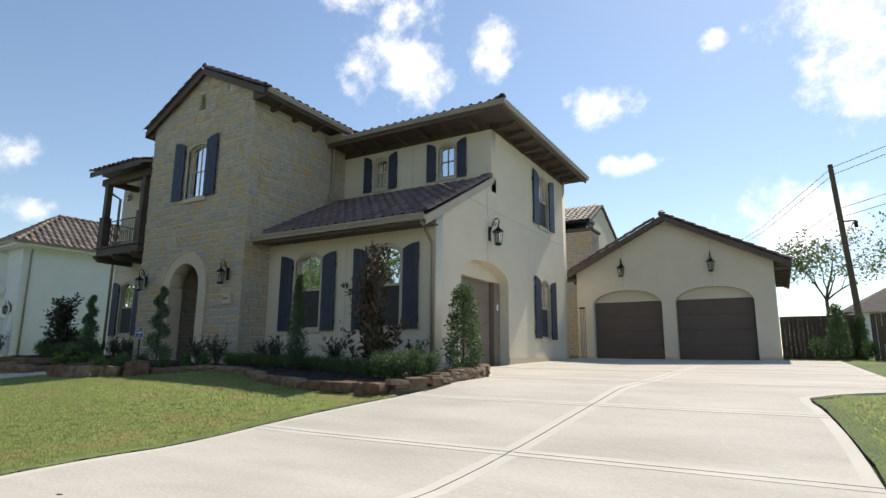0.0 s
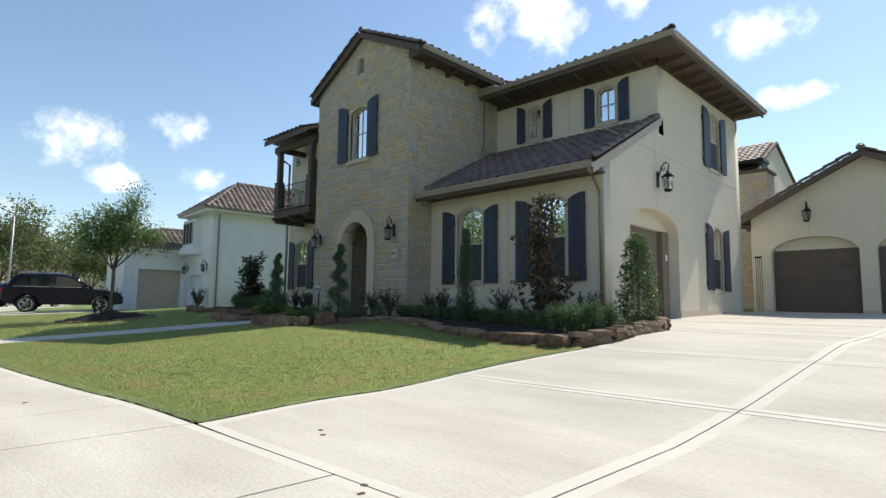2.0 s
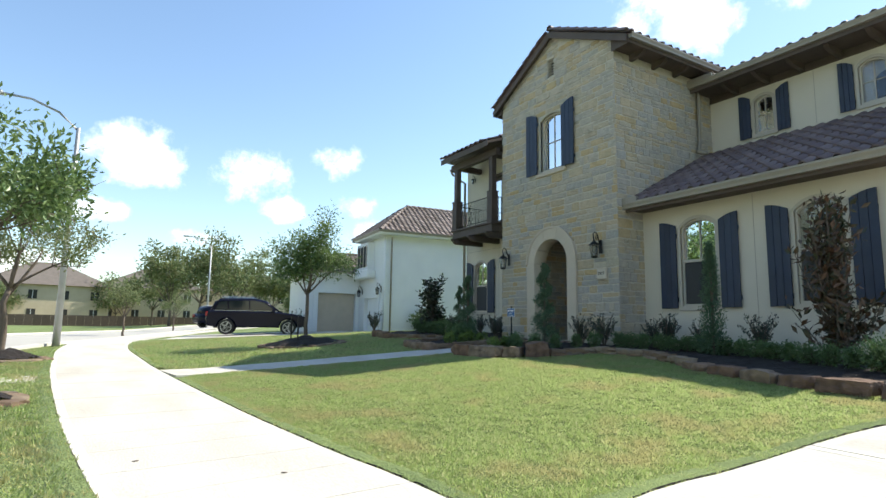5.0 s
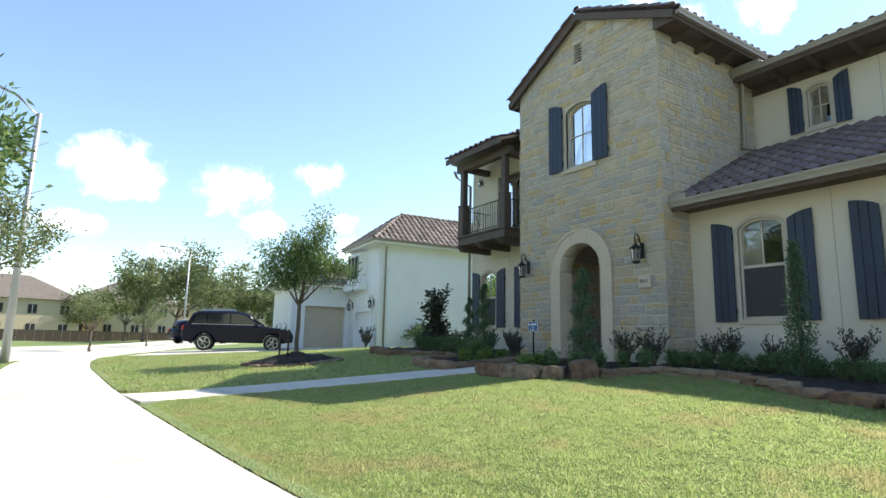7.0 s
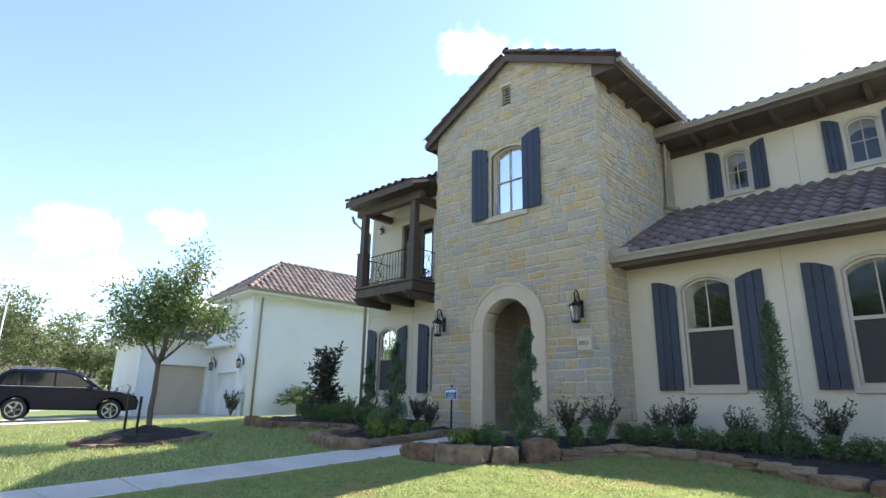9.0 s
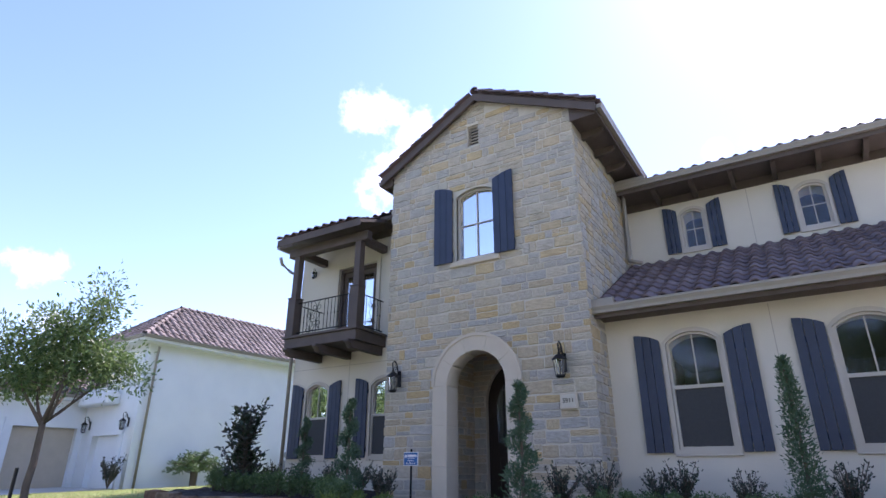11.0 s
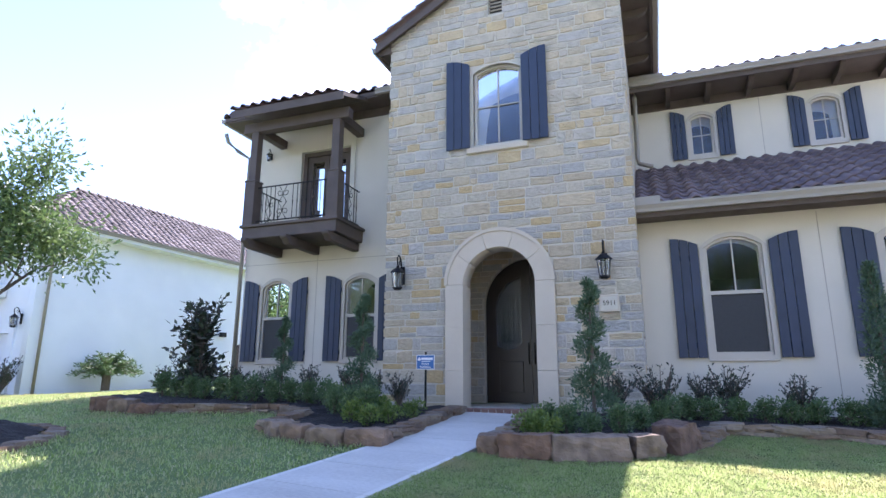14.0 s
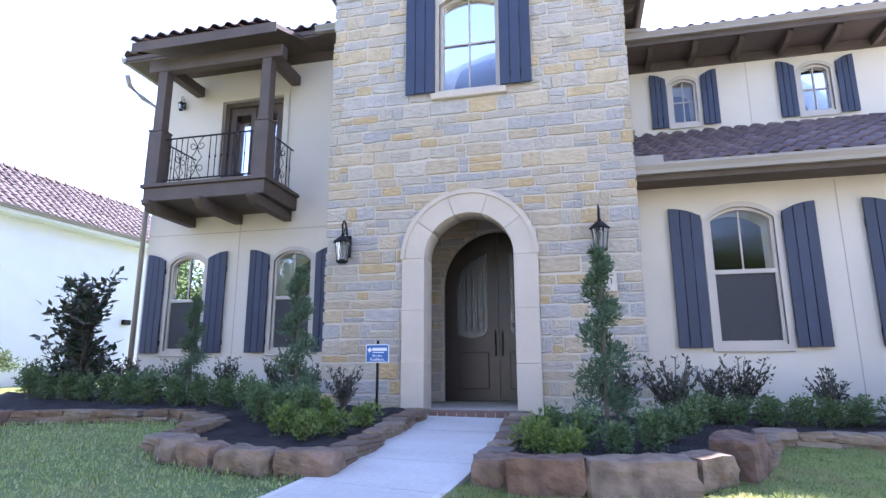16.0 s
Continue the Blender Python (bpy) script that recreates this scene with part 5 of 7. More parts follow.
# rear of the house with chimney
rear = thing("rear_house", (-6, 28, 0.9), "rear gable of the house with stone chimney behind the garage", "house")
part("wall", prism([(27.2, 0.5), (34, 0.5), (34, 7.3), (30.2, 8.95), (27.2, 7.3)], [], 0.3, side(-7.25)), STUCCO, rear)
part("wall", boxes((-14, -7.42, 27.2, 27.5, 0.5, 7.3)), STUCCO, rear)
slab4(rear, "roof", [(-14, 26.9, 7.3), (-7.0, 26.9, 7.3), (-7.0, 30.2, 9.1), (-14, 30.2, 9.1)], 0.12, TIMBER)
slab4(rear, "roof", [(-14, 30.21, 9.1), (-7.0, 30.21, 9.1), (-7.0, 34.4, 7.25), (-14, 34.4, 7.25)], 0.12, TIMBER)
tile_field(rear, (-14, 26.85, 7.32), (1, 0, 0), (0, 3.3, 1.8), 7.0, 3.75, mat=TILE_NB)
chim = part("chimney", boxes((-8.2, -6.5, 26.0, 27.19, 0.5, 6.8)), MORTAR, rear)
part("chimney_cap", boxes((-8.3, -6.4, 25.9, 27.25, 6.801, 6.93), bevel=0.02), TIMBER, rear)
part("chimney_hood", boxes((-8.0, -6.6, 26.1, 27.0, 7.28, 7.42), (-7.95, -7.9, 26.15, 26.9, 6.93, 7.28), (-6.7, -6.65, 26.15, 26.9, 6.93, 7.28)), IRON, rear)


# ---- neighbouring house ----
nb = thing("neighbour_house", (-36, 17, 0.8), "white stucco neighbouring house with brown barrel-tile roof and garages", "house")
NX, NY, NZ = -32.0, 14.6, 6.6
part("wall", prism(rect(NY, 27, 0.4, NZ), [], 0.3, out(side(NX), -0.15)), WHITE_STUCCO, nb)
nf = front(NY)
part("wall", prism(rect(-36.6, NX - 0.301, 0.4, NZ), [rect(-35.3, -33.0, 0.4, 2.85), rect(-35.9, -34.2, 4.7, 6.0)], 0.3, out(nf, -0.15)), WHITE_STUCCO, nb)
part("bay_box", boxes((-36.3, -33.6, NY - 0.55, NY - 0.002, 4.05, 4.55), bevel=0.06), WHITE_STUCCO, nb)
part("bay_window", boxes((-36.0, -33.9, NY - 0.4, NY - 0.003, 4.551, 6.2)), WHITE_STUCCO, nb)
wn = part("window", boxes((-35.8, -34.1, NY - 0.43, NY - 0.401, 4.75, 6.0)), UNLIT, nb)
for u in (-35.8, -35.25, -34.68, -34.12):
    part("frame", boxes((u - 0.03, u + 0.03, NY - 0.46, NY - 0.431, 4.72, 6.03)), WFRAME, wn)
part("garage_door", boxes((-35.3, -33.0, NY + 0.15, NY + 0.2, 0.4, 2.85)), WHITE_STUCCO, nb)
part("garage_surround", prism(rect(-35.6, -32.7, 0.4, 3.2), [rect(-35.3, -33.0, 0.39, 2.85)], 0.08, out(nf, 0.04)), WHITE_STUCCO, nb)
ng = side(-36.6)
part("garage_wing_wall", prism(rect(11.2, NY + 0.3, 0.4, 4.5), [rect(11.95, 14.35, 0.4, 3.2)], 0.3, out(ng, -0.15)), WHITE_STUCCO, nb)
part("garage_door", boxes((-36.85, -36.8, 11.95, 14.35, 0.4, 3.2)), CAST, nb)
for i in range(4):
    part("door_section", boxes((-36.8, -36.785, 12.0, 14.3, 0.75 + i * 0.61, 1.345 + i * 0.61)), CAST, nb)
part("garage_surround", prism(rect(11.65, 14.59, 0.4, 3.5), [rect(11.95, 14.35, 0.39, 3.2)], 0.08, out(ng, 0.04)), WHITE_STUCCO, nb)
part("wing_front", boxes((-41.4, -36.901, 11.2, 11.5, 0.4, 4.5), (-41.4, -41.1, 11.501, 18.0, 0.4, 4.5)), WHITE_STUCCO, nb)
OV = 0.55


def hip_roof(parent, x0, x1, y0, y1, z, rise, mat, ovh=0.55):
    """A hipped tile roof on a rectangle."""
    x0, x1, y0, y1 = x0 - ovh, x1 + ovh, y0 - ovh, y1 + ovh
    h = min(x1 - x0, y1 - y0) / 2
    top = z + h * rise
    if x1 - x0 > y1 - y0:
        a, b = (x0 + h, (y0 + y1) / 2, top), (x1 - h, (y0 + y1) / 2, top)
    else:
        a, b = ((x0 + x1) / 2, y0 + h, top), ((x0 + x1) / 2, y1 - h, top)
    if x1 - x0 > y1 - y0:
        sides = [((x0, y0, z), (x1, y0, z), b, a), ((x1, y0, z), (x1, y1, z), b), ((x1, y1, z), (x0, y1, z), a, b), ((x0, y1, z), (x0, y0, z), a)]
    else:
        sides = [((x0, y0, z), (x1, y0, z), a), ((x1, y0, z), (x1, y1, z), b, a), ((x1, y1, z), (x0, y1, z), b), ((x0, y1, z), (x0, y0, z), a, b)]
    for q in sides:
        slab4(parent, "roof", list(q), 0.08, mat)
    return sides, a, b


def tile_side(parent, quad, mat):
    p0, p1 = Vector(quad[0]), Vector(quad[1])
    u = (p1 - p0)
    wid = u.length
    u.normalize()
    tops = [Vector(q) for q in quad[2:]]
    tu = [(t - p0).dot(u) for t in tops]
    flat = tops[0] - p0 - u * tu[0]
    ln = flat.length
    lo, hi = min(tu), max(tu)
    tile_field(parent, p0 + Vector((0, 0, 0.01)), u, flat, wid, ln, keep=lambda a, v: lo * v / ln < a < wid - (wid - hi) * v / ln, mat=mat, w=0.32, row=0.42)


for rect_, z in (((-36.2, NX, NY, 27.0), NZ), ((-41.4, -36.6, 11.2, 18.0), 4.5)):
    sides, a, b = hip_roof(nb, *rect_, z, 0.78 if z > 5 else 0.5, TILE_NB)
    for q in sides[:2]:
        tile_side(nb, q, TILE_NB)
    caps(nb, sides[0][1], b if rect_[1] - rect_[0] > rect_[3] - rect_[2] else a, 0.12, 0.4, TILE_NB)
    caps(nb, sides[0][0], a, 0.12, 0.4, TILE_NB)
    caps(nb, a, b, 0.12, 0.4, TILE_NB)
    x0, x1, y0, y1 = rect_
    gutter(nb, (x1 + OV, y0 - OV, z - 0.09), (x1 + OV, y1, z - 0.09), (1, 0, 0), 0.12)
    gutter(nb, (x0, y0 - OV, z - 0.09), (x1 + OV + 0.1, y0 - OV, z - 0.09), (0, -1, 0), 0.12)
    part("soffit", boxes((x0, x1 + OV, y0 - OV, y0, z - 0.2, z - 0.085), (x1 + 0.001, x1 + OV, y0 + 0.001, y1, z - 0.2, z - 0.085)), WHITE_STUCCO, nb)
nb_fixed = []
for u, v, m in ((-32.5, 3.0, nf), (-35.9, 3.0, nf)):
    nb_fixed.append(lantern(out(m, 0.01), u, v + 0.3, 1.1))
nb_fixed.append(downspout([(NX + 0.12, NY + 0.35, 6.3), (NX + 0.08, NY + 0.35, 6.0), (NX + 0.08, NY + 0.35, 0.85)], "white metal downspout on the neighbouring wall"))
meter = thing("utility_meter", (NX + 0.1, 21.9, 1.6), "grey utility meter box with conduit on the white wall", "meter")
part("meter_box", boxes((NX + 0.003, NX + 0.16, 21.7, 22.15, 1.5, 2.0), bevel=0.02), GALV, meter)
part("dial", lathe(bmesh.new(), [(0.13, 0), (0.13, 0.1), (0.08, 0.14)], 10, Matrix.Translation((NX + 0.12, 21.92, 2.25)) @ Matrix.Rotation(radians(90), 4, "Y")), GALV, meter)
part("conduit", tube(bmesh.new(), [(NX + 0.08, 21.75, 1.5), (NX + 0.08, 21.65, 0.7)], 0.03, 6), GALV, meter)
nb_fixed.append(tagged(part("flood_lamp", boxes((NX + 0.003, NX + 0.2, 22.6, 22.9, 3.2, 3.4), bevel=0.02), IRON), "small dark wall flood lamp", "lamp"))
# the lot follows the bend of the street
TURN_NB = Matrix.Translation((-28.7, 12.6, 0)) @ Matrix.Rotation(radians(-5), 4, "Z") @ Matrix.Scale(0.9, 4) @ Matrix.Translation((-NX, -NY, 0))
for o in (nb, meter, *nb_fixed):
    o.matrix_world = TURN_NB @ o.matrix_basis
sfence = thing("fence", (-26.5, 19, 0.9), "weathered board fence between the houses", "fence", "fences")
for i in range(38):
    y = 20.0
    part("board", boxes((-27.4 + i * 0.17, -27.24 + i * 0.17, y, y + 0.025, 0.7, 2.55 + 0.01 * (i % 3))), FENCE, sfence)


# ---- beds, stones ----
BED_R = [(-13.02, 9.9), (-13.02, 6.95), (-12.4, 6.9), (-11.4, 7.45), (-10.95, 8.0), (-10.6, 8.85), (-9.4, 8.85), (-8.4, 8.4), (-7.5, 7.95), (-6.5, 7.62), (-5.6, 7.65), (-4.65, 7.75),
         (-4.32, 8.2), (-4.32, 9.6), (-4.42, 10.6), (-4.85, 11.5), (-5.6, 12.3), (-6.05, 12.7), (-6.05, 11.36), (-11.5, 11.36), (-11.5, 10.4), (-12.8, 10.4)]
BED_L = [(-14.3, 9.9), (-14.3, 6.95), (-15.2, 7.0), (-15.95, 7.25), (-16.15, 7.7), (-16.3, 8.6), (-17.1, 8.95), (-18.5, 8.6), (-19.2, 8.35), (-20.1, 8.35), (-20.9, 8.9), (-21.9, 9.8), (-22.2, 11.5), (-22.1, 12.6),
         (-20.9, 12.6), (-20.9, 12.2), (-16.0, 12.2), (-16.0, 10.4), (-14.6, 10.4)]


def mulch(name, poly, lift=0.07, step=0.11, label="dark brown bark mulch in the planting bed"):
    x0, x1 = min(p[0] for p in poly), max(p[0] for p in poly)
    y0, y1 = min(p[1] for p in poly), max(p[1] for p in poly)
    gx, gy = np.arange(x0, x1 + step, step), np.arange(y0, y1 + step, step)
    X, Y = np.meshgrid(gx, gy)
    ok = inside(X.ravel(), Y.ravel(), poly)
    idx, vs = {}, []
    for k in np.nonzero(ok)[0]:
        x, y = X.ravel()[k], Y.ravel()[k]
        idx[int(k)] = len(vs)
        vs.append((x, y, ground_z(x, y) + lift + 0.05 * noise.noise((x * 3, y * 3, 0)) + 0.03 * noise.noise((x * 11, y * 11, 3))))
    n, fs = len(gx), []
    for k in idx:
        q = (k, k + 1, k + n + 1, k + n)
        if all(i in idx for i in q):
            fs.append(tuple(idx[i] for i in q))
    mm = bpy.data.meshes.new(name)
    mm.from_pydata(vs, [], fs)
    mm.materials.append(MULCH)
    return tagged(new(name, mm), label, "mulch", kind="stuff")


mulch("mulch_bed", BED_R)
mulch("mulch_bed", BED_L)


def rock(bm, sx, sy, sz, seed, cuts=2, rough=0.16):
    """A weathered block: a cube drawn towards a ball, with chipped faces."""
    start = len(bm.verts)
    r = bmesh.ops.create_cube(bm, size=1.0)
    bmesh.ops.subdivide_edges(bm, edges=list({e for v in r["verts"] for e in v.link_edges}), cuts=cuts, use_grid_fill=True)
    bm.verts.ensure_lookup_table()
    for v in bm.verts[start:]:
        c = v.co.copy()
        ball = c.normalized() * 0.62
        c = c.lerp(ball, 0.30)
        d = noise.noise((c.x * 2.3 + seed, c.y * 2.3, c.z * 2.3)) + 0.5 * noise.noise((c.x * 6 + seed, c.y * 6, c.z * 6 + 9))
        c *= 1 + rough * d
        v.co = (c.x * sx, c.y * sy, c.z * sz)


def boulder(x, y, yaw, sx, sy, sz, seed):
    """A split sandstone block: flat bedding faces, broken arrises, pitted sides."""
    bm = bmesh.new()
    bmesh.ops.create_cube(bm, size=1.0)
    bmesh.ops.subdivide_edges(bm, edges=bm.edges[:], cuts=7, use_grid_fill=True)
    r = random.Random(seed)
    planes = []
    for k in range(9):
        d = Vector((r.gauss(0, 1), r.gauss(0, 1), r.gauss(0, 0.8))).normalized()
        planes.append((d, 0.5 * (abs(d.x) + abs(d.y) + abs(d.z)) * r.uniform(0.76, 0.93)))
    for v in bm.verts:
        c = v.co.lerp(v.co.normalized() * 0.6, 0.12)
        for d, lim in planes:
            over = c.dot(d) - lim
            if over > 0:
                c -= d * over
        p = Vector((c.x * sx, c.y * sy, c.z * sz))
        q = p * 5 + Vector((seed * 3.7, 0, 0))
        p += c.normalized() * (0.035 * noise.noise(q) + 0.018 * noise.noise(q * 3) + 0.008 * noise.noise(q * 8))
        v.co = p
    tagged(part("boulder", bm, BOULDER, at=pose(x, y, ground_z(x, y) + sz * 0.36, 0, 0, yaw), smooth=False), "rough red-brown sandstone boulder edging the flower bed", "boulder", "boulders")


# along the right bed, west to east
for i, (x, y, yaw, sx, sy, sz) in enumerate([
        (-12.98, 7.02, 10, 0.30, 0.34, 0.30), (-12.60, 6.92, 4, 0.56, 0.36, 0.36), (-11.98, 7.02, 14, 0.78, 0.42, 0.36), (-11.48, 7.32, 30, 0.36, 0.36, 0.33), (-11.16, 7.66, 60, 0.50, 0.34, 0.46),
        (-7.75, 8.04, -18, 0.52, 0.30, 0.20), (-7.2, 7.87, -15, 0.55, 0.32, 0.22), (-6.62, 7.72, -8, 0.5, 0.34, 0.25), (-6.12, 7.7, 0, 0.42, 0.34, 0.25), (-5.55, 7.68, 3, 0.66, 0.36, 0.28), (-4.95, 7.72, 5, 0.5, 0.4, 0.28),
        (-14.42, 7.0, 0, 0.50, 0.32, 0.28), (-14.95, 7.0, -5, 0.50, 0.32, 0.28), (-15.40, 7.08, -14, 0.40, 0.32, 0.27), (-15.80, 7.25, -35, 0.46, 0.34, 0.28),
        (-19.2, 8.3, 5, 0.46, 0.36, 0.24), (-19.65, 8.28, 8, 0.42, 0.36, 0.32), (-20.05, 8.3, -5, 0.44, 0.36, 0.36)]):
    boulder(x, y, yaw, sx * 0.95, sy, sz * 0.8, i + 1)

flag_meshes = []
for k in range(8):
    bm = bmesh.new()
    rock(bm, 0.36, 0.22, 0.085, 50 + k * 5.3, 2, 0.2)
    flag_meshes.append(mesh_of(bm, "edging_stone", (FLAG,)))


def edging(line, layers, label, lift=0.0):
    """A low dry-laid edging of flat stones along a line."""
    rng = random.Random(len(line) * 7 + layers)
    e = thing("stone_edging", (*line[0], ground_z(*line[0])), label, "stone edging", "bed edgings")
    for L in range(layers):
        for p, d in along(line, 0.31):
            s = rng.uniform(0.8, 1.15)
            z = ground_z(p.x, p.y) + 0.035 + L * 0.075 + lift
            part("stone", flag_meshes[rng.randrange(8)], FLAG, e, at=pose(p.x + rng.uniform(-0.02, 0.02), p.y + rng.uniform(-0.02, 0.02), z, rng.uniform(-4, 4), rng.uniform(-4, 4), math.degrees(math.atan2(d.y, d.x)) + rng.uniform(-9, 9)) @ Matrix.Diagonal((s, rng.uniform(0.85, 1.2), rng.uniform(0.85, 1.15), 1)))


EL = "low edging of flat tan and brown flagstones"
edging([(-13.02, 9.75), (-13.02, 7.2)], 2, EL)
edging([(-14.3, 9.75), (-14.3, 7.1)], 2, EL)
edging([(-10.95, 8.05), (-10.6, 8.85), (-9.4, 8.85), (-8.4, 8.4), (-7.95, 8.15)], 2, EL)
edging([(-16.15, 7.5), (-16.3, 8.55), (-17.1, 8.9), (-18.5, 8.55), (-18.9, 8.4)], 2, EL)
edging([(-4.62, 7.95), (-4.36, 8.4), (-4.36, 9.6), (-4.46, 10.6), (-4.88, 11.45), (-5.6, 12.2), (-6.0, 12.5)], 3, "stacked flagstone edging beside the driveway")


def ring_bed(x, y, r, seed):
    pts = [(x + r * math.cos(a * math.pi / 9), y + r * math.sin(a * math.pi / 9)) for a in range(19)]
    edging(pts, 1, "ring of brown edging stones round a tree")
    m = mulch("mulch_ring", [(x + (r - 0.02) * math.cos(a * math.pi / 9), y + (r - 0.02) * math.sin(a * math.pi / 9)) for a in range(18)], 0.04, 0.1, "dark mulch mounded round a tree")
    for v in m.data.vertices:
        v.co.z += 0.26 * max(0, 1 - math.hypot(v.co.x - x, v.co.y - y) / r) ** 0.8


# ---- plants ----
def leaf_mesh(name, points, size, mat, rng, aspect=2.2, droop=0.3, up=0.5):
    """Many small folded leaves at the points, each with its outward direction."""
    vs, fs = [], []
    for p, d in points:
        p, d = Vector(p), Vector(d)
        t = (d + Vector((rng.gauss(0, 0.5), rng.gauss(0, 0.5), rng.gauss(up * 0.5, 0.45)))).normalized()
        s = t.cross(Vector((rng.gauss(0, 1), rng.gauss(0, 1), rng.gauss(0, 1)))).normalized()
        L = size * rng.uniform(0.7, 1.3)
        W = L / aspect
        nrm = t.cross(s)
        k = len(vs)
        vs += [tuple(p), tuple(p + t * L * 0.5 + s * W * 0.5 + nrm * W * 0.2), tuple(p + t * L), tuple(p + t * L * 0.5 - s * W * 0.5 + nrm * W * 0.2)]
        fs.append((k, k + 1, k + 2, k + 3))
    mm = bpy.data.meshes.new(name)
    mm.from_pydata(vs, [], fs)
    mm.materials.append(mat)
    return mm


def blob_points(rng, n, c, r, shell=0.55, lump=0.25, seed=0.0):
    """Points in the outer part of a lumpy ball, with outward directions."""
    res = []
    while len(res) < n:
        d = Vector((rng.gauss(0, 1), rng.gauss(0, 1), rng.gauss(0, 1))).normalized()
        k = 1 + lump * noise.noise((d.x * 2.2 + seed, d.y * 2.2, d.z * 2.2)) * 2
        q = rng.uniform(shell, 1.0) * k
        res.append((Vector(c) + Vector((d.x * r[0] * q, d.y * r[1] * q, d.z * r[2] * q)), d))
    return res


def shrub_mesh(kind, seed):
    """Leaf mesh and stem mesh of a small shrub, standing at the origin."""
    rng = random.Random(seed)
    stems = bmesh.new()
    if kind == "box":      # clipped upright tufts
        pts = []
        for k in range(9):
            a, r = rng.uniform(0, 6.28), rng.uniform(0, 0.17)
            c = (r * math.cos(a), r * math.sin(a), rng.uniform(0.14, 0.30))
            pts += blob_points(rng, 120, c, (0.11, 0.11, 0.17), 0.5, 0.2, seed + k)
            tube(stems, [(0, 0, 0), (c[0] * 0.7, c[1] * 0.7, c[2])], 0.006, 4)
        return leaf_mesh("foliage", pts, 0.042, LEAF_BOX, rng, 1.9, up=0.8), mesh_of(stems, "stems", (BARK,))
    if kind == "lime":
        pts = []
        for k in range(8):
            a, r = rng.uniform(0, 6.28), rng.uniform(0.02, 0.16)
            c = (r * math.cos(a), r * math.sin(a), rng.uniform(0.12, 0.28))
            pts += blob_points(rng, 70, c, (0.12, 0.12, 0.12), 0.4, 0.2, seed + k)
            tube(stems, [(0, 0, 0), (c[0] * 0.7, c[1] * 0.7, c[2])], 0.006, 4)
        return leaf_mesh("foliage", pts, 0.055, LEAF_LIME, rng, 1.8, up=0.8), mesh_of(stems, "stems", (BARK,))
    if kind == "open":     # loose dark evergreen with upright shoots
        pts = []
        for k in range(26):
            a, r, h = rng.uniform(0, 6.28), rng.uniform(0.05, 0.34), rng.uniform(0.35, 0.72)
            tip = Vector((r * math.cos(a), r * math.sin(a), h))
            tube(stems, [(0, 0, 0), tip * 0.5 + Vector((0, 0, 0.05)), tip], 0.006, 4)
            for j in range(24):
                q = rng.uniform(0.3, 1.0)
                p = tip * q + Vector((rng.gauss(0, 0.02), rng.gauss(0, 0.02), 0.05 * (1 - q)))
                pts.append((p, Vector((rng.gauss(0, 1), rng.gauss(0, 1), 0.5)).normalized()))
        return leaf_mesh("foliage", pts, 0.06, LEAF_DARK, rng, 2.4, up=0.9), mesh_of(stems, "stems", (BARK,))
    if kind == "cone":     # dense broadleaf cone
        pts = []
        for k in range(34):
            t = k / 34
            R = 0.34 * (1 - t) ** 0.55 * (0.75 + 0.5 * min(1, t * 5)) + 0.03
            for j in range(5):
                a = rng.uniform(0, 6.28)
                pts += blob_points(rng, 26, (R * 0.7 * math.cos(a), R * 0.7 * math.sin(a), 0.08 + t * 1.75), (0.13, 0.13, 0.12), 0.3, 0.2, seed + k)
        tube(stems, [(0, 0, 0), (0.01, 0, 1.0), (0, 0, 1.7)], 0.02, 6)
        return leaf_mesh("foliage", pts, 0.06, LEAF_BOX, rng, 1.9, up=0.3), mesh_of(stems, "stems", (BARK,))
    if kind == "spiral":   # juniper cut as a screw
        pts = []
        for k in range(150):
            t = k / 150
            a = t * 2 * math.pi * 3.4 + seed
            R = 0.13 * (1 - t) ** 0.8 + 0.02
            c = (R * math.cos(a), R * math.sin(a), 0.3 + t * 1.5)
            s = 0.125 * (1 - t) ** 0.6 + 0.045
            pts += blob_points(rng, 30, c, (s, s, s * 0.75), 0.35, 0.3, seed + k)
        pts += blob_points(rng, 500, (0, 0, 0.26), (0.32, 0.32, 0.24), 0.5, 0.2, seed)
        tube(stems, [(0, 0, 0), (0.01, 0, 0.9), (0, 0, 1.7)], 0.022, 6)
        return leaf_mesh("foliage", pts, 0.055, LEAF_JUN, rng, 3.2, up=1.2), mesh_of(stems, "stems", (BARK,))
    if kind == "pencil":   # slim juniper cone
        pts = []
        for k in range(60):
            t = k / 60
            R = 0.20 * (1 - t) ** 0.75 + 0.015
            for j in range(3):
                a = rng.uniform(0, 6.28)
                s = 0.10 * (1 - t) ** 0.5 + 0.03
                pts += blob_points(rng, 24, (R * 0.6 * math.cos(a), R * 0.6 * math.sin(a), 0.05 + t * 1.85), (s, s, s * 1.2), 0.3, 0.3, seed + k)
        pts += blob_points(rng, 500, (0, 0, 0.2), (0.26, 0.26, 0.26), 0.5, 0.2, seed)
        tube(stems, [(0, 0, 0), (0.01, 0, 1.0), (0, 0, 1.8)], 0.022, 6)
        return leaf_mesh("foliage", pts, 0.055, LEAF_JUN, rng, 3.2, up=1.5), mesh_of(stems, "stems", (BARK,))
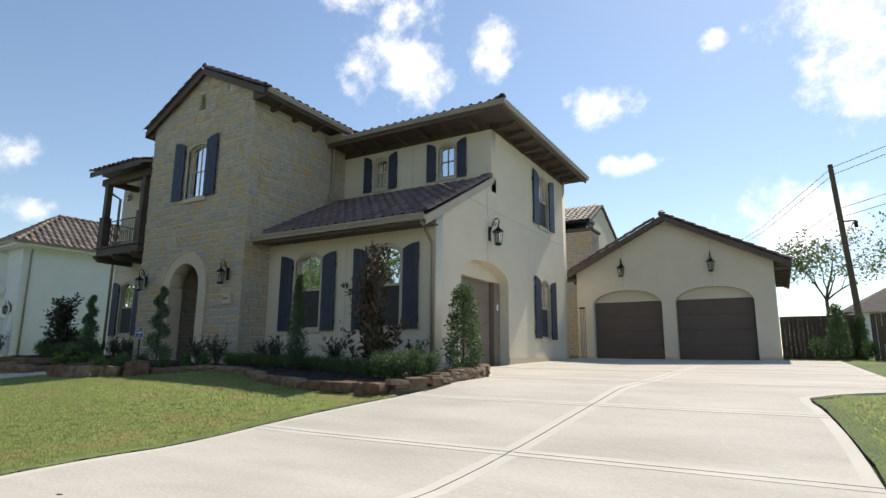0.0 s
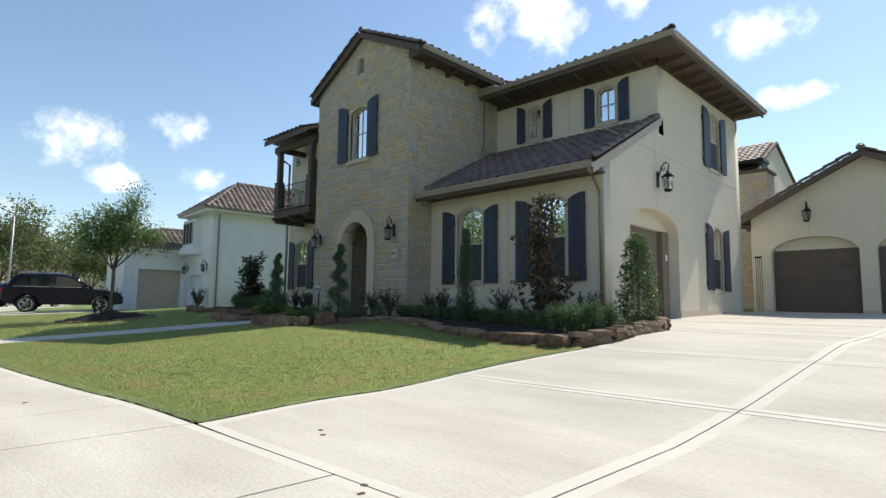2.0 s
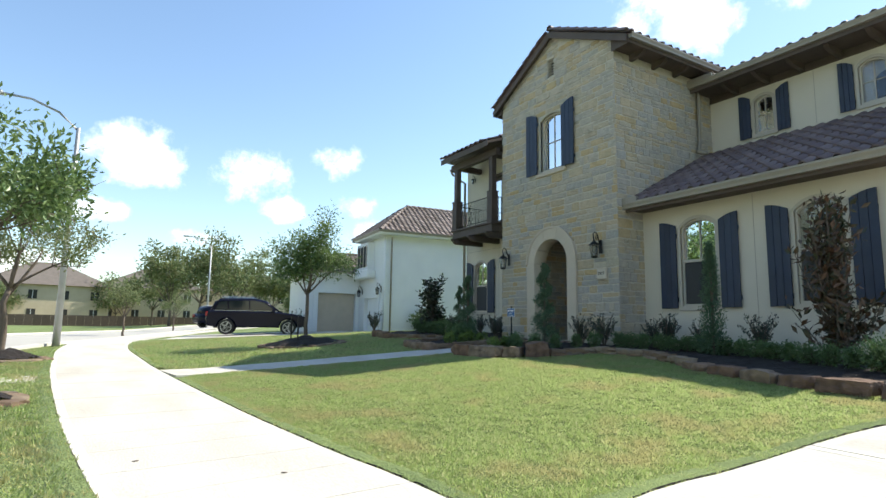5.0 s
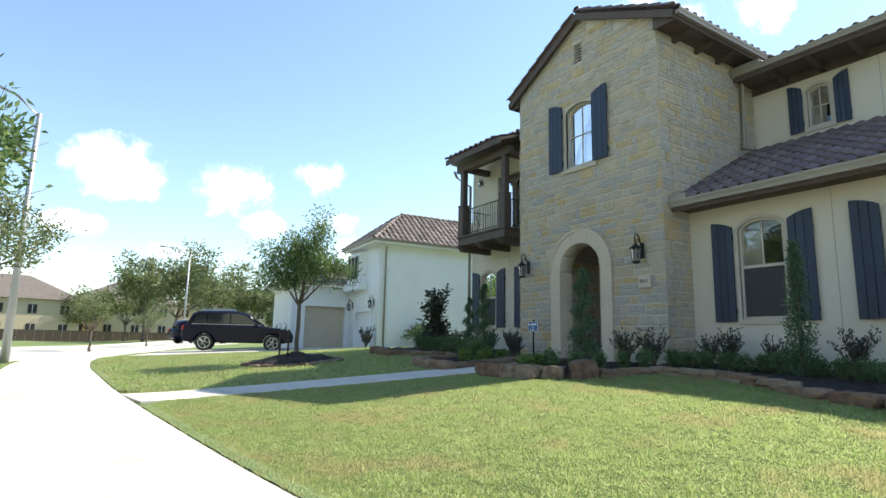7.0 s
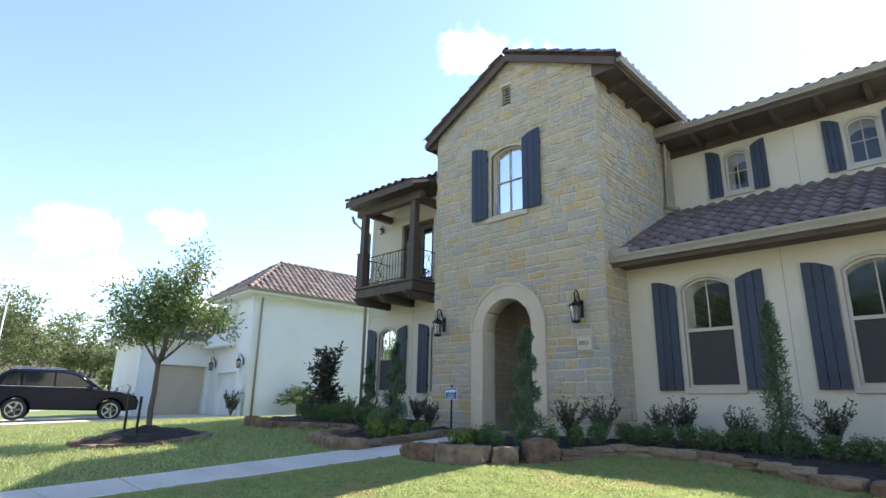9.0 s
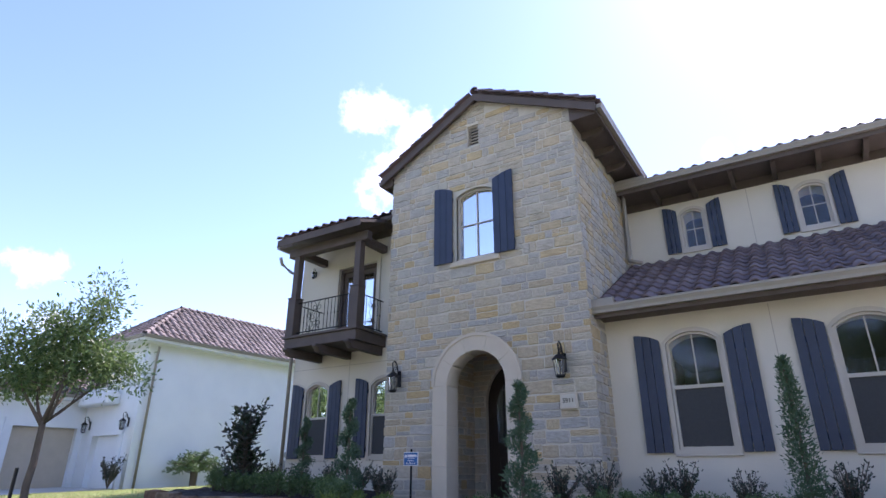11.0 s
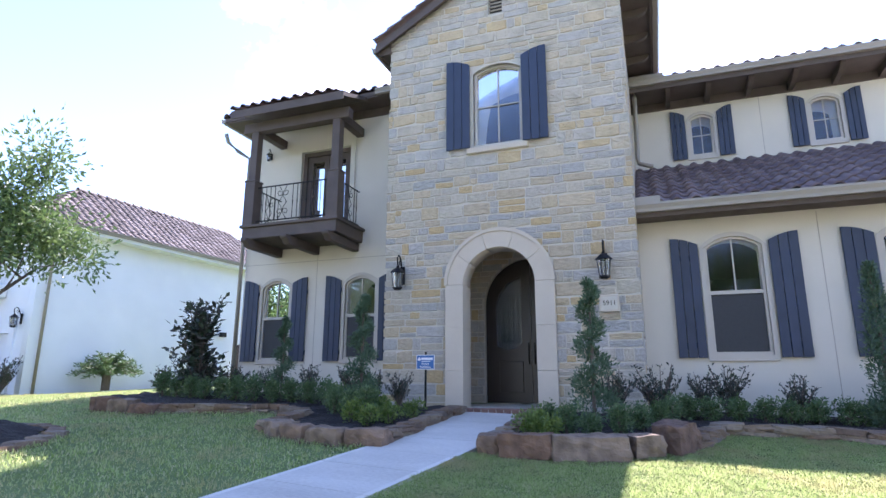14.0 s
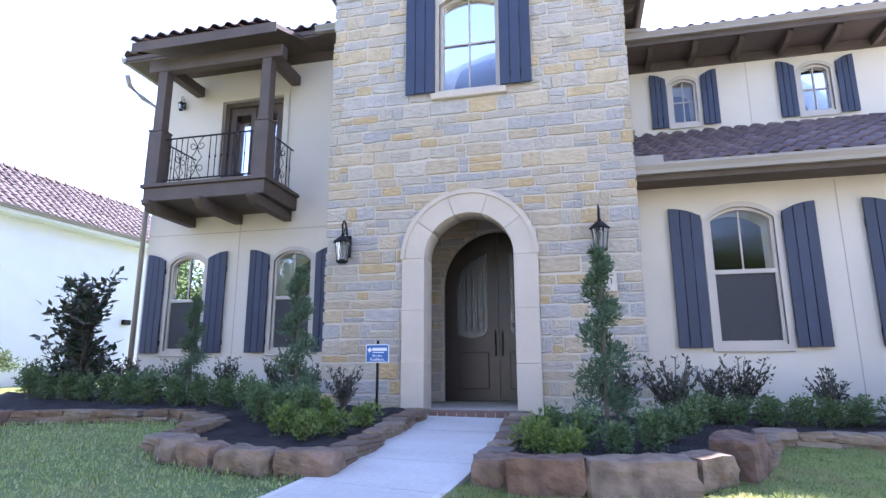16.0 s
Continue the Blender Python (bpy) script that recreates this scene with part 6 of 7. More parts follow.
    if kind == "sago":     # arching fronds
        pts = []
        for k in range(34):
            a, el = rng.uniform(0, 6.28), rng.uniform(0.3, 1.35)
            line = [Vector((math.cos(a) * math.cos(el) * q, math.sin(a) * math.cos(el) * q, 0.45 + math.sin(el) * q - 0.35 * q * q)) for q in [i / 7 for i in range(8)]]
            tube(stems, line, 0.012, 4)
            for p in line[1:]:
                for j in range(12):
                    pts.append((p + Vector((rng.gauss(0, 0.03), rng.gauss(0, 0.03), rng.gauss(0, 0.03))), Vector((rng.gauss(0, 1), rng.gauss(0, 1), 0.1)).normalized()))
        tube(stems, [(0, 0, 0), (0, 0, 0.5)], 0.12, 8)
        return leaf_mesh("foliage", pts, 0.15, LEAF_BOX, rng, 4.5, up=0.2), mesh_of(stems, "stems", (BARK,))
    if kind in ("magnolia", "darkmag"):   # upright young magnolia, leafy from the ground
        pts = []
        for k in range(38):
            a, r, h = rng.uniform(0, 6.28), rng.uniform(0.05, 0.68), rng.uniform(0.5, 2.6)
            r *= 1.0 if h < 2.0 else 0.55
            tip = Vector((r * math.cos(a), r * math.sin(a), h))
            foot = Vector((0, 0, max(0.0, h - 1.1) * 0.7))
            line = [foot.lerp(tip, q) + Vector((0, 0, -0.12 * q * (1 - q))) for q in (0, 0.33, 0.66, 1)]
            tube(stems, line, 0.01, 4, [0.016, 0.012, 0.008, 0.005])
            for j in range(42):
                q = rng.uniform(0.35, 1.05)
                pts.append((foot.lerp(tip, q) + Vector((rng.gauss(0, 0.055), rng.gauss(0, 0.055), rng.gauss(0, 0.05))), Vector((rng.gauss(0, 1), rng.gauss(0, 1), 0.4)).normalized()))
        tube(stems, [(0, 0, 0), (0.02, 0, 0.9), (0, 0.02, 1.8), (0, 0, 2.5)], 0.03, 6, [0.035, 0.028, 0.02, 0.008])
        return leaf_mesh("foliage", pts, 0.14 if kind == "magnolia" else 0.175, LEAF_MAG if kind == "magnolia" else LEAF_DARK, rng, 2.3, up=0.7), mesh_of(stems, "stem", (BARK,))
    raise ValueError(kind)


shrub_cache = {}
NAMES = {"box": ("boxwood_shrub", "small clipped green boxwood shrub in mulch", "shrub", "low hedge"), "lime": ("lime_shrub", "low lime-green leafy shrub at the bed edge", "shrub", "lime shrubs"),
         "open": ("evergreen_shrub", "loose dark green evergreen shrub with upright shoots", "shrub", "evergreen shrubs"), "cone": ("conical_shrub", "dense dark green conical shrub in mulch", "shrub", "conical shrubs"),
         "spiral": ("spiral_topiary", "grey-green juniper clipped into a spiral", "topiary", "spiral topiaries"), "pencil": ("juniper_cone", "slim grey-green juniper cone against the wall", "topiary", "junipers"),
         "magnolia": ("magnolia", "upright young magnolia with bronze and dark green leaves", "tree", "magnolias"), "darkmag": ("magnolia", "dark-leaved young magnolia at the house corner", "tree", "magnolias"),
         "sago": ("palm_shrub", "spreading green palm-like shrub by the white wall", "shrub", "palm shrubs")}


def plant(kind, x, y, scale=1.0, variant=0, z=None, sz=None):
    key = (kind, variant)
    if key not in shrub_cache:
        shrub_cache[key] = shrub_mesh(kind, variant * 17 + len(kind))
    leaves, stems = shrub_cache[key]
    name, label, cat, group = NAMES[kind]
    m = pose(x, y, (ground_z(x, y) + 0.05) if z is None else z, 0, 0, (x * 97 + y * 53) % 360) @ Matrix.Diagonal((scale, scale, sz or scale, 1))
    t = thing(name, m, label, cat, group)
    for n, me_ in (("foliage", leaves), ("stem", stems)):
        o = new(n, me_)
        o.parent = t
        if n == "stem":
            tagged(o, kind="stuff")
    return t


rng = random.Random(11)
# low hedge rows
for x, y in [(-10.95 + i * 0.32, 9.9 - 0.05 * math.sin(i)) for i in range(8)] + [(-8.42 + i * 0.33, 9.85 - 0.107 * i) for i in range(10)]:
    plant("box", x, y, rng.uniform(0.9, 1.1), rng.randrange(3), sz=rng.uniform(0.7, 0.82))
for x, y in [(-12.35, 8.0), (-12.05, 7.85), (-11.75, 8.1), (-11.5, 8.5), (-11.3, 8.9), (-12.6, 8.25), (-11.15, 9.3)]:
    plant("box", x, y, rng.uniform(0.72, 0.9), rng.randrange(3))
for x, y in [(-5.75, 9.0), (-5.4, 8.95), (-5.05, 9.0), (-4.85, 9.3), (-5.3, 9.35)]:
    plant("box", x, y, rng.uniform(1.05, 1.3), rng.randrange(3))
for x, y in [(-16.7 - i * 0.42, 9.75 + 0.05 * i) for i in range(11)] + [(-15.2, 8.4), (-15.55, 8.55), (-15.9, 8.7), (-16.2, 9.2)]:
    plant("box", x, y, rng.uniform(0.95, 1.25), rng.randrange(3))
for x, y in [(-12.72, 7.75), (-12.78, 8.1), (-12.5, 7.6)]:
    plant("lime", x, y, rng.uniform(0.75, 0.9), rng.randrange(2))
for x, y in [(-14.75, 8.2), (-14.95, 7.95), (-14.6, 8.7), (-15.3, 8.1), (-15.0, 8.6)]:
    plant("lime", x, y, rng.uniform(0.7, 0.9), rng.randrange(2))
for x, y in [(-11.9, 9.65), (-11.3, 9.75), (-10.68, 10.6), (-9.42, 10.55), (-8.2, 10.5), (-5.9, 10.4), (-10.35, 10.7), (-15.3, 9.7), (-16.2, 10.6), (-16.9, 10.9), (-18.8, 11.0), (-19.8, 11.1), (-20.6, 10.9), (-17.9, 11.0), (-21.3, 10.6)]:
    plant("open", x, y, rng.uniform(0.85, 1.1), rng.randrange(3))
plant("spiral", -12.09, 8.69, 1.05, 0)
plant("spiral", -15.6, 8.95, 1.0, 1)
plant("spiral", -17.95, 10.2, 0.88, 2)
plant("pencil", -8.62, 9.7, 1.1, 0)
plant("cone", -5.2, 11.15, 1.1, 0, sz=1.0)
plant("sago", -27.75, 14.6, 1.05, 0)
plant("magnolia", -6.6, 9.75, 1.0, 0)
plant("darkmag", -20.3, 10.6, 1.0, 1, sz=0.8)
plant("open", -28.75, 12.1, 1.5, 1)
plant("open", -32.6, 9.2, 1.7, 2)
plant("cone", 2.35, 24.3, 1.0, 0)
plant("cone", 3.1, 25.4, 0.8, 0)
plant("box", 1.7, 24.0, 1.6, 1)
plant("box", 3.2, 24.0, 1.4, 2)


def limb(bm, p, d, length, r, rng, depth, tips, bend=0.25):
    """A tapering limb that forks; collects the ends of its twigs."""
    pts, rad = [Vector(p)], [r]
    d = Vector(d).normalized()
    n = 4
    for i in range(n):
        d = (d + Vector((rng.gauss(0, bend), rng.gauss(0, bend), rng.gauss(0.06, bend * 0.6))) * 0.5).normalized()
        pts.append(pts[-1] + d * length / n)
        rad.append(r * (1 - 0.55 * (i + 1) / n))
    tube(bm, pts, r, 6 if depth > 1 else 4, rad)
    if depth == 0:
        tips.append((pts[-1], d))
        tips.append((pts[2], d))
        return
    for k in range(rng.choice((2, 3, 3)) if depth < 3 else 4):
        q = rng.choice(pts[2:])
        nd = (d + Vector((rng.gauss(0, 0.75), rng.gauss(0, 0.75), rng.gauss(0.15, 0.45)))).normalized()
        limb(bm, q, nd, length * rng.uniform(0.6, 0.8), rad[-1] * 0.9, rng, depth - 1, tips, bend)
    tips.append((pts[-1], d))


def tree(name, x, y, height, trunk, radius, seed, mat, leaf=0.09, count=9000, label="", lean=(0, 0), z=None, depth=3, group="trees", clump=0.34, aspect=2.4):
    """A young tree: trunk, forking limbs, and a crown of leaf clumps at the twig ends."""
    rng = random.Random(seed)
    z0 = ground_z(x, y) if z is None else z
    t = thing(name, (x, y, z0), label, "tree", group)
    bm, tips = bmesh.new(), []
    top = Vector((x + lean[0], y + lean[1], z0 + trunk))
    base = Vector((x, y, z0 - 0.05))
    r0 = height * 0.013 + 0.015
    pts = [base.lerp(top, i / 5) + Vector((rng.gauss(0, 0.02), rng.gauss(0, 0.02), 0)) for i in range(6)]
    tube(bm, pts, r0, 8, [r0 * 1.35] + [r0 * (1 - 0.25 * i / 5) for i in range(1, 6)])
    span = height - trunk
    for k in range(5):
        a = k * 1.257 + rng.uniform(-0.3, 0.3)
        limb(bm, pts[-1] - Vector((0, 0, 0.15 * rng.random())), (math.cos(a) * 0.75, math.sin(a) * 0.75, 0.75), span * 0.40, r0 * 0.5, rng, depth - 1, tips)
    limb(bm, pts[-1], (0.05, 0.05, 1), span * 0.5, r0 * 0.6, rng, depth - 1, tips)
    part("trunk", bm, BARK, t, "grey-brown trunk and limbs", smooth=True)
    ctr = Vector((top.x, top.y, z0 + trunk + span * 0.5))
    clumps = []
    for p, d in tips:
        v = p - ctr
        q = math.sqrt((v.x / radius) ** 2 + (v.y / radius) ** 2 + (v.z / (span * 0.55)) ** 2)
        if q > 1:
            p = ctr + v / q * rng.uniform(0.8, 1.05)
        clumps.append(p)
    while len(clumps) < 70:
        dd = Vector((rng.gauss(0, 1), rng.gauss(0, 1), rng.gauss(0, 1))).normalized() * rng.uniform(0.5, 1.0)
        clumps.append(ctr + Vector((dd.x * radius, dd.y * radius, dd.z * span * 0.5)))
    pl = []
    per = max(6, count // len(clumps))
    for i, c in enumerate(clumps):
        s = radius * clump * rng.uniform(0.55, 1.1)
        pl += blob_points(rng, per, c, (s, s, s * 0.75), 0.15, 0.4, seed + i)
    part("crown", leaf_mesh("crown", pl, leaf, mat, rng, aspect, up=0.2), mat, t)
    return t


tree("oak_tree", -19.3, 5.5, 3.95, 1.6, 1.65, 3, LEAF_OAK, 0.085, 12500, "young live oak with rounded crown in a mulch ring", clump=0.30)
ring_bed(-19.35, 5.45, 1.2, 1)
stakes = thing("tree_stakes", (-19.35, 5.4, 0.4), "green metal stakes beside the young tree", "stake")
for dx in (-0.32, 0.36):
    part("stake", boxes((-19.35 + dx - 0.02, -19.35 + dx + 0.02, 5.15, 5.19, 0.3, 1.35)), IRON, stakes)
tree("oak_tree", -11.2, -1.75, 4.7, 1.7, 1.45, 8, LEAF_OAK, 0.09, 12000, "young street oak with dense small leaves", group="street trees", clump=0.30)
ring_bed(-11.0, -1.55, 0.8, 2)
tree("oak_tree", -17.9, -1.7, 4.6, 1.6, 1.6, 15, LEAF_FAR, 0.09, 8000, "slender street tree with thin pale foliage", group="street trees", clump=0.26)
ring_bed(-17.9, -1.6, 0.7, 3)
tree("sapling", -38.0, 1.4, 3.6, 1.1, 0.9, 21, LEAF_FAR, 0.1, 3000, "staked sapling beside the pavement", group="saplings", clump=0.3)
tree("sapling", -50.0, 5.2, 3.8, 1.0, 1.0, 22, LEAF_FAR, 0.1, 3000, "staked sapling beside the pavement", group="saplings", clump=0.3)
# trees across the street, mirrored in the windows
for i, (x, y, h) in enumerate([(-27, -19, 13), (-20, -18, 14), (-13, -19, 13.5), (-6, -18, 14), (2, -20, 14), (-33, -17, 13), (-37, -20, 14), (-40.5, -18, 13), (-44, -19, 14), (-47.5, -18, 13.5), (-53, -18, 13), (-59.5, -17, 14), (-67, -16, 13)]):
    tree("street_oak", x, y, h, 2.6, 3.9, 60 + i, LEAF_OAK, 0.36, 4500, "full green oak across the street", group="trees across the street", clump=0.33)

# ---- things in the garden ----
sg = thing("yard_sign", (-14.95, 10.0, 0.75), "small blue and white yard sign on a dark stake", "sign")
msg = Matrix.Translation((-0.23, 0, -0.07)) @ front(10.0)
part("stake", boxes((-14.735, -14.705, 0.7, 1.78, -0.012, 0.012), m=msg), IRON, sg)
mb = msg @ Matrix.Translation((-14.72, 1.62, 0)) @ Matrix.Scale(0.78, 4) @ Matrix.Translation((14.72, -1.62, 0))
part("board", boxes((-14.93, -14.51, 1.45, 1.76, 0.016, 0.024), m=mb), SIGN_WHITE, sg)
part("field", boxes((-14.915, -14.525, 1.465, 1.745, 0.0245, 0.027), m=mb), SIGN_BLUE, sg)
part("logo_bar", boxes((-14.81, -14.55, 1.65, 1.70, 0.0275, 0.029), (-14.80, -14.60, 1.615, 1.63, 0.0275, 0.029), m=mb), SIGN_WHITE, sg)
part("logo_mark", boxes((-0.032, 0.032, -0.032, 0.032, 0.0275, 0.029), m=mb @ Matrix.Translation((-14.86, 1.665, 0)) @ Matrix.Rotation(radians(45), 4, "Z")), SIGN_WHITE, sg)
lettering("Private\nResidence", mb @ Matrix.Translation((-14.72, 1.535, 0.0285)), 0.062, SIGN_WHITE, sg)
tagged(part("hose_bib", tube(bmesh.new(), [(-7.02, F_LOW + 0.01, 1.42), (-7.02, F_LOW - 0.06, 1.42), (-7.02, F_LOW - 0.08, 1.36)], 0.02, 6), GALV), "small metal hose tap on the stucco wall", "tap")


def street_lamp(x, y, h, arm, z):
    """A galvanised street lamp: tapering pole, curved arm, lamp head."""
    s = thing("street_lamp", (x, y, z), "tall galvanised street lamp with a curved arm", "street lamp", "street lamps")
    part("pole", tube(bmesh.new(), [(x, y, z - 0.1), (x, y, z + h * 0.5), (x, y, z + h)], 0.09, 8, [0.11, 0.08, 0.06]), GALV, s, smooth=True)
    ax, ay = arm
    part("arm", tube(bmesh.new(), [(x, y, z + h - 0.1), (x + ax * 0.25, y + ay * 0.25, z + h + 0.45), (x + ax * 0.6, y + ay * 0.6, z + h + 0.8), (x + ax, y + ay, z + h + 0.9)], 0.04, 6), GALV, s, smooth=True)
    part("lamp_head", boxes((-0.15, 0.35, -0.12, 0.12, -0.06, 0.06), m=pose(x + ax, y + ay, z + h + 0.9, 0, 0, math.degrees(math.atan2(ay, ax))), bevel=0.03), GALV, s)


street_lamp(-23.2, -0.95, 6.9, (-0.6, -2.2), 0.3)
street_lamp(-58, 8.8, 7.5, (-1.0, -2.0), 0.6)


def suv(x, y, yaw, z):
    """A dark SUV: body, glasshouse, wheels, lamps; nose along local x."""
    m = pose(x, y, z, 0, 0, yaw)
    c = thing("parked_car", m, "dark navy SUV parked on the neighbouring driveway", "car")
    body = [(-2.3, 0.42), (-2.38, 0.75), (-2.33, 1.05), (-2.2, 1.16), (1.0, 1.12), (1.75, 1.04), (2.25, 0.92), (2.38, 0.7), (2.34, 0.42), (1.9, 0.36)]
    body += [(1.46 + 0.42 * math.cos(a), 0.36 + 0.42 * math.sin(a)) for a in [math.pi * i / 8 for i in range(9)]]
    body += [(-1.43 + 0.42 * math.cos(a), 0.36 + 0.42 * math.sin(a)) for a in [math.pi * i / 8 for i in range(9)]]
    mm_ = m @ Matrix(((1, 0, 0, 0), (0, 0, -1, 0), (0, 1, 0, 0), (0, 0, 0, 1)))
    part("body", prism(body, [], 1.86, mm_, bevel=0.06), CARPAINT, c)
    cab = [(-2.22, 1.12), (-2.02, 1.58), (-1.75, 1.74), (-0.2, 1.78), (0.35, 1.68), (1.15, 1.1)]
    part("cabin", prism(cab, [], 1.5, mm_, bevel=0.1), CARPAINT, c)
    for s in (-1, 1):
        for q in ([(-1.95, 1.2), (-1.82, 1.56), (-1.45, 1.62), (-1.4, 1.2)], [(-1.33, 1.2), (-1.36, 1.63), (-0.45, 1.66), (-0.42, 1.19)], [(-0.36, 1.19), (-0.39, 1.66), (-0.1, 1.65), (0.25, 1.57), (0.85, 1.17)]):
            part("side_window", prism(q, [], 0.02, mm_ @ Matrix.Translation((0, 0, s * 0.752))), CARGLASS, c)
        part("chrome_strip", boxes((-2.0, 0.95, s * 0.762 - 0.01, s * 0.762 + 0.01, 1.155, 1.175), m=m), ALLOY, c)
        part("roof_rail", tube(bmesh.new(), [m @ Vector((-1.7, s * 0.62, 1.76)), m @ Vector((-1.6, s * 0.62, 1.82)), m @ Vector((-0.3, s * 0.62, 1.84)), m @ Vector((-0.15, s * 0.62, 1.78))], 0.018, 6), ALLOY, c)
        part("tail_lamp", boxes((-2.375, -2.2, s * 0.78 - 0.13, s * 0.78 + 0.13, 0.86, 1.08), m=m, bevel=0.03), REDLENS, c)
        part("headlamp", boxes((2.05, 2.26, s * 0.72 - 0.16, s * 0.72 + 0.16, 0.74, 0.9), m=m, bevel=0.04), ALLOY, c)
        part("mirror", boxes((0.62, 0.8, s * 0.98 - 0.11, s * 0.98 + 0.11, 1.08, 1.24), m=m, bevel=0.04), CARPAINT, c)
        for wx_ in (1.46, -1.43):
            wm = m @ Matrix.Translation((wx_, s * 0.82, 0.37)) @ Matrix.Rotation(radians(-90 * s), 4, "X")
            w = part("wheel", lathe(bmesh.new(), [(0.25, -0.11), (0.35, -0.11), (0.37, -0.06), (0.37, 0.07), (0.345, 0.11), (0.25, 0.1)], 20, wm), TYRE, c)
            bm = lathe(bmesh.new(), [(0.25, 0.04), (0.26, 0.105), (0.235, 0.105), (0.23, 0.05)], 20, wm)
            for k in range(5):
                box(bm, 0.03, 0.245, -0.035, 0.035, 0.06, 0.1, m=wm @ Matrix.Rotation(2 * math.pi * k / 5, 4, "Z"))
            part("rim", bm, ALLOY, w)


suv(-31.7, 7.05, 75, ground_z(-31.7, 7.05) + 0.03)
suv(-52.0, 9.2, 120, ground_z(-52, 9.2) + 0.02)

# fence, pole and roofs beyond the garage
bf = thing("fence", (3, 25, 0.9), "dark weathered board fence beside the garage", "fence", "fences")
for i in range(18):
    part("board", boxes((0.66 + i * 0.145, 0.8035 + i * 0.145, 25.6, 25.625, 0.8, 2.6), bevel=0.003), FENCE, bf)
for i in range(60):
    part("board", boxes((3.3 + i * 0.145, 3.4435 + i * 0.145, 24.3 - i * 0.09, 24.325 - i * 0.09, 0.6, 2.55), bevel=0.003), FENCE, bf)
for z in (1.0, 2.3):
    part("rail", boxes((0.66, 3.2, 25.626, 25.67, z, z + 0.09)), FENCE, bf)
pole = thing("utility_pole", (5.2, 45, 1.5), "tall leaning timber utility pole with wires", "utility pole")
part("pole", tube(bmesh.new(), [(5.2, 45, 1.0), (4.5, 45, 13.9)], 0.16, 8, [0.2, 0.15]), POLEWOOD, pole)
part("bracket", boxes((4.6, 5.5, 44.9, 45.0, 9.9, 9.98), (5.4, 5.6, 44.85, 45.05, 9.5, 9.9)), IRON, pole)
for i, zz in enumerate((13.7, 13.2, 10.8, 10.2)):
    part("wire", tube(bmesh.new(), [(4.6, 45, zz), (12, 38, zz + 0.6), (22, 28, zz + 2.5), (40, 10, zz + 6)], 0.018, 4), IRON, pole)
    part("wire", tube(bmesh.new(), [(4.6, 45, zz), (0, 60, zz - 0.6), (-8, 85, zz)], 0.018, 4), IRON, pole)


def far_house(x, y, yaw, w, d, h, wallmat, label):
    z = ground_z(x, y)
    m = pose(x, y, z, 0, 0, yaw)
    t = thing("distant_house", m, label, "house", "distant houses")
    part("wall", boxes((-w / 2, w / 2, -d / 2, d / 2, -0.5, h), m=m), wallmat, t)
    bm = bmesh.new()
    o, rz = 0.6, h + min(w, d) * 0.32
    b = [bm.verts.new(m @ Vector(p)) for p in ((-w / 2 - o, -d / 2 - o, h), (w / 2 + o, -d / 2 - o, h), (w / 2 + o, d / 2 + o, h), (-w / 2 - o, d / 2 + o, h))]
    k = max(0.0, (w - d) / 2)
    a = [bm.verts.new(m @ Vector((-k, 0, rz))), bm.verts.new(m @ Vector((k + 0.01, 0, rz)))]
    for f in ((b[0], b[1], a[1], a[0]), (b[1], b[2], a[1]), (b[2], b[3], a[0], a[1]), (b[3], b[0], a[0]), (b[3], b[2], b[1], b[0])):
        bm.faces.new(f)
    part("roof", bm, SHINGLE, t)
    for i in range(4):
        for sgn in (-1, 1):
            u = -w / 2 + w * (i + 0.5) / 4
            for zz in ((1.0, 2.4), (3.9, 5.2)):
                if zz[1] < h:
                    y0, y1 = sorted((sgn * (d / 2 + 0.002), sgn * (d / 2 + 0.05)))
                    wn_ = part("window", boxes((u - 0.55, u + 0.55, y0, y1, *zz), m=m), UNLIT, t)
                    y0, y1 = sorted((sgn * (d / 2 + 0.051), sgn * (d / 2 + 0.09)))
                    part("frame", boxes((u - 0.03, u + 0.03, y0, y1, *zz), m=m), SIGN_WHITE, wn_)


far_house(13, 60, 5, 16, 11, 3.4, WHITE_STUCCO, "low pale house with dark hipped roof beyond the fence")
far_house(29, 56, -8, 15, 11, 3.4, WHITE_STUCCO, "low pale house with dark hipped roof beyond the fence")
for x, y, yaw, w in ((-118, 9, 80, 16), (-112, -7, 100, 16), (-105, -24, 110, 16), (-125, 27, 75, 18), (-120, 46, 60, 18)):
    far_house(x, y, yaw, w, 12, 6.0, BEIGE_WALL, "distant beige two-storey house with brown shingle roof")
ff = thing("fence", (-95, 5, 1), "distant pale board fence across the field", "fence", "fences")
for i in range(60):
    part("board", boxes((-98.0, -97.95, -40 + i * 1.0, -39.02 + i * 1.0, 0.2, 1.8)), FENCE, ff)
for i, (x, y, h, r) in enumerate([(-80, 8, 12, 3.6), (-84, 12, 13.5, 4.2), (-78, 14.5, 12, 4), (-92, 7, 10, 3.5), (-82, 21, 9, 3.5), (-76, 24, 8, 3.2), (-88, 18, 12, 4.5), (-68, 21, 5, 2.4), (-108, 3, 8, 3.5), (-104, -12, 7, 3.5), (-70, 42, 10, 4)]):
    tree("distant_tree", x, y, h, h * 0.22, r, 80 + i, LEAF_FAR, 0.42, 4200, "tall airy green tree beyond the field", group="distant trees", clump=0.36)
for i, (x, y, h, r) in enumerate([(4.5, 62, 13, 4), (12, 66, 14, 4.5), (20, 62, 11, 4)]):
    tree("distant_tree", x, y, h, h * 0.4, r, 95 + i, LEAF_FAR, 0.35, 1800, "tall thin tree behind the fence", group="distant trees", clump=0.3)

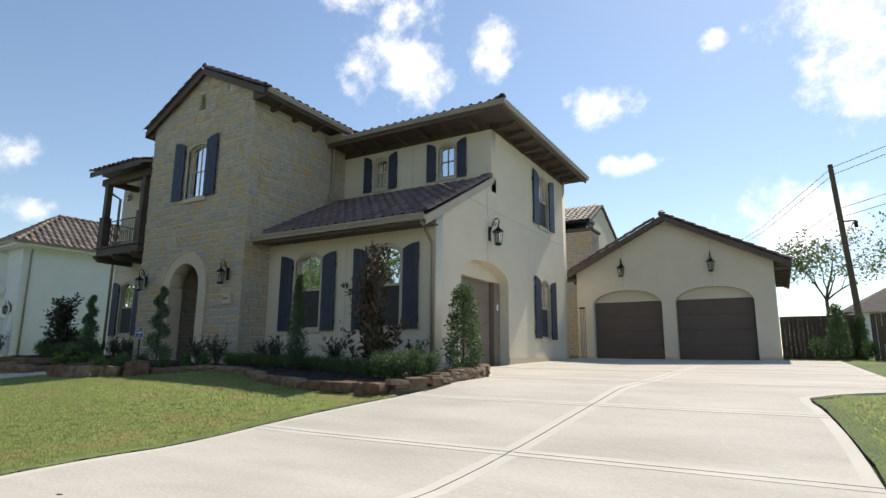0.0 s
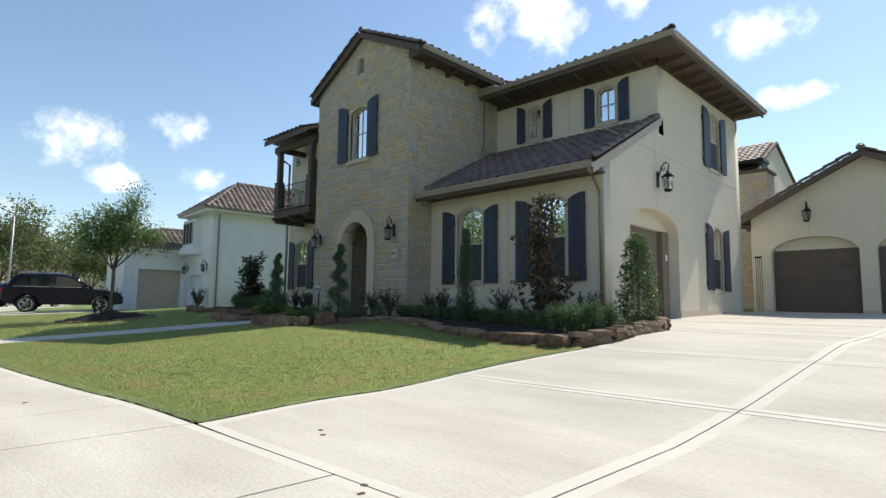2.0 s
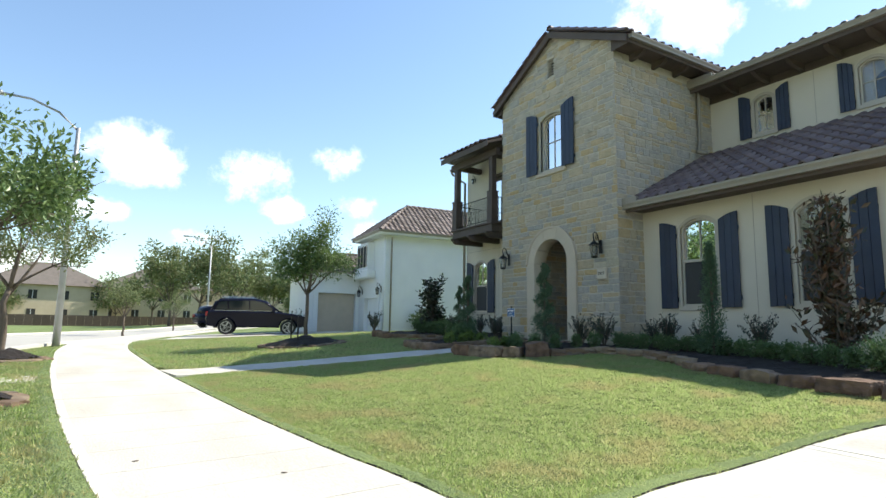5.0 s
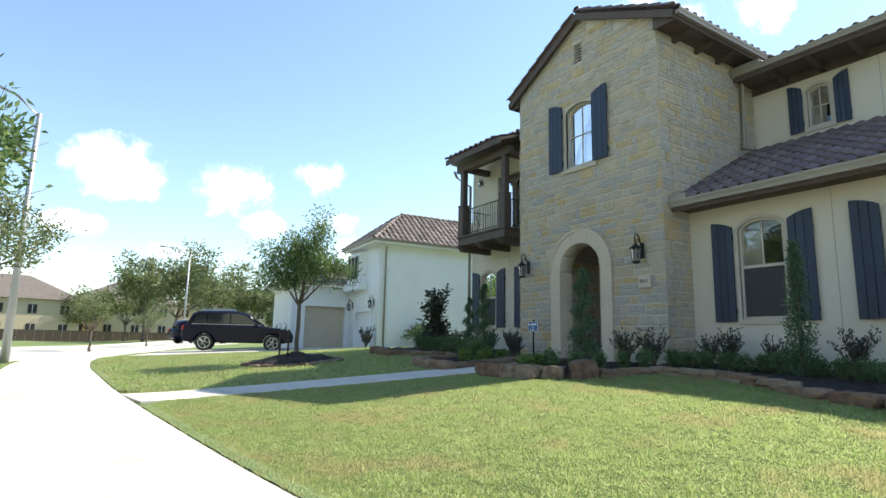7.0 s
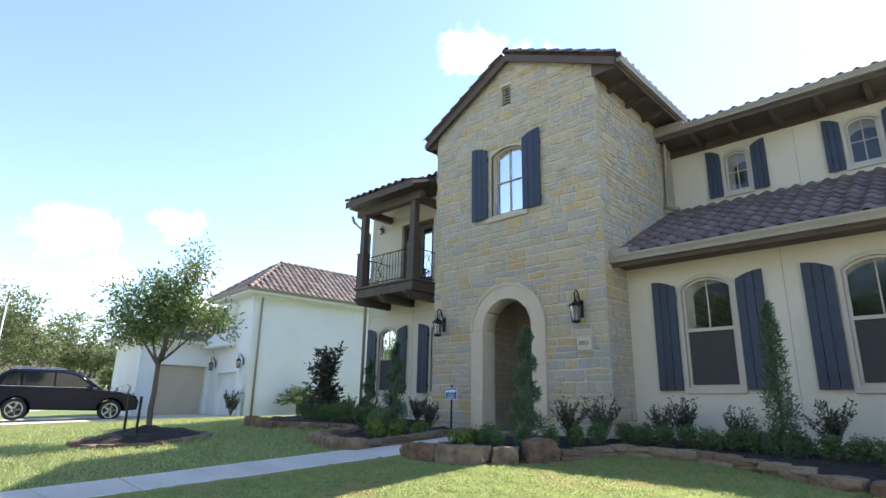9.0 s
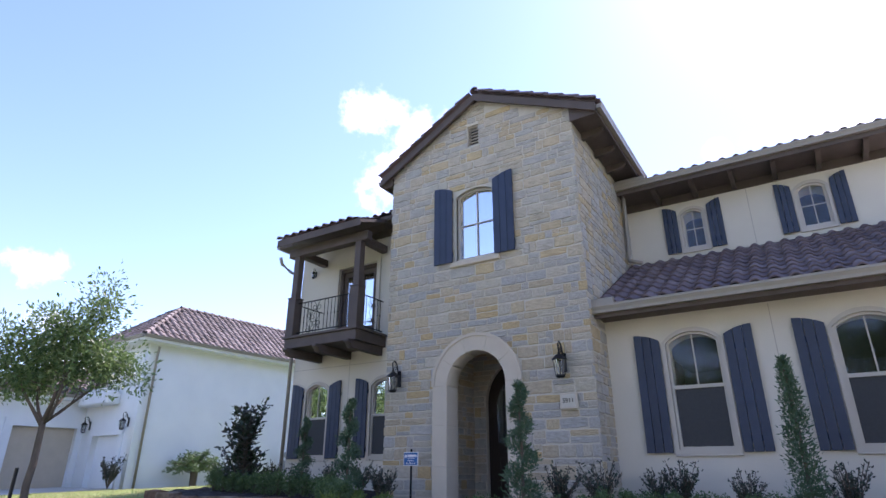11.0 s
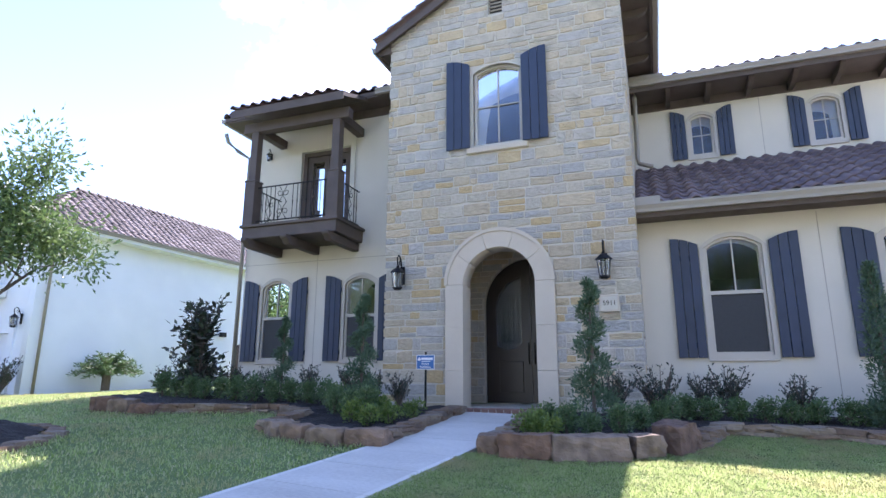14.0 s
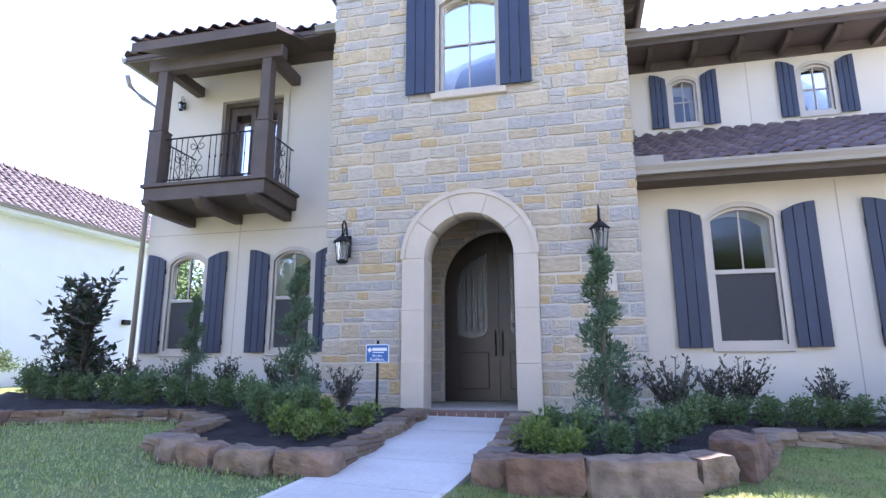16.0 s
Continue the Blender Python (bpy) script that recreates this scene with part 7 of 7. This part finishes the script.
# ---- grass blades ----
def lawn(name, poly, count, seed, holes=(), h=(0.010, 0.026), w=0.0036, label="short mown grass with dry straw patches"):
    r = np.random.default_rng(seed)
    x0, x1 = min(p[0] for p in poly), max(p[0] for p in poly)
    y0, y1 = min(p[1] for p in poly), max(p[1] for p in poly)
    px, py = r.uniform(x0, x1, count), r.uniform(y0, y1, count)
    ok = inside(px, py, poly)
    for hole in holes:
        ok &= ~inside(px, py, hole)
    px, py = px[ok], py[ok]
    n = len(px)
    gz = np.array([ground_z(a, b) for a, b in zip(px, py)]) + 0.025
    ang, lean = r.uniform(0, 2 * np.pi, n), r.normal(0, 0.014, (n, 2))
    tuft = r.uniform(0.45, 1.6, (400, 400))[(px / 0.11).astype(int) % 400, (py / 0.11).astype(int) % 400]
    hh, ww = r.uniform(*h, n) * tuft, w * r.uniform(0.7, 1.4, n)
    co = np.empty((n, 3, 3), np.float32)
    co[:, 0] = np.stack([px - ww * np.cos(ang), py - ww * np.sin(ang), gz], 1)
    co[:, 1] = np.stack([px + ww * np.cos(ang), py + ww * np.sin(ang), gz], 1)
    co[:, 2] = np.stack([px + lean[:, 0], py + lean[:, 1], gz + hh], 1)
    gm = bpy.data.meshes.new(name)
    gm.vertices.add(3 * n)
    gm.vertices.foreach_set("co", co.ravel())
    gm.loops.add(3 * n)
    gm.loops.foreach_set("vertex_index", np.arange(3 * n, dtype=np.int32))
    gm.polygons.add(n)
    gm.polygons.foreach_set("loop_start", np.arange(0, 3 * n, 3, dtype=np.int32))
    gm.update(calc_edges=True)
    gm.materials.append(GRASS)
    return tagged(new(name, gm), label, "grass", kind="stuff")


drive_l = [p for p in DRIVE_LEFT if 2.0 <= p[1] <= 7.8]
LAWN = [(x, y) for x, y in drive_l] + [BED_R[i] for i in range(11, 0, -1)] + [p for p in sorted(el_, key=lambda q: -q[1]) if 1.6 < p[1] < 6.9] + [p for p in wl if -13.6 < p[0] < -4.7][::-1]
LAWN2 = [p for p in sorted(er_, key=lambda q: q[1]) if 1.4 < p[1] < 6.9] + BED_L[1:13] + [(-26, 14), (-28.4, 12.5), (-29.0, 8), (-29.2, 3.0)] + [p for p in wl if -29.2 < p[0] < -14.8][::-1]
VERGE = [(-4.62, 0.17)] + [p for p in wr if -24 < p[0] < -4.6] + [p for p in offset(STREET_NEAR, -0.25) if -24 < p[0] < -6.5][::-1] + [(-5.75, -3.75)]
RIGHT = [(1.24, 2.1), (1.2, 6.0), (1.02, 8.1), (0.9, 8.7), (1.09, 9.1), (1.75, 9.3), (6, 9.3), (6, 2.1)]
lawn("lawn_grass", LAWN, 760000, 1)
lawn("lawn_grass", LAWN2, 200000, 2, h=(0.018, 0.04), w=0.007)
lawn("lawn_grass", VERGE, 130000, 3, h=(0.02, 0.04), w=0.007)
lawn("lawn_grass", RIGHT, 70000, 4)


def turf_edge(line, inward):
    """The raised lip of the lawn where it meets paving: a face coloured as its shadow and a grassy shoulder."""
    bm = bmesh.new()
    rows = []
    for i, p in enumerate(line):
        a, b = Vector(line[max(i - 1, 0)]), Vector(line[min(i + 1, len(line) - 1)])
        t = (b - a).normalized()
        n_ = Vector((-t.y, t.x)) * inward
        row = []
        for d, h in ((0.0, -0.03), (0.012, 0.040), (0.10, 0.045), (0.32, 0.004)):
            q = Vector(p) + n_ * (d + 0.012 * noise.noise((p[0] * 7, p[1] * 7, d)))
            row.append(bm.verts.new((q.x, q.y, ground_z(q.x, q.y) + h + 0.008 * noise.noise((p[0] * 9, p[1] * 9, 2)))))
        rows.append(row)
    for r0, r1 in zip(rows, rows[1:]):
        for k in range(3):
            # the outer face takes the near-black mulch colour as the lip's painted shadow
            bm.faces.new((r0[k], r0[k + 1], r1[k + 1], r1[k])).material_index = 1 if k == 0 else 0
    bmesh.ops.recalc_face_normals(bm, faces=bm.faces[:])
    tagged(part("turf_edge", bm, (SOIL, MULCH)), "raised grassy lawn edge beside the concrete, face near-black for its thin shadow", "lawn edge", kind="structure")


def dense(line, n=6):
    return [lerp2(a, b, k / n) for a, b in zip(line, line[1:]) for k in range(n)] + [line[-1]]


turf_edge(dense([(-4.57, 2.01)] + drive_l), 1)
turf_edge(dense([p for p in wl if -13.6 < p[0] < -4.5]), -1)
turf_edge(dense([p for p in wl if -34 < p[0] < -14.9]), -1)
turf_edge(dense([(-4.58, 0.2)] + [p for p in wr if -34 < p[0] < -4.6]), 1)
turf_edge(dense([(-4.58, 0.2), (-5.75, -3.75)]), -1)
turf_edge(dense([(1.22, 2.05), (1.17, 6.0), (1.0, 8.1), (0.88, 8.65)]), -1)
leaves = thing("fallen_leaves", (-2, 2.5, 0), "few dry brown leaves scattered on the concrete", "leaves", kind="")
for x, y, a in [(-2.45, 2.0, 20), (-2.35, 1.9, 80), (-3.75, 2.6, 10), (-3.6, 2.52, 60), (-5.9, 0.7, 30), (-6.4, 1.2, 70), (-7.2, 0.3, 120)]:
    bm = bmesh.new()
    rock(bm, 0.04, 0.02, 0.006, x, 1, 0.3)
    part("leaf", bm, BARK, leaves, at=pose(x, y, ground_z(x, y) + 0.034, 0, 0, a))


# ---- stones of the tower ----
def stone_mesh(seed):
    """A unit block with a hewn face and an uneven outline: u and v from 0 to 1, proud along w."""
    r = random.Random(seed)
    g = [0.0, 0.28, 0.52, 0.76, 1.0]
    n = len(g)
    ring = [(i, 0) for i in range(n)] + [(n - 1, j) for j in range(1, n)] + [(i, n - 1) for i in range(n - 2, -1, -1)] + [(0, j) for j in range(n - 2, 0, -1)]
    tilt = (r.uniform(-0.07, 0.07), r.uniform(-0.07, 0.07))
    rim = []
    for i, j in ring:
        u, v = g[i], g[j]
        corner = i in (0, n - 1) and j in (0, n - 1)
        du, dv = r.uniform(0.0, 0.022) + 0.006 * corner, r.uniform(0.0, 0.07) + 0.015 * corner
        u += du if i == 0 else (-du if i == n - 1 else r.uniform(-0.05, 0.05))
        if j in (0, n - 1):
            v += (dv + max(0.0, tilt[j > 0] * (u - 0.5) * 2)) * (1 if j == 0 else -1)
        rim.append((u, v))
    vs = [(u, v, 0.0) for u, v in rim]
    for k in (0.94, 0.5):
        vs += [(0.5 + (u - 0.5) * k, 0.5 + (v - 0.5) * k * (0.96 if k > 0.9 else 1), 0.016 + r.uniform(-0.005, 0.007)) for u, v in rim]
    vs.append((0.5, 0.5, 0.02 + r.uniform(-0.006, 0.006)))
    q = len(rim)
    fs = []
    for a in range(q):
        b = (a + 1) % q
        fs += [(a, b, q + b, q + a), (q + a, q + b, 2 * q + b, 2 * q + a), (2 * q + a, 2 * q + b, 3 * q)]
    sm = bpy.data.meshes.new("stone")
    sm.from_pydata(vs, [], fs)
    sm.materials.append(STONE)
    return sm


STONES = [stone_mesh(i) for i in range(24)]


def courses(u0, u1, v0, v1, seed):
    """Coursed blocks of random size over a rectangle."""
    r, res, v = random.Random(seed), [], v0
    while v < v1 - 0.04:
        h = min(r.choice((0.10, 0.13, 0.15, 0.17, 0.2, 0.23, 0.25)), v1 - v)
        u = u0 - r.uniform(0, 0.2)
        while u < u1:
            w = r.choice((0.14, 0.22, 0.3, 0.38, 0.46, 0.56)) * r.uniform(0.9, 1.15)
            a, b = max(u, u0), min(u + w, u1)
            if b - a > 0.05:
                q = r.random()
                k = r.uniform(0.38, 0.62)
                if q < 0.42 and h > 0.16:
                    res += [(a, b, v, v + h * k), (a, b, v + h * k, v + h)]
                else:
                    res.append((a, b, v, v + h))
            u += w
        v += h
    return res


def lay(parent, m, blocks, near):
    """Sets the blocks on a wall: the near ones singly, the rest joined."""
    r, vs, fs = random.Random(9), [], []
    singles = 0
    for a, b, c, d in blocks:
        g = r.uniform(0.001, 0.006)
        w, h = b - a - 2 * g, d - c - 2 * g
        if w < 0.03 or h < 0.03:
            continue
        sm = STONES[r.randrange(24)]
        mm_ = m @ Matrix.Translation((a + g, c + g, -0.004 + r.uniform(0, 0.008))) @ Matrix.Rotation(r.gauss(0, 0.012), 4, "Z") @ Matrix.Diagonal((w, h, 1, 1))
        if near(a, b, c, d) and singles < 300:
            singles += 1
            part("stone", sm, STONE, parent, at=mm_)
        else:
            k = len(vs)
            vs += [tuple(mm_ @ v.co) for v in sm.vertices]
            fs += [tuple(k + i for i in p.vertices) for p in sm.polygons]
    if vs:
        jm = bpy.data.meshes.new("stones")
        jm.from_pydata(vs, [], fs)
        jm.materials.append(STONE_FAR)
        part("stonework", jm, STONE_FAR, parent)["kind"] = "stuff"


def cut(blocks, u0, u1, v0, v1):
    """Trims blocks back from a rectangle."""
    res = []
    for a, b, c, d in blocks:
        if b <= u0 or a >= u1 or d <= v0 + 0.02 or c >= v1 - 0.02:
            res.append((a, b, c, d))
            continue
        if a < u0 - 0.05:
            res.append((a, u0, c, d))
        if b > u1 + 0.05:
            res.append((u1, b, c, d))
    return res


front_blocks = courses(TX0 - 0.03, TX1 + 0.03, 0.55, 9.3, 5)
front_blocks = cut(front_blocks, tw["x0"] - 0.05, tw["x1"] + 0.05, tw["z0"] - 0.1, tw["zs"] + tw["rise"] + 0.04)
front_blocks = cut(front_blocks, slot[0], slot[1], slot[2], slot[3])
front_blocks = cut(front_blocks, -12.1, -11.79, 2.32, 2.60)
trimmed = []
for a, b, c, d in front_blocks:
    zc = (c + d) / 2
    half = ro if zc < sp else math.sqrt(max(0.0, ro * ro - (zc - sp) ** 2))
    for q in (cut([(a, b, c, d)], cx - half + 0.01, cx + half - 0.01, c - 1, d + 1) if half > 0.02 else [(a, b, c, d)]):
        lim = 8.28 + 1.08 * (1 - abs((q[0] + q[1]) / 2 + 13.7) / 2.25)
        if q[3] < lim:
            trimmed.append(q)
lay(w_tower, Mt, trimmed, lambda a, b, c, d: 0.6 < c < 5.2)
part("sill_stone", boxes((tw["x0"] - 0.12, tw["x1"] + 0.12, tw["z0"] - 0.16, tw["z0"] - 0.05, 0.0, 0.08), m=Mt, bevel=0.015), CAST, w_tower)
lay(w_tside, side(TX1), courses(TY - 0.02, 14.72, 0.6, 7.84, 6), lambda a, b, c, d: False)
lay(rear, front(26.0), courses(-8.2, -6.5, 0.8, 6.78, 7), lambda a, b, c, d: False)
lay(chim, side(-6.5), courses(26.0, 27.2, 0.8, 6.78, 8), lambda a, b, c, d: False)
lay(porch, Matrix(((0, 0, 1, cx - PW), (1, 0, 0, 0), (0, 1, 0, 0), (0, 0, 0, 1))), courses(TY + 0.38, PY, 0.8, 4.0, 12), lambda a, b, c, d: False)
pb = courses(cx - PW, cx + PW, 0.8, 4.0, 13)
kept = []
for a, b, c, d in pb:
    zc = (c + d) / 2
    half = DR + 0.01 if zc < DS else math.sqrt(max(0.0, (DR + 0.01) ** 2 - (zc - DS) ** 2))
    kept += cut([(a, b, c, d)], DC - half, DC + half, c - 1, d + 1) if half > 0.02 else [(a, b, c, d)]
lay(porch, front(PY - 0.0), kept, lambda a, b, c, d: False)
